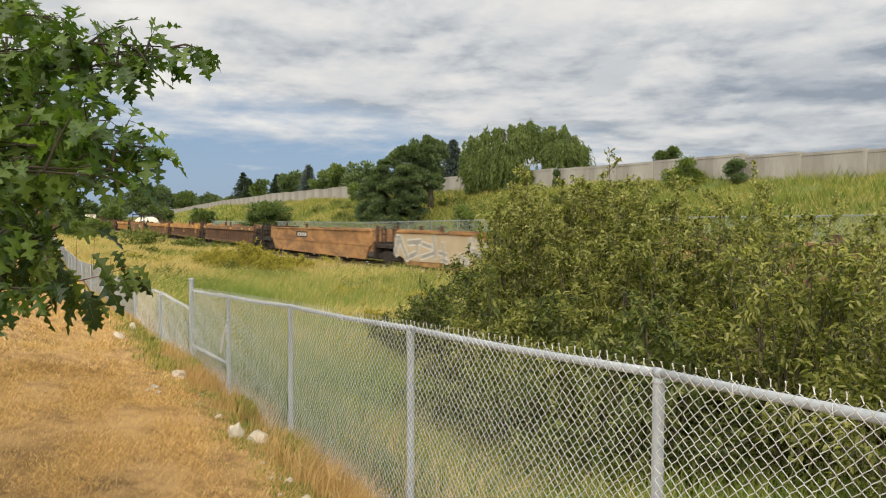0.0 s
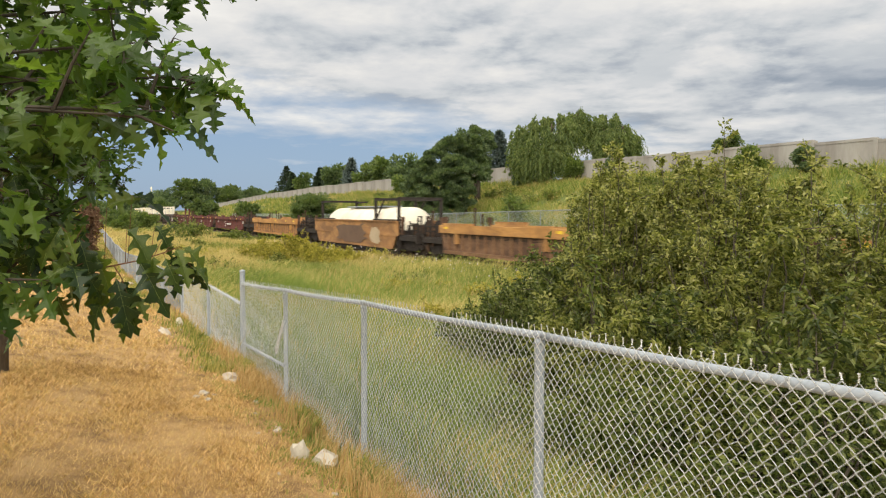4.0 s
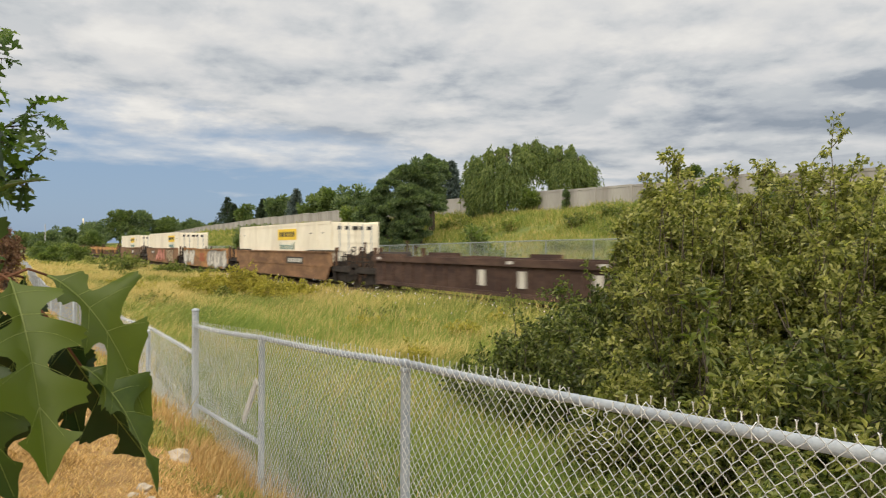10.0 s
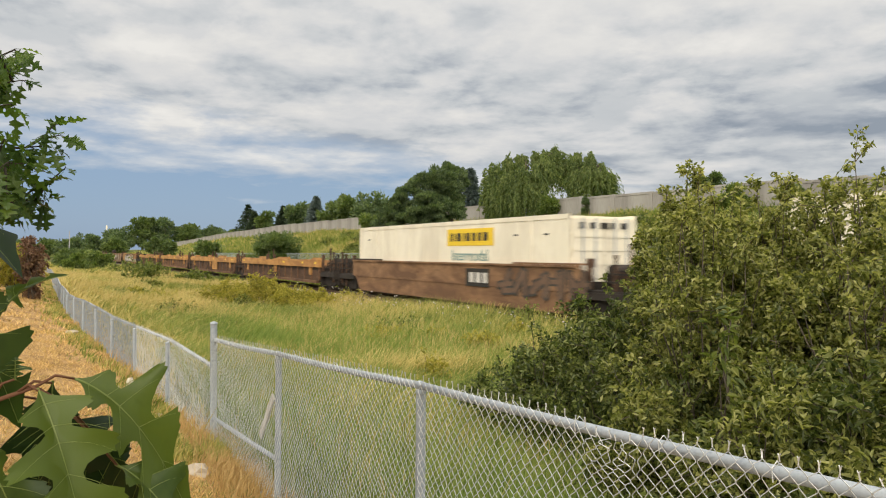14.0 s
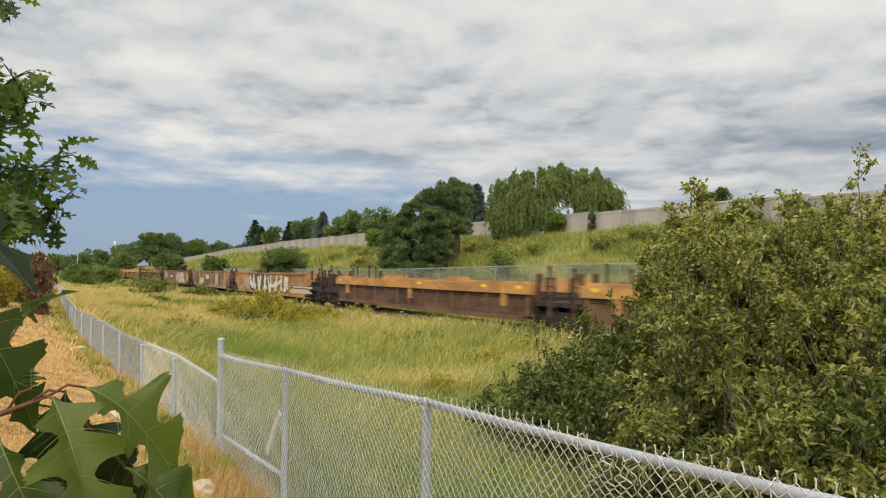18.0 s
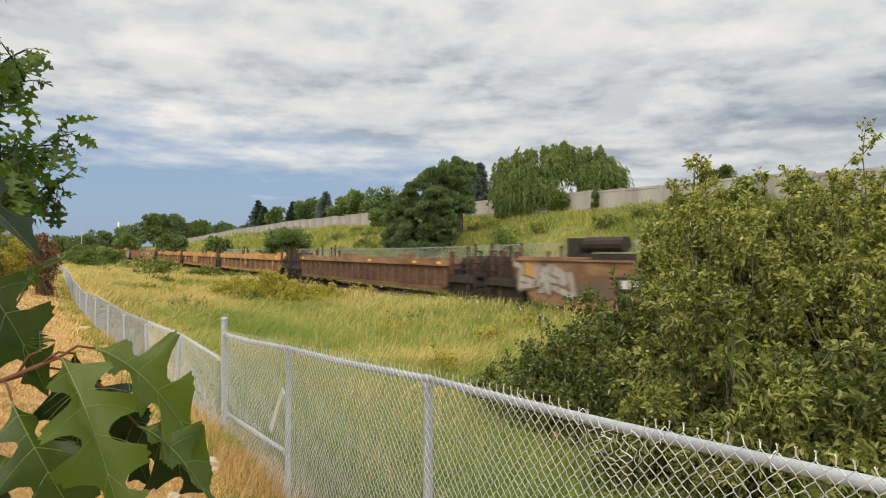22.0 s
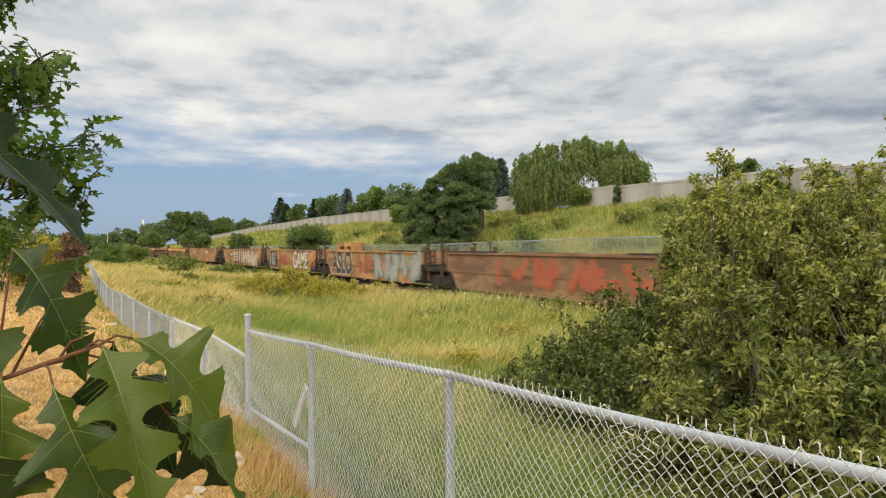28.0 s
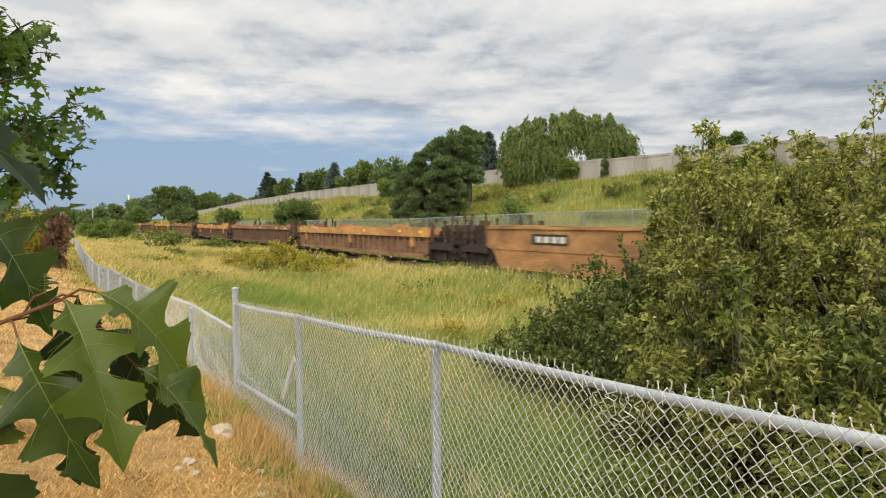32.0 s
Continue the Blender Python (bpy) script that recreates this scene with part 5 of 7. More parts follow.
def broad_tree(name, label, x, y, top, spread, leaf, seed, clumps=70, leaves=5000, size=0.35, trunk=0.22, low=0.15, clump_r=0.8, category="tree", group=""):
    """A tree with a tapered trunk, limbs and a crown of leaf clumps. low: where the crown begins, as a share of the height."""
    rng = np.random.default_rng(seed)
    base = float(height(x, y))
    tall = top - base
    tree = thing(name, label, category, group, at=(x, y, base))
    mid = tall * (low + (1 - low) * 0.5)
    radii = (spread, spread, tall * (1 - low) * 0.5 - clump_r * 0.4)
    p, w, c = clump_cloud(rng, (0, 0, mid), radii, clumps, leaves, clump_r, lobes=16 if leaves > 20000 else 9, dome=low < 0.04)
    s = Shape().tube([(0, 0, -0.2), (0.05, 0, tall * 0.25), (0, 0.08, tall * 0.5), (0.05, 0, tall * 0.85)], [trunk * 1.3, trunk, trunk * 0.7, trunk * 0.15], 8)
    hang("trunk", s.mesh("trunk", BARK, smooth=True), tree)
    b = Shape()
    limbs(b, (0, 0, tall * max(low, 0.12)), c[:: max(1, len(c) // 14)], trunk * 0.45, rng, 0.2)
    hang("limb_work", b.mesh("limb_work", BARK), tree, kind="stuff")
    v, f = leaf_cards(p, w, size, size * 0.62, rng)
    hang("crown", mesh_of("crown", v, f, (leaf,)), tree)
    return tree


def conifer(x, y, top, spread, leaf, seed, label):
    rng = np.random.default_rng(seed)
    base = float(height(x, y))
    tall = top - base
    tree = thing("conifer_tree", label, "tree", "trees behind the wall", at=(x, y, base))
    hang("trunk", Shape().tube([(0, 0, -0.2), (0, 0, tall)], [0.16, 0.02], 7).mesh("trunk", BARK), tree)
    pts, ways = [], []
    z = tall * 0.08
    while z < tall * 0.985:
        reach = spread * (1 - z / tall) ** 0.85 + 0.12
        for k in range(9):
            a = rng.uniform(0, 6.28)
            ln = reach * rng.uniform(0.7, 1.1)
            n = int(14 + 26 * ln / spread)
            t = rng.random(n)
            pts.append(np.stack([np.cos(a) * t * ln, np.sin(a) * t * ln, z - 0.25 * t * ln + rng.normal(0, 0.08, n)], 1))
            ways.append(np.stack([np.full(n, np.cos(a)), np.full(n, np.sin(a)), np.full(n, 0.1)], 1) + rng.normal(0, 0.45, (n, 3)))
        z += tall * 0.045
    v, f = leaf_cards(np.concatenate(pts), np.concatenate(ways), 0.42, 0.16, rng)
    hang("crown", mesh_of("crown", v, f, (leaf,)), tree)


ASIDE, DEPTH = np.array((0.88, -0.475, 0.0)), np.array((0.475, 0.88, 0.0))  # across and along the view over the meadow


def lobed_tree(name, label, x, y, lobes, leaf, seed, leaves, size, trunk=0.25, clump_r=0.45, category="tree"):
    """A tree whose crown is gathered from lobes: aside, depth, height of the middle, radius."""
    rng = np.random.default_rng(seed)
    base = float(height(x, y))
    tree = thing(name, label, category, at=(x, y, base))
    lobes = np.array(lobes, float)
    mid = lobes[:, :1] * ASIDE + lobes[:, 1:2] * DEPTH + lobes[:, 2:3] * (0, 0, 1)
    tall = float((lobes[:, 2] + lobes[:, 3]).max())
    share = lobes[:, 3] ** 2 / (lobes[:, 3] ** 2).sum()
    pts, ways = [], []
    for c, r, part_of in zip(mid, lobes[:, 3], share):
        clumps = max(8, int(26 * r * r))
        d = ball_dirs(rng, clumps)
        d[:, 2] = np.where(d[:, 2] < -0.6, -d[:, 2], d[:, 2])
        hub = c + d * r * rng.uniform(0.62, 1.04, clumps)[:, None] * (1, 1, 0.9)
        per = max(4, int(leaves * part_of / clumps))
        off = ball_dirs(rng, clumps * per) * (rng.random(clumps * per) ** 0.5)[:, None]
        wide = np.repeat(clump_r * rng.uniform(0.5, 1.25, clumps), per)[:, None]
        pts.append(np.repeat(hub, per, 0) + off * wide * (1, 1, 0.6) - (0, 0, 0.25) * wide * np.linalg.norm(off[:, :2], axis=1)[:, None])
        ways.append(off + np.repeat(d, per, 0) * 0.7 + rng.normal(0, 0.4, off.shape) - (0, 0, 0.25))
    p, w = np.concatenate(pts), np.concatenate(ways)
    keep = p[:, 2] > 0.05
    top = mid[np.argmax(lobes[:, 2])]
    s = Shape().tube([(0, 0, -0.2), (0.05, 0, tall * 0.25), tuple(top * (0.5, 0.5, 0.6)), tuple(top)], [trunk * 1.3, trunk, trunk * 0.6, trunk * 0.12], 8)
    hang("trunk", s.mesh("trunk", BARK, smooth=True), tree)
    b = Shape()
    limbs(b, (0, 0, tall * 0.14), mid, trunk * 0.4, rng, 0.2)
    hang("limb_work", b.mesh("limb_work", BARK), tree, kind="stuff")
    v, f = leaf_cards(p[keep], w[keep], size, size * 0.6, rng)
    hang("crown", mesh_of("crown", v, f, (leaf,)), tree)
    return tree


def willow(x, y, heads, seed, label, leaves, fall=3.4):
    """A weeping willow: strands fall from heads given as aside, depth, height."""
    rng = np.random.default_rng(seed)
    base = float(height(x, y))
    tree = thing("willow_tree", label, "tree", "trees behind the wall", at=(x, y, base))
    heads = np.array(heads, float)
    heads = heads[:, :1] * ASIDE + heads[:, 1:2] * DEPTH + heads[:, 2:3] * (0, 0, 1)
    tall = heads[:, 2].max()
    hang("trunk", Shape().tube([(0, 0, -0.2), (0.1, 0, tall * 0.3), (0, 0.1, tall * 0.6)], [0.4, 0.3, 0.16], 8).mesh("trunk", BARK), tree)
    b = Shape()
    limbs(b, (0, 0, tall * 0.35), heads, 0.12, rng, 0.3)
    hang("limb_work", b.mesh("limb_work", BARK), tree, kind="stuff")
    pts, ways = [], []
    n = 30
    for k in range(leaves // n):
        h = heads[rng.integers(len(heads))]
        out = h[:2] / (np.hypot(h[0], h[1]) + 0.6) + rng.normal(0, 0.5, 2)
        start = h + (*(out * rng.uniform(0, 0.5)), rng.normal(-0.03, 0.24))
        drop = np.sort(rng.random(n)) * min(start[2] - 0.3, rng.uniform(0.5, fall) * rng.uniform(0.5, 1.0))
        drift = (np.sqrt(drop) * 0.24)[:, None] * out + (drop * 0.10)[:, None] * (0.5, -0.2)
        lift = 0.22 * np.sin(np.clip(drop / 0.5, 0, 1) * np.pi)
        p = np.stack([start[0] + drift[:, 0], start[1] + drift[:, 1], start[2] - drop + lift], 1) + rng.normal(0, 0.045, (n, 3))
        pts.append(p)
        ways.append(np.stack([out[0] * 0.4 + rng.normal(0, 0.35, n), out[1] * 0.4 + rng.normal(0, 0.35, n), -np.ones(n)], 1))
    v, f = leaf_cards(np.concatenate(pts), np.concatenate(ways), 0.24, 0.075, rng)
    hang("crown", mesh_of("crown", v, f, (WILLOW,)), tree)


def shrub(x, y, top, spread, seed, label, leaf=SHRUBL, stems=26, leaves=9000, size=0.075, wisp=0.35, lean=(0.0, 0.0)):
    """Many upright stems with side twigs; the leaves sit along the twigs, and shoots stand out of the top."""
    rng = np.random.default_rng(seed)
    base = float(height(x, y))
    tall = top - base
    bush = thing("shrub", label, "shrub", "shrubs beyond the fence", at=(x, y, base))
    wood = Shape()
    pts, ways = [], []
    for k in range(stems):
        a, q = rng.uniform(0, 6.28), rng.random() ** 0.5
        foot = np.array([np.cos(a), np.sin(a), 0]) * spread * 0.35 * q
        rise = tall * (1.0 - 0.5 * q ** 1.6) * rng.uniform(0.84, 1.03)
        tip = np.array([np.cos(a) * spread * q * rng.uniform(0.8, 1.1) + lean[0] * tall, np.sin(a) * spread * q * rng.uniform(0.8, 1.1) + lean[1] * tall, rise])
        t = np.linspace(0, 1, 7)[:, None]
        line = foot + (tip - foot) * t
        line[:, :2] -= ((tip - foot)[:2] * 0.35) * np.sin(t * np.pi)
        line[1:-1] += rng.normal(0, 0.05, (5, 3))
        wood.tube(line - (0, 0, 0.15) * (1 - t), np.linspace(0.022, 0.004, 7), 3)
        per = leaves // stems
        twigs = 12
        for j in range(twigs):
            u = rng.random() ** 0.75 if j > 2 else 1.0
            at = np.array([np.interp(u, t[:, 0], line[:, i]) for i in range(3)])
            shoot = rng.random() < wisp and u > 0.85
            way = ball_dirs(rng, 1)[0] * (0.4 if shoot else 1.0) + (0, 0, 0.9 if shoot else 0.35)
            reach = rng.uniform(0.2, 0.55) * (spread * 0.4 + 0.35)
            n = per // twigs
            s = rng.random(n) ** 0.8
            arch = np.stack([np.zeros(n), np.zeros(n), -0.3 * reach * s * s], 1)
            p = at + way * (s * reach)[:, None] + arch + ball_dirs(rng, n) * (rng.random(n) * (0.05 if shoot else 0.085))[:, None]
            if j % 2 == 0:
                wood.tube([at, at + way * reach * 0.9 - (0, 0, 0.25 * reach)], [0.006, 0.002], 3)
            pts.append(p)
            ways.append(way * 0.8 + rng.normal(0, 0.6, (n, 3)) - (0, 0, 0.25))
    p, w = np.concatenate(pts), np.concatenate(ways)
    keep = p[:, 2] > 0.05
    hang("stem_wood", wood.mesh("stem_wood", BARK), bush, kind="stuff")
    if x < 5.7 and y < 3.7:
        v, f = oval_leaves(p[keep], w[keep], size * 1.05, size * 0.44, rng, droop=0.25)
    else:
        v, f = leaf_cards(p[keep], w[keep], size, size * 0.48, rng, droop=0.2)
    hang("leaves", mesh_of("leaves", v, f, (leaf,)), bush, kind="stuff")
    return bush


# ---- shrubs between the fence and the track ----
def build_shrubs():
    tall = "tall dense shrub with small olive-green leaves and loose shoots"
    low = "low dark green shrub beside the tall ones"
    rows = [(5.45, 4.75, 2.15, 0.8), (6.3, 5.1, 2.15, 1.1), (6.1, 3.5, 2.1, 1.1), (7.1, 4.0, 2.25, 1.2), (7.7, 5.5, 2.0, 1.1), (6.7, 2.1, 2.1, 1.2), (8.2, 2.6, 2.2, 1.4),
            (5.4, 2.3, 1.6, 1.1), (7.0, 0.4, 1.95, 1.4), (5.6, 0.6, 1.7, 1.2), (5.2, -1.2, 1.5, 1.3), (7.6, -2.2, 2.0, 1.6), (9.2, 0.6, 2.2, 1.6), (6.6, 4.75, 2.15, 1.0), (6.5, 6.1, 2.35, 0.55), (6.5, 4.2, 2.15, 0.9), (6.5, 5.2, 2.2, 0.7)]
    for i, (x, y, top, r) in enumerate(rows):
        shrub(x, y, top, r, 1 + i, tall, leaves=20000 if y > 1 else 12000, stems=40, size=0.060 if y > 1 else 0.066, wisp=0.55)
    for i, (x, y, top, r) in enumerate([(6.4, 5.65, 2.66, 0.75), (6.5, 3.95, 2.5, 0.75), (6.3, 6.15, 2.5, 0.5), (6.5, 4.9, 2.5, 0.55), (6.7, 3.0, 2.25, 0.7)]):
        shrub(x, y, top, r, 80 + i, "slender upright shoots standing out of the shrubs", leaves=12500, stems=30, size=0.062, wisp=0.7)
    rows = [(5.25, 7.1, 0.5, 0.85), (6.0, 7.0, 0.95, 0.9), (5.9, 6.3, 1.1, 1.0), (5.35, 5.9, 0.35, 0.85), (5.15, 4.5, 0.6, 0.95), (4.9, 3.0, 0.8, 1.1), (4.4, 1.1, 0.9, 1.2), (6.7, 7.6, 0.7, 0.9)]
    for i, (x, y, top, r) in enumerate(rows):
        shrub(x, y, top, r, 20 + i, low, LOWLEAF, leaves=11000, stems=30, size=0.07, wisp=0.2)
    shrub(3.3, 3.6, -0.1, 0.6, 16, "light green young shrub behind the fence", SHRUBY, leaves=6000, stems=18, size=0.06, wisp=0.1)
    shrub(3.5, 2.0, 0.42, 0.75, 18, "light green young shrub behind the fence", SHRUBY, leaves=13000, stems=26, size=0.058, wisp=0.3)
    shrub(4.3, 3.55, 1.35, 0.13, 19, "slender sapling with pale green leaves before the shrubs", SHRUBY, leaves=420, stems=5, size=0.085, wisp=0.6)
    shrub(3.3, 1.2, 0.0, 0.7, 17, "light green young shrub behind the fence", SHRUBY, leaves=6500, stems=18, size=0.06, wisp=0.1)
    for i, (x, y, top, r) in enumerate([(4.5, 3.2, 0.75, 0.7), (4.6, 4.6, 0.4, 0.6), (4.0, 2.0, 0.7, 0.7)]):
        shrub(x, y, top, r, 60 + i, "olive green leafy shrub behind the fence", SHRUBL, leaves=11000, stems=26, size=0.06, wisp=0.3)
    weed = "yellow-green mound of tall weeds in the meadow"
    for i, (x, y, top, r) in enumerate([(8.7, 31.5, 0.42, 1.6), (9.3, 28.3, 0.1, 1.5), (7.9, 34.5, 0.1, 1.2)]):
        shrub(x, y, top, r, 30 + i, weed, WEED, leaves=11000, stems=36, size=0.11, wisp=0.3)
    rng = random.Random(77)
    for i in range(26):
        y = rng.uniform(11, 60)
        x = rng.uniform(3.4 if y > 16 else 5.5, 12.2)
        shrub(x, y, float(height(x, y)) + rng.uniform(0.4, 0.75), rng.uniform(0.5, 1.1), 300 + i, "clump of olive weeds in the meadow grass", (SHRUBY, WEED, SHRUBL, WEED)[i % 4], leaves=2200, stems=20, size=0.085 if y < 30 else 0.13, wisp=0.5)
    for i, (x, y, top, r) in enumerate([(9.2, 78, 0.9, 2.4), (8.5, 66, 0.5, 1.8), (10.6, 56, 0.1, 1.5)]):
        shrub(x, y, top, r, 40 + i, "grey-green roadside weeds in the meadow", SHRUBY, leaves=2500, stems=22, size=0.2, wisp=0.3)


build_shrubs()


# ---- trees on and behind the bank ----
def build_trees():
    behind = "trees behind the wall"
    bank = "dark green broadleaf tree at the foot of the grassed bank"
    lobed_tree("broadleaf_tree", "large " + bank, 24.1, 44.0, [(-3.2, 0.0, 0.9, 1.0), (-3.1, 0.1, 2.1, 1.05), (-2.6, -0.2, 3.0, 1.0), (-1.9, 0.0, 3.9, 1.0), (-1.0, 0.2, 4.6, 1.0), (0.0, 0.3, 5.0, 1.05), (0.7, 0.4, 4.9, 1.05),
                (0.75, 0.4, 3.8, 1.0), (0.6, -0.3, 2.9, 1.1), (-0.6, -0.8, 3.0, 1.3), (-1.8, -0.8, 2.2, 1.3), (-0.5, -1.0, 1.6, 1.3), (-2.2, -0.8, 0.8, 1.1), (-0.9, -1.0, 0.5, 1.1), (-3.0, -0.5, 0.2, 0.8)], TREEA, 3, 95000, 0.16, 0.3, 0.36)
    lobed_tree("broadleaf_tree", "smaller dark green tree behind the large one", 27.4, 47.8, [(0.0, 0, 5.0, 0.9), (0.4, 0, 4.3, 0.8), (-0.5, 0, 3.6, 1.1), (0.0, 0, 2.6, 1.0)], TREEA, 4, 26000, 0.16, 0.2)
    broad_tree("young_tree", "light green young tree at the foot of the bank", 31.5, 71.5, 6.0, 1.0, WILLOW, 5, 22, 1900, 0.3, 0.1, 0.1, 0.5)
    conifer(36.3, 59.6, 9.6, 1.9, BLUENEEDLE, 7, "grey-blue spruce behind the wall")
    willow(33.2, 47.0, [(-2.10, 0.3, 3.3), (-1.62, 0.8, 4.3), (-0.82, -0.4, 4.8), (0.06, 0.5, 5.1), (0.94, -0.3, 5.1), (1.74, 0.4, 5.4), (2.46, 0, 5.6), (2.78, 0.6, 5.0), (-1.86, -0.6, 2.5), (-0.98, -1.0, 3.4),
                        (-0.02, -1.2, 3.9), (0.86, -1.0, 3.7), (-1.38, -1.0, 1.8), (-0.42, -1.3, 2.4), (0.54, -1.3, 2.4), (1.58, -0.8, 4.5)], 8, "large weeping willow with long pale green strands", 78000, 2.6)
    willow(38.4, 44.2, [(-1.71, 0, 4.3), (-1.15, 0.4, 4.65), (-0.35, 0, 4.5), (0.29, 0.3, 3.9), (0.77, 0, 3.1), (-0.83, -0.6, 3.4), (-0.11, -0.5, 3.2), (-1.55, -0.4, 3.0)], 9, "smaller weeping willow behind the wall", 30000, 2.6)
    lobed_tree("bank_bush", "light green bush in front of the wall", 33.1, 27.2, [(-0.5, 0, 0.6, 0.5), (0.2, 0, 0.8, 0.55), (0.7, 0, 0.4, 0.45), (0.1, 0, 1.2, 0.35)], WILLOW, 61, 6000, 0.15, 0.1, 0.4, "bush")
    lobed_tree("bank_bush", "narrow dark green bush in front of the wall", 33.3, 23.8, [(0, 0, 0.5, 0.45), (0.1, 0, 1.0, 0.35)], TREEA, 62, 3500, 0.14, 0.08, 0.3, "bush")
    lobed_tree("bank_bush", "top of a green bush behind the wall", 35.2, 30.3, [(0, 0, 1.2, 0.5), (0.3, 0, 1.7, 0.4), (-0.5, 0, 1.5, 0.3)], FARLEAF, 63, 3000, 0.15, 0.08, 0.3, "bush")
    lobed_tree("ivy_column", "narrow column of ivy climbing the wall", 34.05, 40.3, [(0, 0, 0.2, 0.24), (0, 0, 0.55, 0.22), (0, 0, 0.95, 0.2), (0, 0, 1.2, 0.15)], TREEA, 64, 2600, 0.12, 0.03, 0.16, "ivy")
    for i, (x, y, top, r) in enumerate([(33.8, 44.1, 5.9, 0.7), (33.0, 50.0, 5.2, 1.0)]):
        broad_tree("ivy_bush", "green ivy-covered bush growing over the wall", x, y, top, r, TREEA if i else WILLOW, 70 + i, 26, 4000, 0.2, 0.1, 0.02, 0.45, "bush")
    rng = random.Random(31)
    for i in range(54):
        x, y = rng.uniform(20.6, 33), 18 + 60 * rng.random() ** 1.2
        shrub(x, y, float(height(x, y)) + rng.uniform(0.3, 0.75), rng.uniform(0.5, 1.5), 400 + i, "green and yellow weeds on the grassed bank", (SHRUBY, SLOPEB, SHRUBY, SHRUBL)[i % 4], leaves=1500, stems=16, size=0.14, wisp=0.4)
    conifer(38, 148, 11.2, 3.6, NEEDLE, 11, "broad dark green conifer behind the wall")
    conifer(38, 143, 9.6, 2.6, NEEDLE, 12, "dark green conifer behind the wall")
    broad_tree("broadleaf_tree", "small green tree behind the wall", 38, 135, 9.2, 1.8, FARLEAF, 13, 26, 1500, 0.6, 0.15, 0.1, 0.9, group=behind)
    conifer(38, 124.5, 9.6, 2.2, NEEDLE, 14, "dark green conifer behind the wall")
    conifer(38, 119, 9.2, 2.0, NEEDLE, 15, "dark green conifer behind the wall")
    broad_tree("broadleaf_tree", "dark green tree behind the wall", 38, 113, 9.3, 2.6, TREEA, 16, 34, 2600, 0.6, 0.2, 0.1, 1.0, group=behind)
    conifer(38, 107.7, 10.2, 2.4, BLUENEEDLE, 17, "grey-blue spruce behind the wall")
    broad_tree("broadleaf_tree", "green tree behind the wall", 38, 98, 9.3, 2.4, FARLEAF, 19, 34, 2600, 0.55, 0.2, 0.1, 0.95, group=behind)
    broad_tree("broadleaf_tree", "green tree behind the wall", 38, 93, 9.4, 2.2, FARLEAF, 20, 34, 2600, 0.55, 0.2, 0.1, 0.95, group=behind)
    broad_tree("broadleaf_tree", "olive green tree behind the wall", 38, 86, 9.2, 2.5, TREEA, 21, 40, 3000, 0.5, 0.2, 0.1, 0.95, group=behind)
    # young trees near the bank fence
    broad_tree("young_tree", "round green young tree beyond the track", 19.6, 66, 3.45, 2.6, FARLEAF, 22, 90, 14000, 0.2, 0.14, 0.0, 0.6)
    broad_tree("young_tree", "thin green young tree beyond the track", 19.6, 94, 3.2, 1.5, FARLEAF, 23, 26, 1500, 0.4, 0.1, 0.05, 0.6)
    broad_tree("young_tree", "thin green young tree beyond the track", 20.2, 101, 2.9, 1.2, WILLOW, 24, 20, 1000, 0.4, 0.1, 0.05, 0.6)
    broad_tree("young_tree", "green young tree beyond the track", 19.8, 136, 4.3, 2.4, FARLEAF, 25, 36, 2200, 0.55, 0.14, 0.05, 0.8)
    broad_tree("young_tree", "thin sapling behind the bank fence", 20.7, 31.5, 2.7, 0.6, WILLOW, 26, 16, 700, 0.2, 0.04, 0.05, 0.35)
    # far trees towards the horizon
    rng = random.Random(4)
    far = [(26, 268, 9.6, 5.0), (33, 267, 13.6, 6.0), (40, 266, 12.6, 6.0), (47, 264, 11.2, 5.5), (54, 258, 10.2, 5.0), (60, 250, 9.4, 4.0), (17, 256, 7.2, 4.2),
           (20, 215, 4.6, 2.4), (11, 250, 5.4, 4.5), (5, 262, 5.0, 4.8), (-2, 262, 4.8, 5), (-9, 258, 5.6, 5), (-17, 250, 6.5, 6), (-26, 240, 7, 6), (24, 262, 8, 5)]
    for i, (x, y, top, r) in enumerate(far):
        broad_tree("far_tree", "dark green tree far down the line", x, y, top, r, FARLEAF if i % 2 else TREEA, 90 + i, 60, 6000, 0.7, 0.3, 0.03, 1.5, group="far trees")
    for i in range(9):
        x, y = 3.2 + rng.uniform(0, 4.6), 92 + i * 6.5
        broad_tree("field_bush", "green bush where the meadow ends by the track", x, y, rng.uniform(1.3, 2.4), rng.uniform(1.2, 1.9), FARLEAF if i % 2 else WILLOW, 120 + i, 26, 4000, 0.26, 0.1, 0.0, 0.7, "bush", "field bushes")
    # hedge on the far lawn
    shrub(0.0, 31.5, 2.35, 0.5, 130, "dead brown cedar at the edge of the lawn", DEADLEAF, 26, 4200, 0.13, 0.4)
    for i, (x, y, top, r) in enumerate([(-1.5, 33, 2.4, 1.5), (-2.6, 30, 3.0, 1.6), (-0.6, 37, 1.6, 1.1), (-1.2, 42, 2.2, 1.7), (-3.2, 26, 3.2, 1.5)]):
        shrub(x, y, top, r, 140 + i, "yellow-green hedge shrub at the edge of the lawn", WEED if i % 2 == 0 else FARLEAF, leaves=5000, stems=26, size=0.14, wisp=0.2)


build_trees()


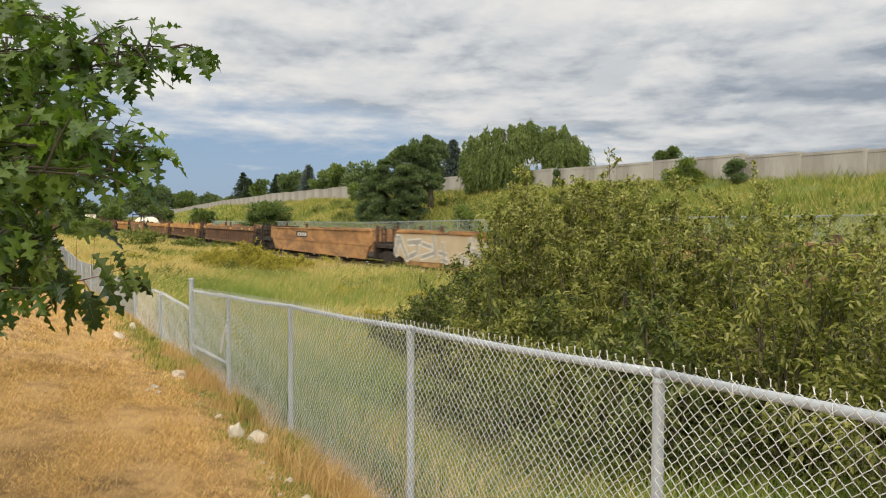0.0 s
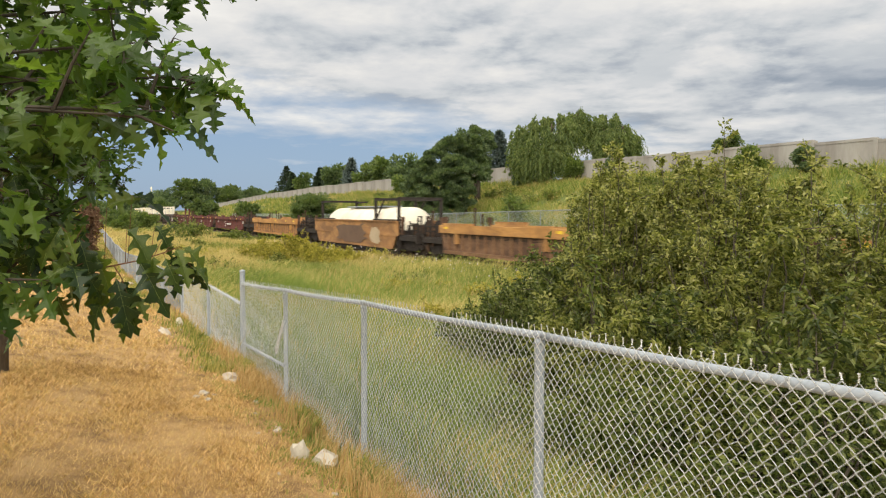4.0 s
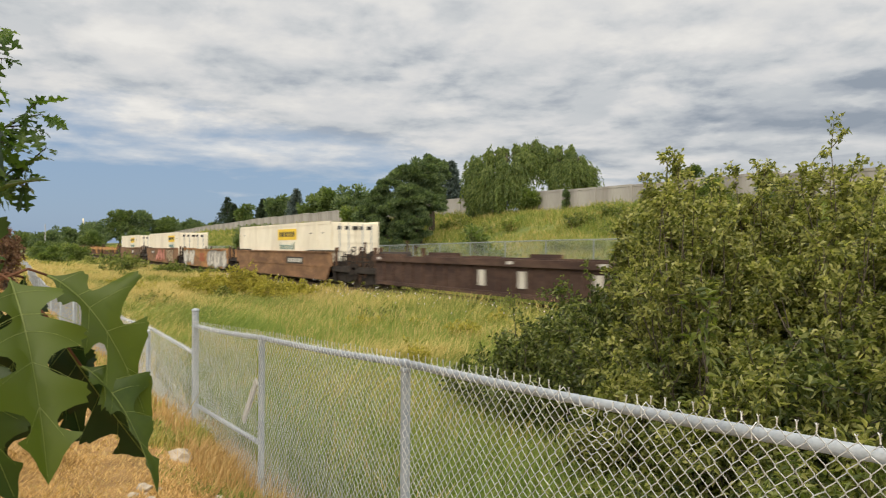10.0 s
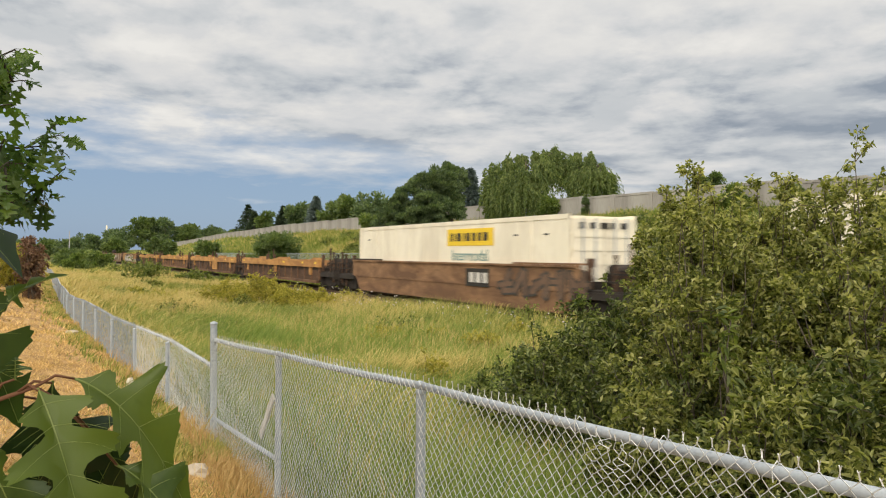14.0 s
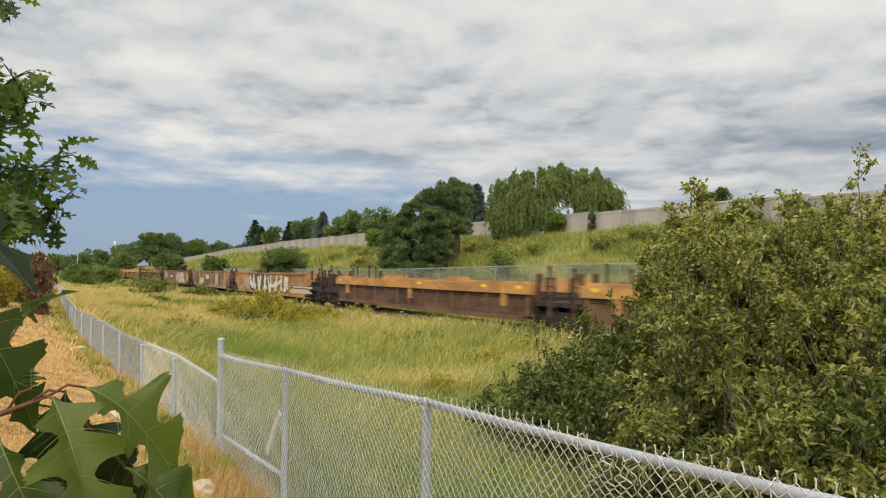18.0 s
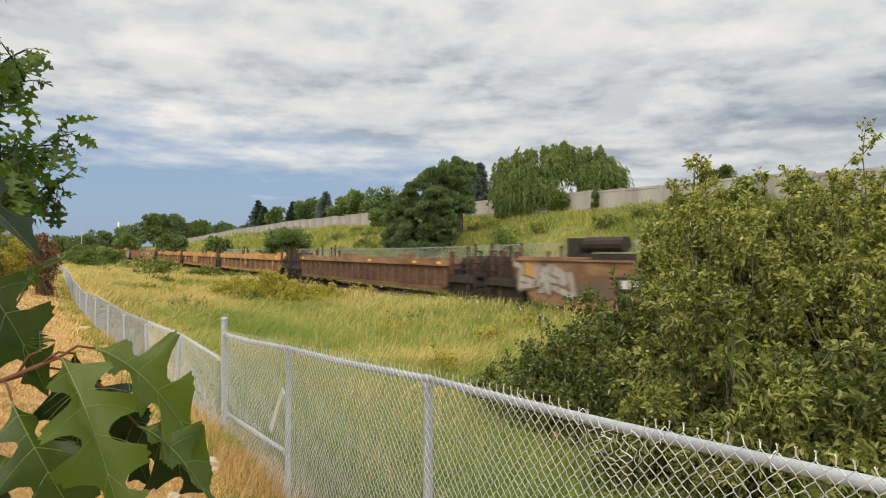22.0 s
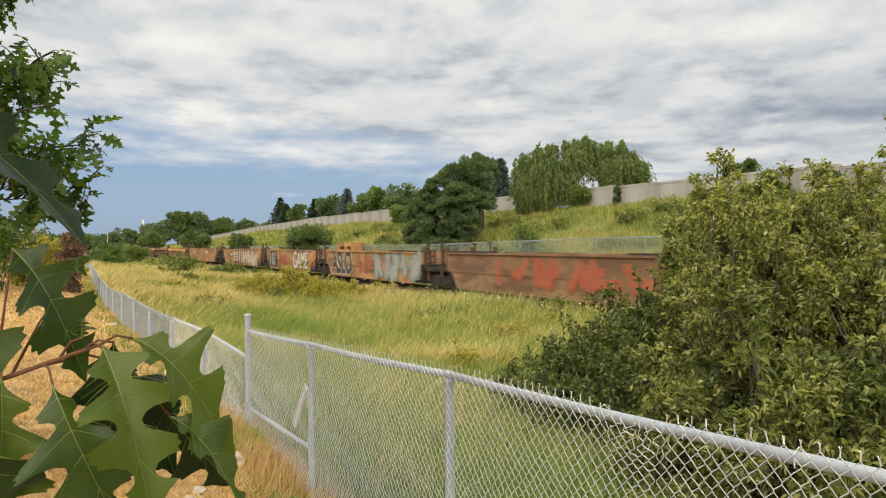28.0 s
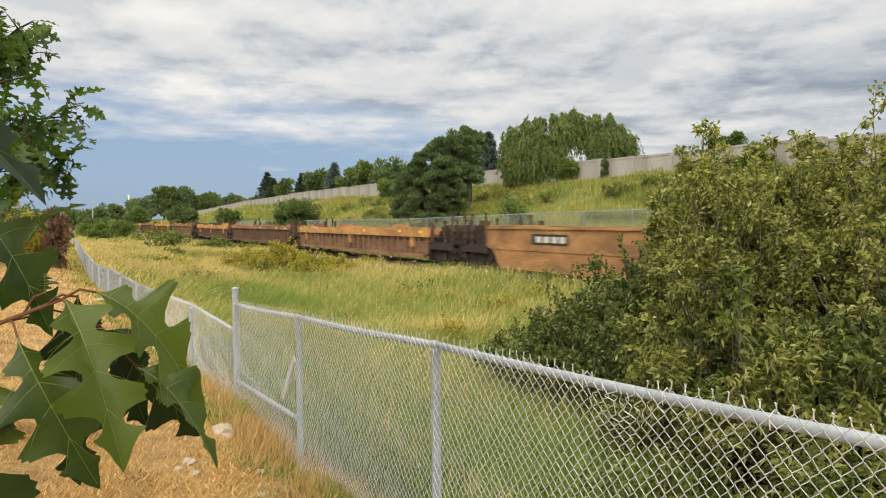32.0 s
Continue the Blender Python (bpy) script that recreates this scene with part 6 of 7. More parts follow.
# ---- oak over the lawn ----
def oak_outline():
    """Half of a red oak leaf, from the stalk to the tip: (along, out)."""
    half = [(0.0, 0.008), (0.08, 0.05), (0.15, 0.17), (0.17, 0.22), (0.23, 0.15), (0.27, 0.075), (0.34, 0.065), (0.41, 0.25), (0.44, 0.37), (0.48, 0.27), (0.53, 0.33),
            (0.54, 0.20), (0.57, 0.085), (0.63, 0.075), (0.70, 0.24), (0.77, 0.28), (0.79, 0.15), (0.81, 0.06), (0.87, 0.13), (0.92, 0.05)]
    return np.array(half)


OAK_HALF = oak_outline()


def oak_leaf_verts(base, way, normal, size, curl, rng):
    """Vertices of one leaf: a midrib row and both halves; size is its length."""
    way = way / (np.linalg.norm(way) + 1e-9)
    normal = normal - way * (normal @ way)
    normal /= np.linalg.norm(normal) + 1e-9
    side = np.cross(way, normal)
    al, out = OAK_HALF[:, 0], OAK_HALF[:, 1] * rng.uniform(0.85, 1.15)
    rib = np.concatenate([al, [1.0]])
    bend = lambda u: -curl * u * u
    mid = base + size * (rib[:, None] * way + bend(rib)[:, None] * normal)
    wave = 0.05 * np.sin(al * 17 + rng.uniform(0, 6))
    left = base + size * (al[:, None] * way + out[:, None] * side + (bend(al) + 0.16 * out + wave * out * 3)[:, None] * normal)
    right = base + size * (al[:, None] * way - out[:, None] * side + (bend(al) + 0.16 * out - wave * out * 3)[:, None] * normal)
    return np.concatenate([mid, left, right])


def oak_faces():
    n = len(OAK_HALF)
    m, l, r = np.arange(n + 1), np.arange(n) + n + 1, np.arange(n) + 2 * n + 1
    quads = [(m[i], m[i + 1], l[i + 1], l[i]) for i in range(n - 1)] + [(m[i + 1], m[i], r[i], r[i + 1]) for i in range(n - 1)]
    tris = [(m[n - 1], m[n], l[n - 1]), (m[n], m[n - 1], r[n - 1])]
    return np.array(quads), np.array(tris)


OAK_Q, OAK_T = oak_faces()


OAK_AT = (-3.0, 2.6)


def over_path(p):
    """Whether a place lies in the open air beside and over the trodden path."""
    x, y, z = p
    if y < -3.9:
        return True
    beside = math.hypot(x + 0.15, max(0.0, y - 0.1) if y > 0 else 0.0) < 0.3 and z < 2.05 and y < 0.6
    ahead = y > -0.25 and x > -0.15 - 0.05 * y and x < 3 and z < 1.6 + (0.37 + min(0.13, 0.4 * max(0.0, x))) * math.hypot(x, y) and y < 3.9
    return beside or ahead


def oak_spray(rng, line, leaves, size, shape, pts, foot, droop=0.7, start=0.25):
    """A twig along a line with leaves; the tip carries a rosette."""
    line = np.asarray(line, float)
    shape.tube(line, np.linspace(0.009, 0.003, len(line)), 5)
    t = np.linspace(0, 1, len(line))
    for k in range(leaves):
        u = start + (1 - start) * (k + rng.random()) / leaves
        if k >= leaves - 3:
            u = 1.0
        at = np.array([np.interp(u, t, line[:, i]) for i in range(3)])
        along = line[-1] - line[0]
        along /= np.linalg.norm(along)
        way = along * rng.uniform(0.2, 0.9) + ball_dirs(rng, 1)[0] * 0.9 + (0, 0, -droop)
        end = at + way / np.linalg.norm(way) * size * 1.3 + foot
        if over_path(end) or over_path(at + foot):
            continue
        stalk = at + way / np.linalg.norm(way) * 0.03
        shape.tube([at, stalk], [0.002, 0.0015], 4)
        normal = np.array([0, 0, 1.0]) + rng.normal(0, 0.5, 3)
        pts.append(oak_leaf_verts(stalk, way, normal, size * rng.uniform(0.7, 1.2), rng.uniform(0.05, 0.45), rng))


def leaves_mesh(name, pts, mat):
    n = len(pts)
    k = len(pts[0])
    base = np.arange(n)[:, None, None] * k
    return mesh_of(name, np.concatenate(pts), [(base + OAK_Q[None]).reshape(-1, 4), (base + OAK_T[None]).reshape(-1, 3)], (mat,), smooth=False)




def oak_crown(label, at_plan, trunk_r, tall, boughs, seed, size=0.165, twigs=9, each=8):
    """An oak of a trunk and boughs, each given by the place of its tip, with lobed leaves on side twigs."""
    rng = np.random.default_rng(seed)
    base = float(height(*at_plan))
    oak = thing("oak_tree", label, "tree", group="oaks on the lawn", at=(*at_plan, base))
    shift = np.array([*at_plan, base])
    hang("trunk", Shape().tube([(0, 0, -0.2), (0.03, 0, tall * 0.22), (0, 0.05, tall * 0.47), (0.05, 0, tall)], [trunk_r * 1.2, trunk_r, trunk_r * 0.8, 0.03], 10).mesh("trunk", BARK, smooth=True), oak)
    wood, pts = Shape(), []
    for tip in boughs:
        tip = np.array(tip)
        root = np.array([at_plan[0] + 0.05, at_plan[1], min(tall * 0.95, max(1.6, tip[2] - (0.1 if tip[1] < 0.4 else 0.5)))])
        t = np.linspace(0, 1, 6)[:, None]
        line = root + (tip - root) * t
        line[1:-1] += rng.normal(0, 0.05, (4, 3))
        line[:, 2] += 0.18 * np.sin(t[:, 0] * np.pi)
        line = line - shift
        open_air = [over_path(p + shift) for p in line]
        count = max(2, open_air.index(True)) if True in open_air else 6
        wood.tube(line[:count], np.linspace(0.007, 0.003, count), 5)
        for k in range(twigs):
            u = 0.45 + 0.55 * (k + 0.5) / twigs
            at = np.array([np.interp(u, t[:, 0], line[:, i]) for i in range(3)])
            out = (line[-1] - line[0]) / np.linalg.norm(line[-1] - line[0])
            way = out * 0.7 + ball_dirs(rng, 1)[0] * 0.8
            way /= np.linalg.norm(way)
            ln = rng.uniform(0.14, 0.34)
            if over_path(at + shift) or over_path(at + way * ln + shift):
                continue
            oak_spray(rng, [at, at + way * ln * 0.5 + (0, 0, 0.02), at + way * ln], each, size, wood, pts, shift)
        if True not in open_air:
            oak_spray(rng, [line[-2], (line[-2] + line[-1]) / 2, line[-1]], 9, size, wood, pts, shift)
    hang("branch_work", wood.mesh("branch_work", BOUGH), oak, kind="stuff")
    hang("leaves", leaves_mesh("leaves", pts, OAKL), oak, kind="stuff")
    return oak, shift


def build_oak():
    # places of the tips of the boughs over the lawn
    boughs = [(0.02, 1.42, 2.74), (-0.32, 2.04, 2.04), (-0.39, 1.63, 1.59), (-0.28, 1.1, 2.9), (-0.3, 1.5, 1.6), (-0.3, 2.2, 2.4), (-0.67, 2.45, 1.22), (-0.5, 1.6, 2.1),
              (-0.45, 1.9, 2.6), (0.42, 0.95, 2.78), (0.26, 1.0, 2.72), (0.08, 1.0, 2.62), (-0.06, 0.8, 2.3), (0.1, 0.8, 2.18), (0.17, 0.72, 2.12), (0.06, 1.3, 2.3), (-0.1, 1.1, 2.5),
              (0.12, 2.04, 2.22), (-0.11, 2.15, 2.33), (-0.11, 2.21, 1.96), (-0.39, 2.07, 2.11), (-0.39, 2.21, 1.59), (-0.57, 1.97, 1.84),
              (-0.58, 2.07, 1.31), (-0.24, 0.85, 1.98), (-0.05, 0.95, 2.08), (-0.55, 1.2, 2.3), (-0.6, 1.5, 2.7), (-0.7, 1.6, 1.75),
              (0.0, 0.5, 2.0), (-0.12, 0.52, 1.98),
              (-0.6, 0.8, 1.32), (-0.72, 0.8, 1.5), (-0.58, 0.9, 1.62), (-0.8, 0.9, 1.3), (-0.66, 0.85, 1.42)]
    for k in range(16):
        a = 1.9 + k * 0.27 + (k % 3) * 0.1
        out = 0.75 + 0.25 * (k % 4)
        boughs.append((OAK_AT[0] + math.cos(a) * out * 1.3, OAK_AT[1] + math.sin(a) * out * 1.3, 2.6 + (k * 0.83) % 2.9))
    for k in range(8):
        boughs.append((OAK_AT[0] + math.cos(k * 0.8) * 0.5, OAK_AT[1] + math.sin(k * 0.8) * 0.5, 4.6 + 0.17 * k))
    oak, shift = oak_crown("red oak with deeply lobed green leaves hanging over the lawn", OAK_AT, 0.13, 5.5, boughs, 12)
    # the second oak, farther along the lawn
    far = [(-0.06, 4.9, 2.1), (-0.06, 5.1, 2.62), (-0.2, 4.8, 3.15), (-0.15, 5.2, 1.85), (-0.3, 4.9, 3.4), (-0.35, 4.7, 2.3), (0.08, 5.2, 2.25), (0.06, 5.4, 1.92), (-0.25, 5.3, 2.7)]
    for k in range(16):
        far.append((-1.05 + math.cos(k * 0.9) * (0.5 + 0.1 * (k % 4)), 6.2 + math.sin(k * 0.9) * (0.5 + 0.1 * (k % 4)), 1.7 + 0.17 * k))
    oak_crown("young red oak with lobed leaves on the dry lawn", (-1.05, 6.2), 0.07, 4.7, far, 13, 0.15, 8, 7)
    # the low spray that hangs close to the path
    wood = Shape()
    turn = np.array([(0.88, -0.475, 0), (0, 0, 1), (-0.475, -0.88, 0)])  # the spray's own axes: aside, up, towards the path
    stem = np.array([(-0.95, 0.25, -0.35), (-0.5, -0.02, -0.1), (-0.3, -0.085, -0.03), (-0.12, -0.045, 0), (0.0, 0.0, 0.0)])
    wood.tube(stem @ turn, [0.006, 0.004, 0.0034, 0.0027, 0.0018], 6)
    rng = np.random.default_rng(5)
    leaves = []
    for root, way, normal, long, curl in NEAR_LEAVES:
        root = np.array(root)
        at = np.array([np.interp(root[0] - 0.02, stem[:, 0], stem[:, i]) for i in range(3)])
        wood.tube(np.array([at, (at + root) / 2 + (0, 0.006, 0), root]) @ turn, [0.0015, 0.0012, 0.001], 5)
        leaves.append(big_leaf(root @ turn, np.array(way) @ turn, np.array(normal) @ turn, long, curl, rng))
    # side twigs farther back on the bough, each with a few hanging leaves
    for k in range(16):
        u = -0.25 - 0.04 * k
        at = np.array([np.interp(u, stem[:, 0], stem[:, i]) for i in range(3)])
        way = np.array([rng.uniform(-0.25, 0.5), (-0.75, 0.7, -0.2, 0.35)[k % 4] + rng.uniform(-0.25, 0.25), rng.uniform(-0.6, 0.6)])
        end = at + way / np.linalg.norm(way) * rng.uniform(0.12, 0.3)
        end[0] = min(end[0], -0.19)
        wood.tube(np.array([at, (at + end) / 2 + (0, 0.015, 0), end]) @ turn, [0.0026, 0.0022, 0.0014], 5)
        for j in range(4):
            root = at + (end - at) * (0.45, 0.75, 1.0, 1.0)[j] + rng.normal(0, 0.008, 3)
            root[0] = min(root[0], -0.18)
            drop = np.array([rng.uniform(-0.55, 0.75), -rng.uniform(0.15, 0.95), rng.uniform(-0.35, 0.45)])
            face = np.array([rng.uniform(-0.3, 0.5), rng.uniform(0.3, 0.9), rng.uniform(0.2, 0.9)])
            leaves.append(big_leaf(root @ turn, drop @ turn, face @ turn, rng.uniform(0.10, 0.155), rng.uniform(0.2, 0.5), rng))
    spray = hang("low_spray", wood.mesh("low_spray", TWIG, smooth=True), oak, "red-brown twig with large lobed leaves", at=Matrix.Translation(np.array(SPRAY_AT) - shift))
    for v, f, ribs in leaves:
        hang("leaf", mesh_of("leaf", v, f, (OAKBIG,), smooth=True), spray)
        vein = Shape()
        for line, r in ribs:
            vein.tube(line, np.linspace(r, r * 0.25, len(line)), 4)
        hang("leaf_vein", vein.mesh("leaf_vein", VEIN), spray)
    return spray, shift


BIG_HALF = np.array([(0, .006), (.05, .03), (.085, .07), (.11, .125), (.13, .18), (.145, .205), (.165, .185), (.18, .20), (.20, .175), (.225, .12), (.255, .085), (.285, .085), (.31, .13), (.335, .22), (.352, .32), (.362, .365),
                     (.378, .345), (.39, .38), (.41, .34), (.43, .355), (.445, .31), (.46, .22), (.485, .14), (.52, .095), (.555, .10), (.585, .15), (.61, .235), (.625, .305), (.645, .285), (.66, .305), (.68, .26), (.70, .265),
                     (.72, .18), (.745, .10), (.775, .07), (.805, .075), (.83, .12), (.845, .18), (.865, .16), (.885, .12), (.92, .08), (.95, .06), (.975, .03), (1.0, .001)])


def big_leaf(base, way, normal, long, curl, rng):
    """A large oak leaf with bristle-tipped lobes, cupped along the midrib: vertices, faces and the lines of its ribs."""
    way = way / np.linalg.norm(way)
    normal = normal - way * (normal @ way)
    normal = normal / np.linalg.norm(normal)
    side = np.cross(way, normal)
    al, n = BIG_HALF[:, 0], len(BIG_HALF)
    cup, roll, phase = rng.uniform(0.3, 0.9), rng.uniform(-0.7, 0.7), rng.uniform(0, 6)
    sink = rng.uniform(0.2, 0.45)
    uneven = {k: 1 + 0.2 * np.sin(al * 9 + rng.uniform(0, 6)) for k in (-1, 1)}

    def at(u, w):
        lift = -1.5 * curl * u * u + cup * np.abs(w) + roll * w * u + 0.16 * np.sin(u * 8 + phase) * w - 0.8 * w * w + 0.10 * np.sin(u * 19 + phase) * w * w * 4
        fore = u + 0.22 * np.abs(w) * (1.15 - u)
        sag = sink * u * u + 0.5 * w * w
        return base + long * (fore[:, None] * way + w[:, None] * side + lift[:, None] * normal - sag[:, None] * np.array((0, 0, 1.0)))

    rows = [at(al, BIG_HALF[:, 1] * k * uneven[1 if k > 0 else -1]) for k in (-1, -0.75, -0.5, -0.25, 0, 0.25, 0.5, 0.75, 1)]
    v = np.concatenate(rows)
    f = [(r * n + i, r * n + i + 1, (r + 1) * n + i + 1, (r + 1) * n + i) for r in range(8) for i in range(n - 1)]
    ribs = [(at(np.linspace(-0.02, 0.97, 12), np.zeros(12)), 0.0011)]
    for u0, u1, w1 in ((0.10, 0.14, 0.15), (0.24, 0.37, 0.34), (0.34, 0.44, 0.30), (0.50, 0.64, 0.25), (0.70, 0.85, 0.11)):
        for sign in (-1, 1):
            t = np.linspace(0, 1, 5)
            ribs.append((at(u0 + (u1 - u0) * t, sign * w1 * t), 0.00035))
    return v, [np.array(f), np.zeros((0, 3), int)], ribs


SPRAY_AT = (0.009, 0.69, 1.493)
NEAR_LEAVES = [  # root, way, upper side (in the spray's axes), length, curl
    ((0.006, -0.002, 0.005), (0.60, -0.74, 0.38), (0.35, 0.62, 0.62), 0.126, 0.22),
    ((0.022, 0.004, -0.020), (0.90, -0.33, -0.15), (-0.30, 0.75, 0.55), 0.114, 0.38),
    ((-0.030, -0.035, 0.02), (0.45, -0.80, 0.20), (-0.35, 0.55, 0.75), 0.108, 0.3),
    ((0.004, 0.0, -0.02), (-0.05, -0.95, -0.1), (0.45, 0.1, 0.85), 0.092, 0.25),
    ((0.055, -0.07, -0.03), (0.80, -0.35, 0.0), (0.2, 0.85, 0.35), 0.092, 0.25),
    ((-0.075, 0.085, 0.01), (0.75, -0.55, 0.1), (0.3, 0.62, 0.6), 0.096, 0.4),
    ((-0.016, 0.006, 0.0), (0.05, 0.6, 0.1), (0.5, 0.1, 0.8), 0.028, 0.1),
    ((-0.02, -0.02, -0.05), (0.85, -0.62, -0.1), (0.1, 0.7, 0.55), 0.104, 0.35),
    ((-0.035, -0.03, -0.06), (0.25, -0.92, 0.1), (0.55, 0.2, 0.75), 0.120, 0.3),
    ((-0.06, 0.05, -0.05), (0.35, 0.75, 0.0), (-0.5, 0.3, 0.75), 0.072, 0.3),
    ((0.02, -0.05, -0.06), (0.55, -0.8, -0.15), (-0.4, 0.5, 0.7), 0.112, 0.4),
    ((-0.07, -0.03, 0.03), (0.15, -0.95, 0.15), (0.6, 0.25, 0.7), 0.112, 0.3),
    ((-0.12, -0.05, 0.04), (0.55, -0.78, 0.15), (-0.3, 0.5, 0.8), 0.17, 0.3),
    ((-0.18, 0.07, 0.02), (0.75, -0.45, 0.15), (0.1, 0.8, 0.5), 0.15, 0.35),
    ((-0.17, 0.2, 0.0), (0.75, 0.0, 0.1), (0.1, 0.8, 0.5), 0.14, 0.4),
    ((-0.27, -0.06, 0.02), (-0.7, -0.1, 0.3), (0.1, 0.5, 0.85), 0.15, 0.3),
    ((-0.27, 0.15, 0.0), (0.6, 0.45, 0.1), (0.1, 0.6, 0.8), 0.15, 0.3),
    ((-0.22, -0.12, 0.02), (0.35, -0.9, 0.1), (0.3, 0.3, 0.85), 0.18, 0.25),
]


SPRAY, OAK_SHIFT = build_oak()


# ---- grasses ----
def blades(x, y, tall, width, rng, lean=0.35, z=None):
    """Grass blades as bent strips of one quad and one triangle."""
    n = len(x)
    z = height(x, y) if z is None else z
    a = rng.uniform(0, 2 * np.pi, n)
    side = np.stack([np.cos(a), np.sin(a), np.zeros(n)], 1) * (width / 2)[:, None]
    b = rng.normal(0.5, 0.9, n)  # the wind lays them one way
    out = np.stack([np.cos(b), np.sin(b), np.zeros(n)], 1) * (tall * lean * rng.uniform(0.3, 1.4, n))[:, None]
    root = np.stack([x, y, z - 0.02], 1)
    mid = root + out * 0.3 + np.stack([np.zeros(n), np.zeros(n), tall * 0.55], 1)
    tip = root + out + np.stack([np.zeros(n), np.zeros(n), tall * (1 - 0.3 * lean)], 1)
    v = np.stack([root - side, root + side, mid + side * 0.8, mid - side * 0.8, tip], 1).reshape(-1, 3)
    i = np.arange(n)[:, None] * 5
    return v, [i + np.array([[0, 1, 2, 3]]), i + np.array([[3, 2, 4]])]


def spikes(x, y, tall, width, rng, lean=0.5):
    """Short blades of one triangle each."""
    n = len(x)
    z = height(x, y)
    a, b = rng.uniform(0, 2 * np.pi, n), rng.uniform(0, 2 * np.pi, n)
    side = np.stack([np.cos(a), np.sin(a), np.zeros(n)], 1) * (width / 2)[:, None]
    root = np.stack([x, y, z - 0.012], 1)
    tip = root + np.stack([np.cos(b) * tall * lean, np.sin(b) * tall * lean, tall], 1)
    v = np.stack([root - side, root + side, tip], 1).reshape(-1, 3)
    return v, [np.zeros((0, 4), int), np.arange(n)[:, None] * 3 + np.array([[0, 1, 2]])]


def scatter(rng, n, x0, x1, y0, y1, power=2.0):
    """Places in a rectangle of the plan, denser near its near end."""
    y = y0 + (y1 - y0) * rng.random(n) ** power
    x = x0 + (x1 - x0) * rng.random(n)
    return x, y


def grass(name, label, parts, mat):
    vs, qs, ts, off = [], [], [], 0
    for v, (q, t) in parts:
        vs.append(v)
        qs.append(q + off)
        ts.append(t + off)
        off += len(v)
    solo(name, mesh_of(name, np.concatenate(vs), [np.concatenate(qs), np.concatenate(ts)], (mat,)), label, "grass", kind="stuff")


def build_grass():
    rng = np.random.default_rng(21)
    parts = []
    for n, y0, y1, tall, wide in ((330000, -2.2, 7, 0.036, 0.0075), (110000, 5, 20, 0.045, 0.014), (26000, 18, 60, 0.08, 0.04)):
        x, y = scatter(rng, n, -2.6 - y1 * 0.06, 1.6, y0, y1, power=1.2)
        k = rng.random(n) < 0.8 + 0.3 * np.sin(x * 5.1 + y * 1.3) * np.sin(y * 3.7 - x * 1.9) + 0.25 * np.sin(x * 1.7 - y * 0.8) * np.sin(y * 1.1 + x)
        x, y = x[k], y[k]
        parts.append(spikes(x, y, tall * rng.uniform(0.4, 1.4, len(x)), np.full(len(x), wide), rng, 1.1))
    grass("lawn_grass", "short dry straw-coloured grass of the lawn", parts, STRAW)
    parts = []
    for n, y0, y1 in ((14000, -3, 8), (5000, 8, 30)):
        x, y = scatter(rng, n, 0.95, 1.8, y0, y1, power=1.2)
        k = (np.sin(y * 2.3) * np.sin(x * 6 + y * 1.9) > 0.05) & (rng.random(n) < 0.3 + 0.8 * (x - 0.95))
        x, y = x[k], y[k]
        parts.append(blades(x, y, rng.uniform(0.03, 0.09, len(x)), np.full(len(x), 0.010), rng, 0.9))
    n = 9000
    y = 7.5 + 50 * rng.random(n) ** 1.6
    x = np.interp(y, [8.4, 14.2, 25, 33, 57, 73], [1.72, 1.46, 0.98, 1.0, 1.2, 0.95]) - np.abs(rng.normal(0, 0.3, n))
    k = np.sin(y * 1.3) * np.sin(x * 5 + y * 0.7) > -0.35
    x, y = x[k], y[k]
    parts.append(blades(x, y, rng.uniform(0.06, 0.2, len(x)), np.interp(y, [7, 57], [0.012, 0.05]), rng, 0.8))
    grass("lawn_weeds", "low green weeds at the edge of the lawn", parts, MEADOW)
    parts = []
    for n, y0, y1, tall in ((9500, -2.5, 9, 0.25), (2600, 8, 26, 0.24), (1000, 24, 90, 0.28)):
        x = 1.8 - 0.02 * np.clip(rng.uniform(y0, y1, n), 0, 40) + rng.normal(0, 0.16, n)
        y = rng.uniform(y0, y1, n)
        x = np.interp(y, [-3, 1, 8.4, 14.2, 25, 95], [1.93, 1.88, 1.78, 1.52, 1.04, 0.45]) + rng.normal(-0.06, 0.13, n)
        k = (np.sin(y * 1.45 + 0.9) + 0.5 * np.sin(y * 4.1) > 0.5) | (rng.random(n) < 0.12)
        x, y = x[k], y[k]
        parts.append(blades(x, y, tall * rng.uniform(0.35, 1.25, len(x)), np.full(len(x), 0.007 if y1 < 10 else 0.014), rng, 0.45))
    n = 17000
    y = rng.uniform(-2.5, 9, n)
    x = np.interp(y, [-3, 1, 8.4], [1.86, 1.82, 1.72]) - np.abs(rng.normal(0, 0.24, n))
    k = np.sin(y * 2.9 + x) * np.sin(x * 7 + y * 2.1) + rng.normal(0, 0.4, n) > -0.1
    grass("edge_weeds", "dull green weeds and dead stalks under the fence", [blades(x[k], y[k], rng.uniform(0.02, 0.09, k.sum()), np.full(k.sum(), 0.012), rng, 0.9)], GREENB)
    n = 1500
    y = np.concatenate([rng.normal(m, 0.22, n // 3) for m in (4.75, 3.0, 7.6)])
    x = np.interp(y, [1, 8.4], [1.80, 1.70]) + rng.normal(-0.02, 0.09, len(y))
    grass("fence_weeds", "tall green weeds at the foot of the fence", [blades(x, y, rng.uniform(0.1, 0.34, len(y)), np.full(len(y), 0.012), rng, 0.6)], MEADOW)
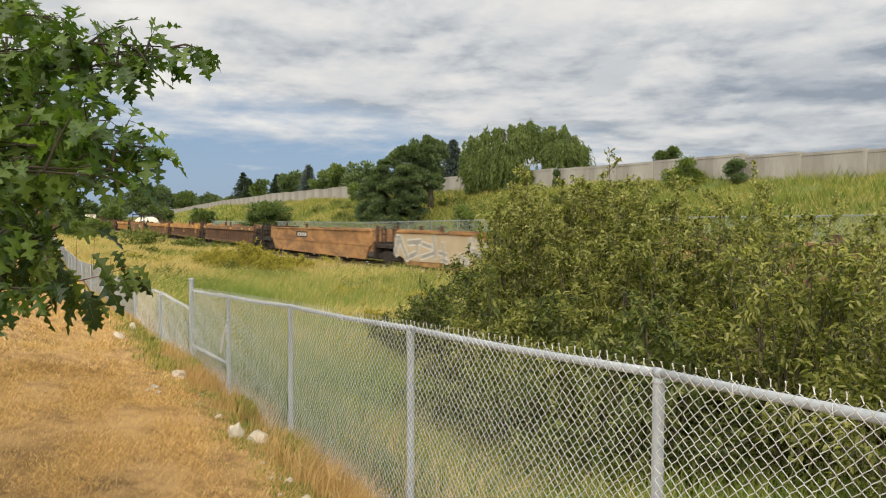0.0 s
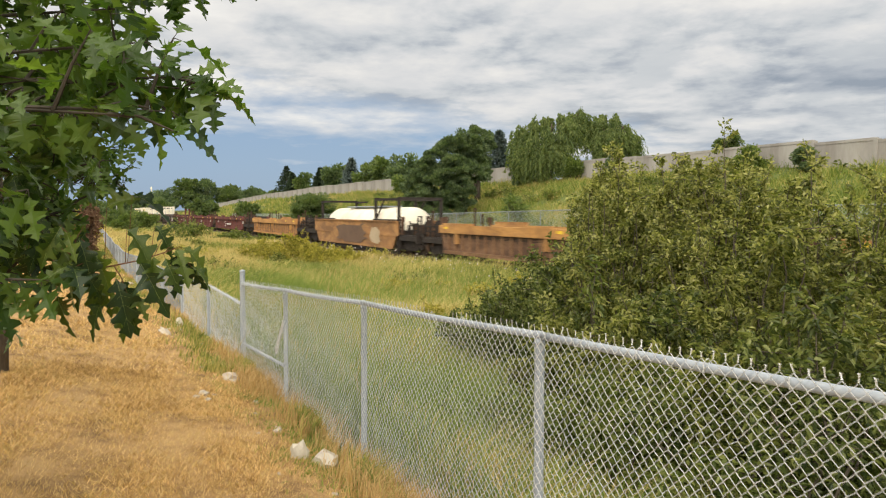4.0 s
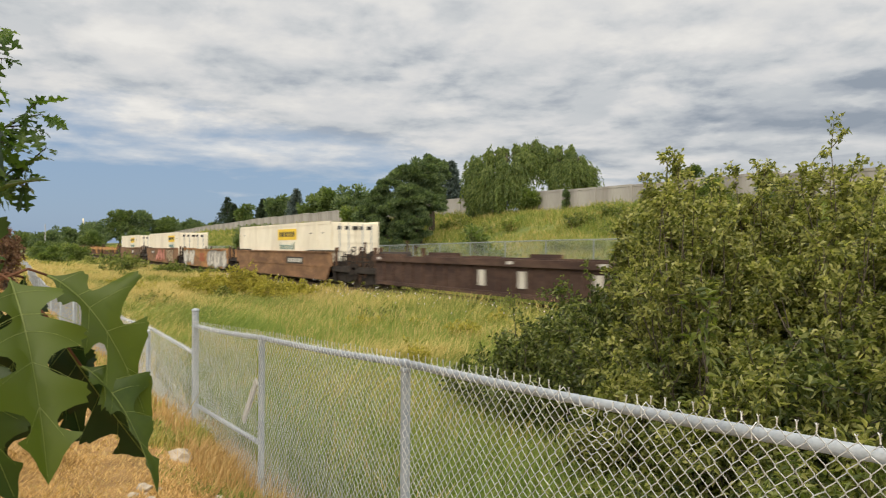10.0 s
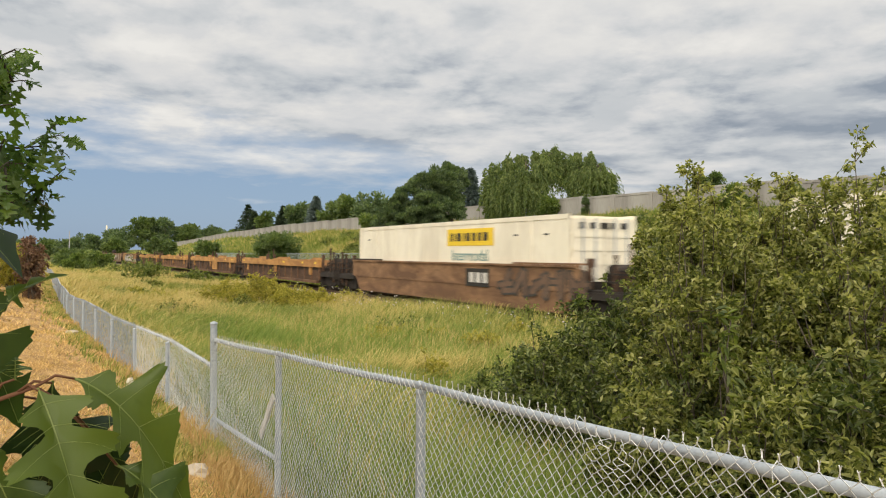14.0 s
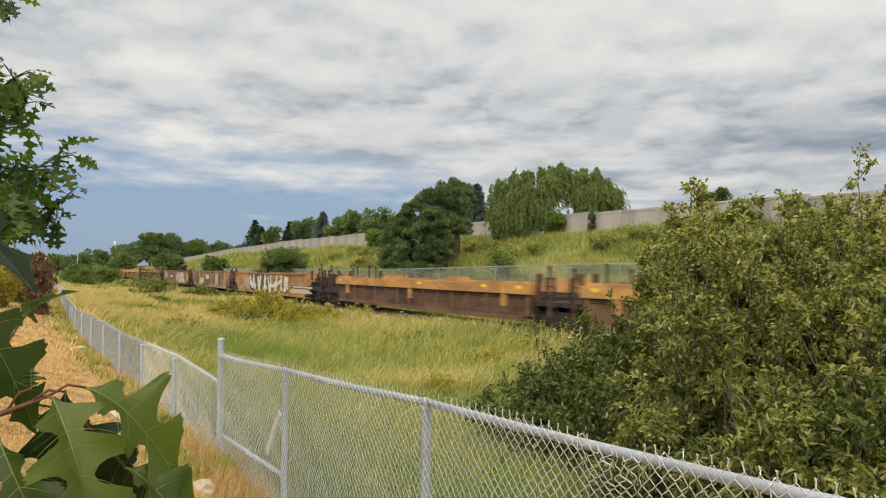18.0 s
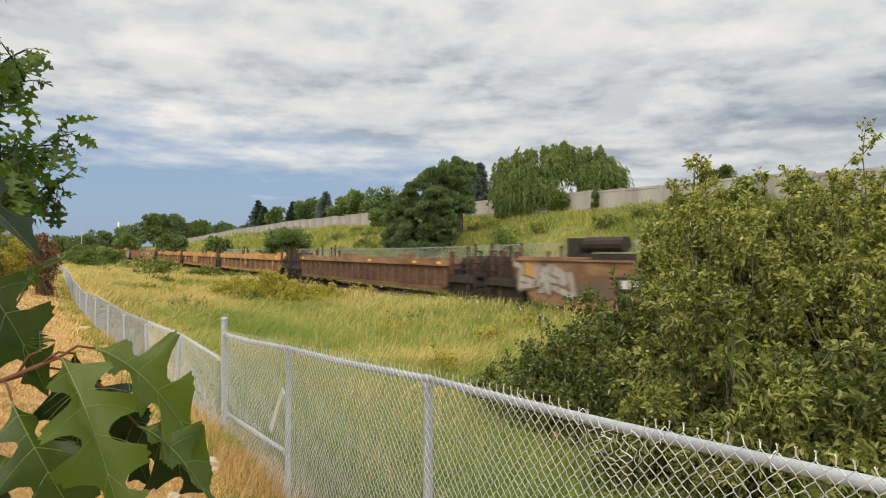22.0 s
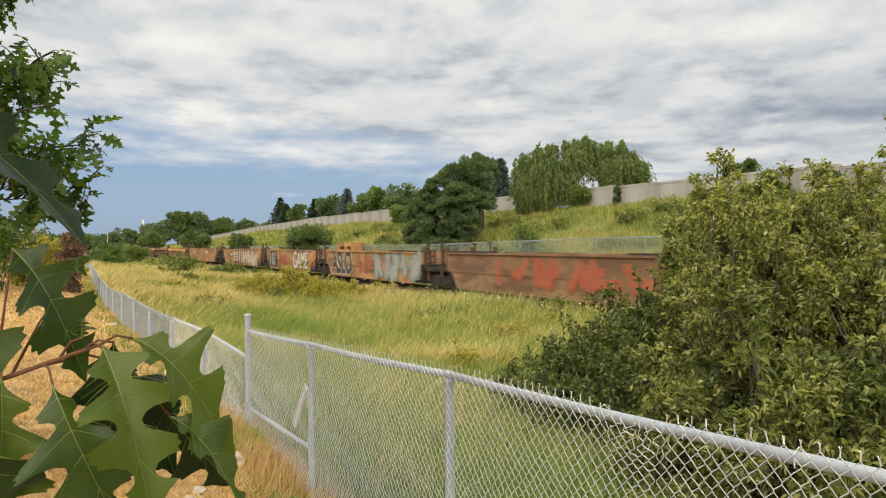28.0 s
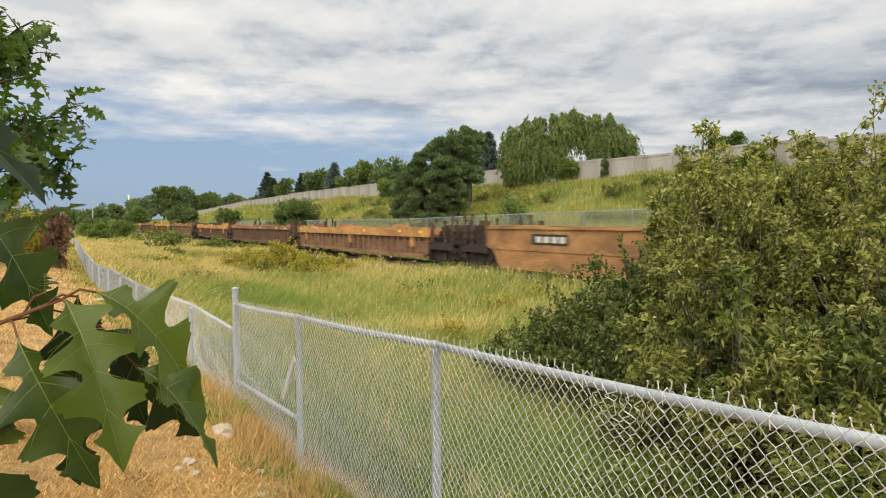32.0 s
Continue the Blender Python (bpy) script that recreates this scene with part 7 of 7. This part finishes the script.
    for cx, cy, count, tall in ((1.7, 2.9, 1500, 0.26), (1.76, 1.9, 1000, 0.3), (1.64, 6.9, 1900, 0.24), (1.7, 4.9, 700, 0.2), (1.74, 0.6, 900, 0.3)):
        y = rng.normal(cy, 0.45, count)
        x = np.minimum(cx + rng.normal(0, 0.13, count), 1.86)
        parts.append(blades(x, y, tall * rng.uniform(0.35, 1.25, count), np.full(count, 0.007), rng, 0.7))
    grass("fence_grass", "russet dry grass standing along the fence", parts, RUSSET)
    parts = []
    for n, x0, x1, y0, y1, tall, wide, p in ((8000, 2.0, 8.5, -2, 14, 0.62, 0.010, 1.0), (90000, 2.0, 13.0, 10, 34, 0.66, 0.018, 1.2), (44000, 1.8, 13.0, 30, 75, 0.7, 0.048, 1.2), (20000, 1.5, 12.5, 70, 150, 0.8, 0.12, 1.2)):
        x, y = scatter(rng, n, x0, x1, y0, y1, power=p)
        hollow = np.exp(-(((x - 6.6) / 3.0) ** 2) - ((y - 15.5) / 5.5) ** 2)
        keep = rng.random(n) > 0.88 * hollow
        x, y = x[keep], y[keep]
        n = len(x)
        near = np.clip((13.4 - x) / 2.0, 0.35, 1)
        lump = 0.72 + 0.25 * np.sin(x * 1.3 + y * 0.4) * np.sin(y * 0.7) + 0.3 * np.sin(x * 3.1 - y * 1.7 + 1) * np.sin(y * 2.6 + x * 1.1) + 0.18 * np.sin(x * 7.3 + y * 4.1) * np.sin(y * 6.1 - x * 3.7)
        parts.append(blades(x, y, tall * near * lump * rng.uniform(0.6, 1.25, n), np.full(n, wide), rng, 0.62))
    x, y = scatter(rng, 75000, 2.05, 7.6, -1.5, 15, power=0.9)
    lush = [blades(x, y, 0.62 * rng.uniform(0.5, 1.3, len(x)), np.full(len(x), 0.012), rng, 0.55)]
    x2, y2 = rng.normal(6.6, 2.2, 52000), rng.normal(16, 4.2, 52000)
    k = (x2 > 2.6) & (x2 < 11.5) & (y2 > 9.5)
    lush.append(blades(x2[k], y2[k], 0.7 * rng.uniform(0.45, 1.3, k.sum()), np.full(k.sum(), 0.02), rng, 0.5))
    x3, y3 = scatter(rng, 9000, 9.6, 12.9, 8, 24, power=1.0)
    parts.append(blades(x3, y3, 0.95 * rng.uniform(0.5, 1.15, len(x3)), np.full(len(x3), 0.02), rng, 0.55))
    gold = []
    y4 = rng.uniform(12, 85, 18000)
    x4 = np.interp(y4, [8.4, 14.2, 25, 95], [1.9, 1.7, 1.3, 0.8]) + np.abs(rng.normal(0, 1.0, 18000)) * np.interp(y4, [12, 30, 85], [1.1, 2.6, 3.6])
    k = (rng.random(18000) < 0.5 + 0.5 * np.sin(x4 * 1.7 + y4 * 0.6) * np.sin(y4 * 0.9)) & (x4 < 12)
    gold.append(blades(x4[k], y4[k], 0.8 * rng.uniform(0.5, 1.2, k.sum()), np.interp(y4[k], [12, 85], [0.016, 0.06]), rng, 0.85))
    x5, y5 = rng.normal(6.3, 0.6, 1600), rng.normal(11.9, 0.45, 1600)
    gold.append(blades(x5, y5, 0.95 * rng.uniform(0.6, 1.25, 1600), np.full(1600, 0.014), rng, 0.75))
    x6, y6 = rng.normal(4.0, 0.8, 1400), rng.normal(9.2, 1.6, 1400)
    gold.append(blades(x6, y6, 0.75 * rng.uniform(0.6, 1.25, 1400), np.full(1400, 0.010), rng, 0.95))
    x9, y9 = rng.uniform(2.05, 3.2, 5200), rng.uniform(-2.2, 2.8, 5200)
    k = np.sin(x9 * 5.0 + y9 * 2.2) * np.sin(y9 * 3.1 - x9) > -0.1
    gold.append(blades(x9[k], y9[k], 0.72 * rng.uniform(0.5, 1.25, k.sum()), np.full(k.sum(), 0.006), rng, 0.9))
    grass("golden_grass", "golden nodding dry grass in the meadow", gold, GOLD)
    x7, y7 = rng.uniform(10.2, 12.7, 420), rng.uniform(11, 44, 420)
    petal = np.stack([x7, y7, height(x7, y7) + rng.uniform(0.3, 0.75, 420)], 1)
    v, f = leaf_cards(petal, rng.normal(0, 1, (420, 3)) + (0, 0, 1), 0.055, 0.055, rng)
    solo("wild_flowers", mesh_of("wild_flowers", v, f, (BLOOM,)), "small pale wild flowers in the grass beside the track", "flowers", kind="stuff")
    # tussocks: tufts of long blades that lean out from one foot, and nod with the wind
    tufts = []
    for count, y0, y1, each, wide in ((900, 9, 26, 42, 0.014), (900, 22, 60, 30, 0.03)):
        cx, cy = rng.uniform(2.6, 12.4, count), y0 + (y1 - y0) * rng.random(count) ** 1.2
        ok = np.hypot((cx - 6.6) / 2.6, (cy - 15.5) / 4.5) > 0.9
        cx, cy = cx[ok], cy[ok]
        big = rng.uniform(0.6, 1.25, len(cx))
        x8, y8 = np.repeat(cx, each) + rng.normal(0, 0.10, len(cx) * each), np.repeat(cy, each) + rng.normal(0, 0.10, len(cx) * each)
        tufts.append(blades(x8, y8, 0.78 * np.repeat(big, each) * rng.uniform(0.55, 1.15, len(x8)), np.full(len(x8), wide), rng, 0.95))
    grass("tussock_grass", "tufted tall grass, olive and straw, in the meadow", tufts, MEADOW)
    grass("lush_grass", "bright green tall grass in the hollow behind the fence", lush, GREENB)
    grass("meadow_grass", "tall green and yellow meadow grass between fence and track", parts, MEADOW)
    parts = []
    for n, x0, x1, y0, y1, tall, wide in ((3000, 2.2, 6.5, 2, 14, 0.72, 0.010), (13000, 3.0, 12.2, 12, 30, 0.85, 0.013), (16000, 1.8, 11.5, 28, 80, 0.9, 0.03), (3800, 11.4, 12.9, 10, 60, 0.5, 0.02), (1500, 9.8, 12.8, 9, 20, 1.0, 0.02)):
        x, y = scatter(rng, n, x0, x1, y0, y1, power=1.1)
        k = np.sin(x * 0.9 + 1) * np.sin(y * 0.35 + x * 0.2) > -0.15
        x, y = x[k], y[k]
        z = height(x, y) + tall * 0.55 * rng.uniform(0.7, 1.1, len(x))
        parts.append(blades(x, y, np.full(len(x), tall * 0.36), np.full(len(x), wide), rng, 0.6, z))
    grass("seed_heads", "straw-coloured seed heads over the meadow grass", parts, SEED)
    parts = []
    for n, y0, y1, wide, tall in ((60000, 6, 50, 0.045, 0.5), (60000, 45, 110, 0.08, 0.55), (16000, 100, 220, 0.2, 0.6)):
        x, y = scatter(rng, n, 17.3, 34.2, y0, y1, power=1.1)
        lump = 0.75 + 0.4 * np.sin(x * 0.8 + y * 0.3) * np.sin(y * 0.45 - x * 0.2) + 0.4 * np.sin(x * 2.3 - y * 1.1) * np.sin(y * 1.9 + x * 0.7)
        parts.append(spikes(x, y, tall * lump * rng.uniform(0.5, 1.3, n), np.full(n, wide), rng, 0.6))
    grass("bank_grass", "rough green and yellow grass on the bank", parts, SLOPEB)


build_grass()


# ---- small things on the lawn ----
def rock(x, y, size, seed, label, mat=STONE, name="rock", category="stone"):
    rng = np.random.default_rng(seed)
    bm = bmesh.new()
    bmesh.ops.create_icosphere(bm, subdivisions=2, radius=1.0)
    for v in bm.verts:
        c = v.co
        k = 1 + 0.5 * noise.noise(c * 1.7 + Vector((seed, 0, 0))) + 0.22 * noise.noise(c * 4 + Vector((0, seed, 0)))
        v.co = Vector((c.x * size[0] * k, c.y * size[1] * k, max(c.z, -0.45) * size[2] * k))
    me = bpy.data.meshes.new(name)
    bm.to_mesh(me)
    bm.free()
    me.materials.append(mat)
    ob = solo(name, me, label, category)
    ob.matrix_basis = pose(x, y, float(height(x, y)) + size[2] * 0.25, rng.uniform(-12, 12), rng.uniform(-12, 12), rng.uniform(0, 360))
    return ob


def build_litter():
    rock(1.52, 3.6, (0.13, 0.10, 0.10), 2, "crumpled white plastic bag beside the fence", PLASTIC, "plastic_bag", category="bag")
    rock(1.35, 3.78, (0.08, 0.065, 0.11), 5, "pale crumpled paper beside the fence", PLASTIC, "paper_wad", category="litter")
    rock(1.36, 7.1, (0.17, 0.09, 0.08), 3, "flat pale limestone rock at the edge of the lawn")
    rock(0.88, 6.0, (0.06, 0.05, 0.035), 4, "small pale stone on the lawn")
    rock(0.94, 10.7, (0.22, 0.08, 0.05), 7, "long pale stone at the edge of the lawn")
    rock(1.32, 12.0, (0.07, 0.06, 0.14), 9, "white scrap of plastic by the fence", PLASTIC, "plastic_scrap", category="litter")
    rock(0.9, 20.0, (0.20, 0.12, 0.08), 11, "pale stone at the edge of the lawn")
    rng = random.Random(8)
    for i in range(34):
        y = rng.uniform(-0.5, 12)
        s = rng.uniform(0.018, 0.05)
        rock(1.45 - rng.random() ** 2 * 0.7, y, (s, s * 0.8, s * 0.6), 20 + i, "small pale pebble at the edge of the lawn", name="pebble")
    board = solo("wooden_slat", Shape().box(-0.008, 0.008, -0.035, 0.035, 0, 0.58).mesh("wooden_slat", PALEWOOD), "pale wooden slat leaning on the fence mesh", "slat")
    board.matrix_basis = pose(1.86, 6.76, -0.09, 43, 0, 0)


build_litter()


# ---- far houses, pole ----
def build_far():
    pole = thing("utility_pole", "thin grey pole far down the line", "pole", at=(9.2, 225, 0))
    hang("shaft", Shape().tube([(0, 0, -0.5), (0, 0, 7.2)], [0.16, 0.10], 6).mesh("shaft", POLEM), pole)
    tower = thing("water_tower", "white tower far behind the trees", "tower", at=(46, 560, 0))
    hang("column", Shape().tube([(0, 0, 0), (0, 0, 17)], [0.5, 0.4], 8).mesh("column", CREAM), tower)
    hang("bowl", Shape().tube([(0, 0, 17), (0, 0, 18), (0, 0, 19.5), (0, 0, 20.0)], [0.4, 0.6, 0.6, 0.3], 10).mesh("bowl", CREAM), tower)


build_far()


# ---- what moves ----
def motions():
    times = [0, 8, 16, 24, 32]
    for ob, dx, front, dz in TRAIN:
        walk(ob, [(t, pose(TRACK_X + dx, front - SPEED * t, RAIL_Z + dz)) for t in times])
    home = Vector(SPRAY_AT) - Vector(OAK_SHIFT)
    rows = []
    for t, dx, dz, tilt in SWAY:
        rows.append((t, pose(home.x + dx, home.y, home.z + dz, 0, tilt, 0)))
    walk(SPRAY, rows)


# how the low spray swings in the wind: seconds, metres aside, metres up, degrees of lean
SWAY = [(0, 0, 0, 0), (3, 0.015, 0.008, 3), (6, 0.01, 0.0, -3), (7, 0.017, 0.001, 0), (8, -0.005, 0.007, 2), (9, -0.04, -0.004, 4), (10, -0.045, -0.006, 6), (11, -0.026, 0.008, 2), (12, 0.01, 0.009, -2), (13, 0.0, 0.006, 0),
        (14, -0.012, -0.008, 1), (15.5, -0.02, 0.0, -2), (17, -0.033, 0.001, 1), (18, -0.025, 0.002, 0), (19, 0, 0, 0), (20, -0.015, -0.002, 3), (21, -0.008, 0.004, 0), (22, -0.005, 0.006, -2), (23, -0.015, 0.008, 1),
        (24, -0.02, 0.006, 0), (25, -0.027, 0.013, -3), (26, 0.012, 0.016, -1), (27.5, 0.0, 0.012, 2), (29, 0.0, 0.018, 0), (30, -0.018, 0.015, 1), (31, 0.0, 0.02, -4), (32, -0.015, 0.016, 0)]

motions()
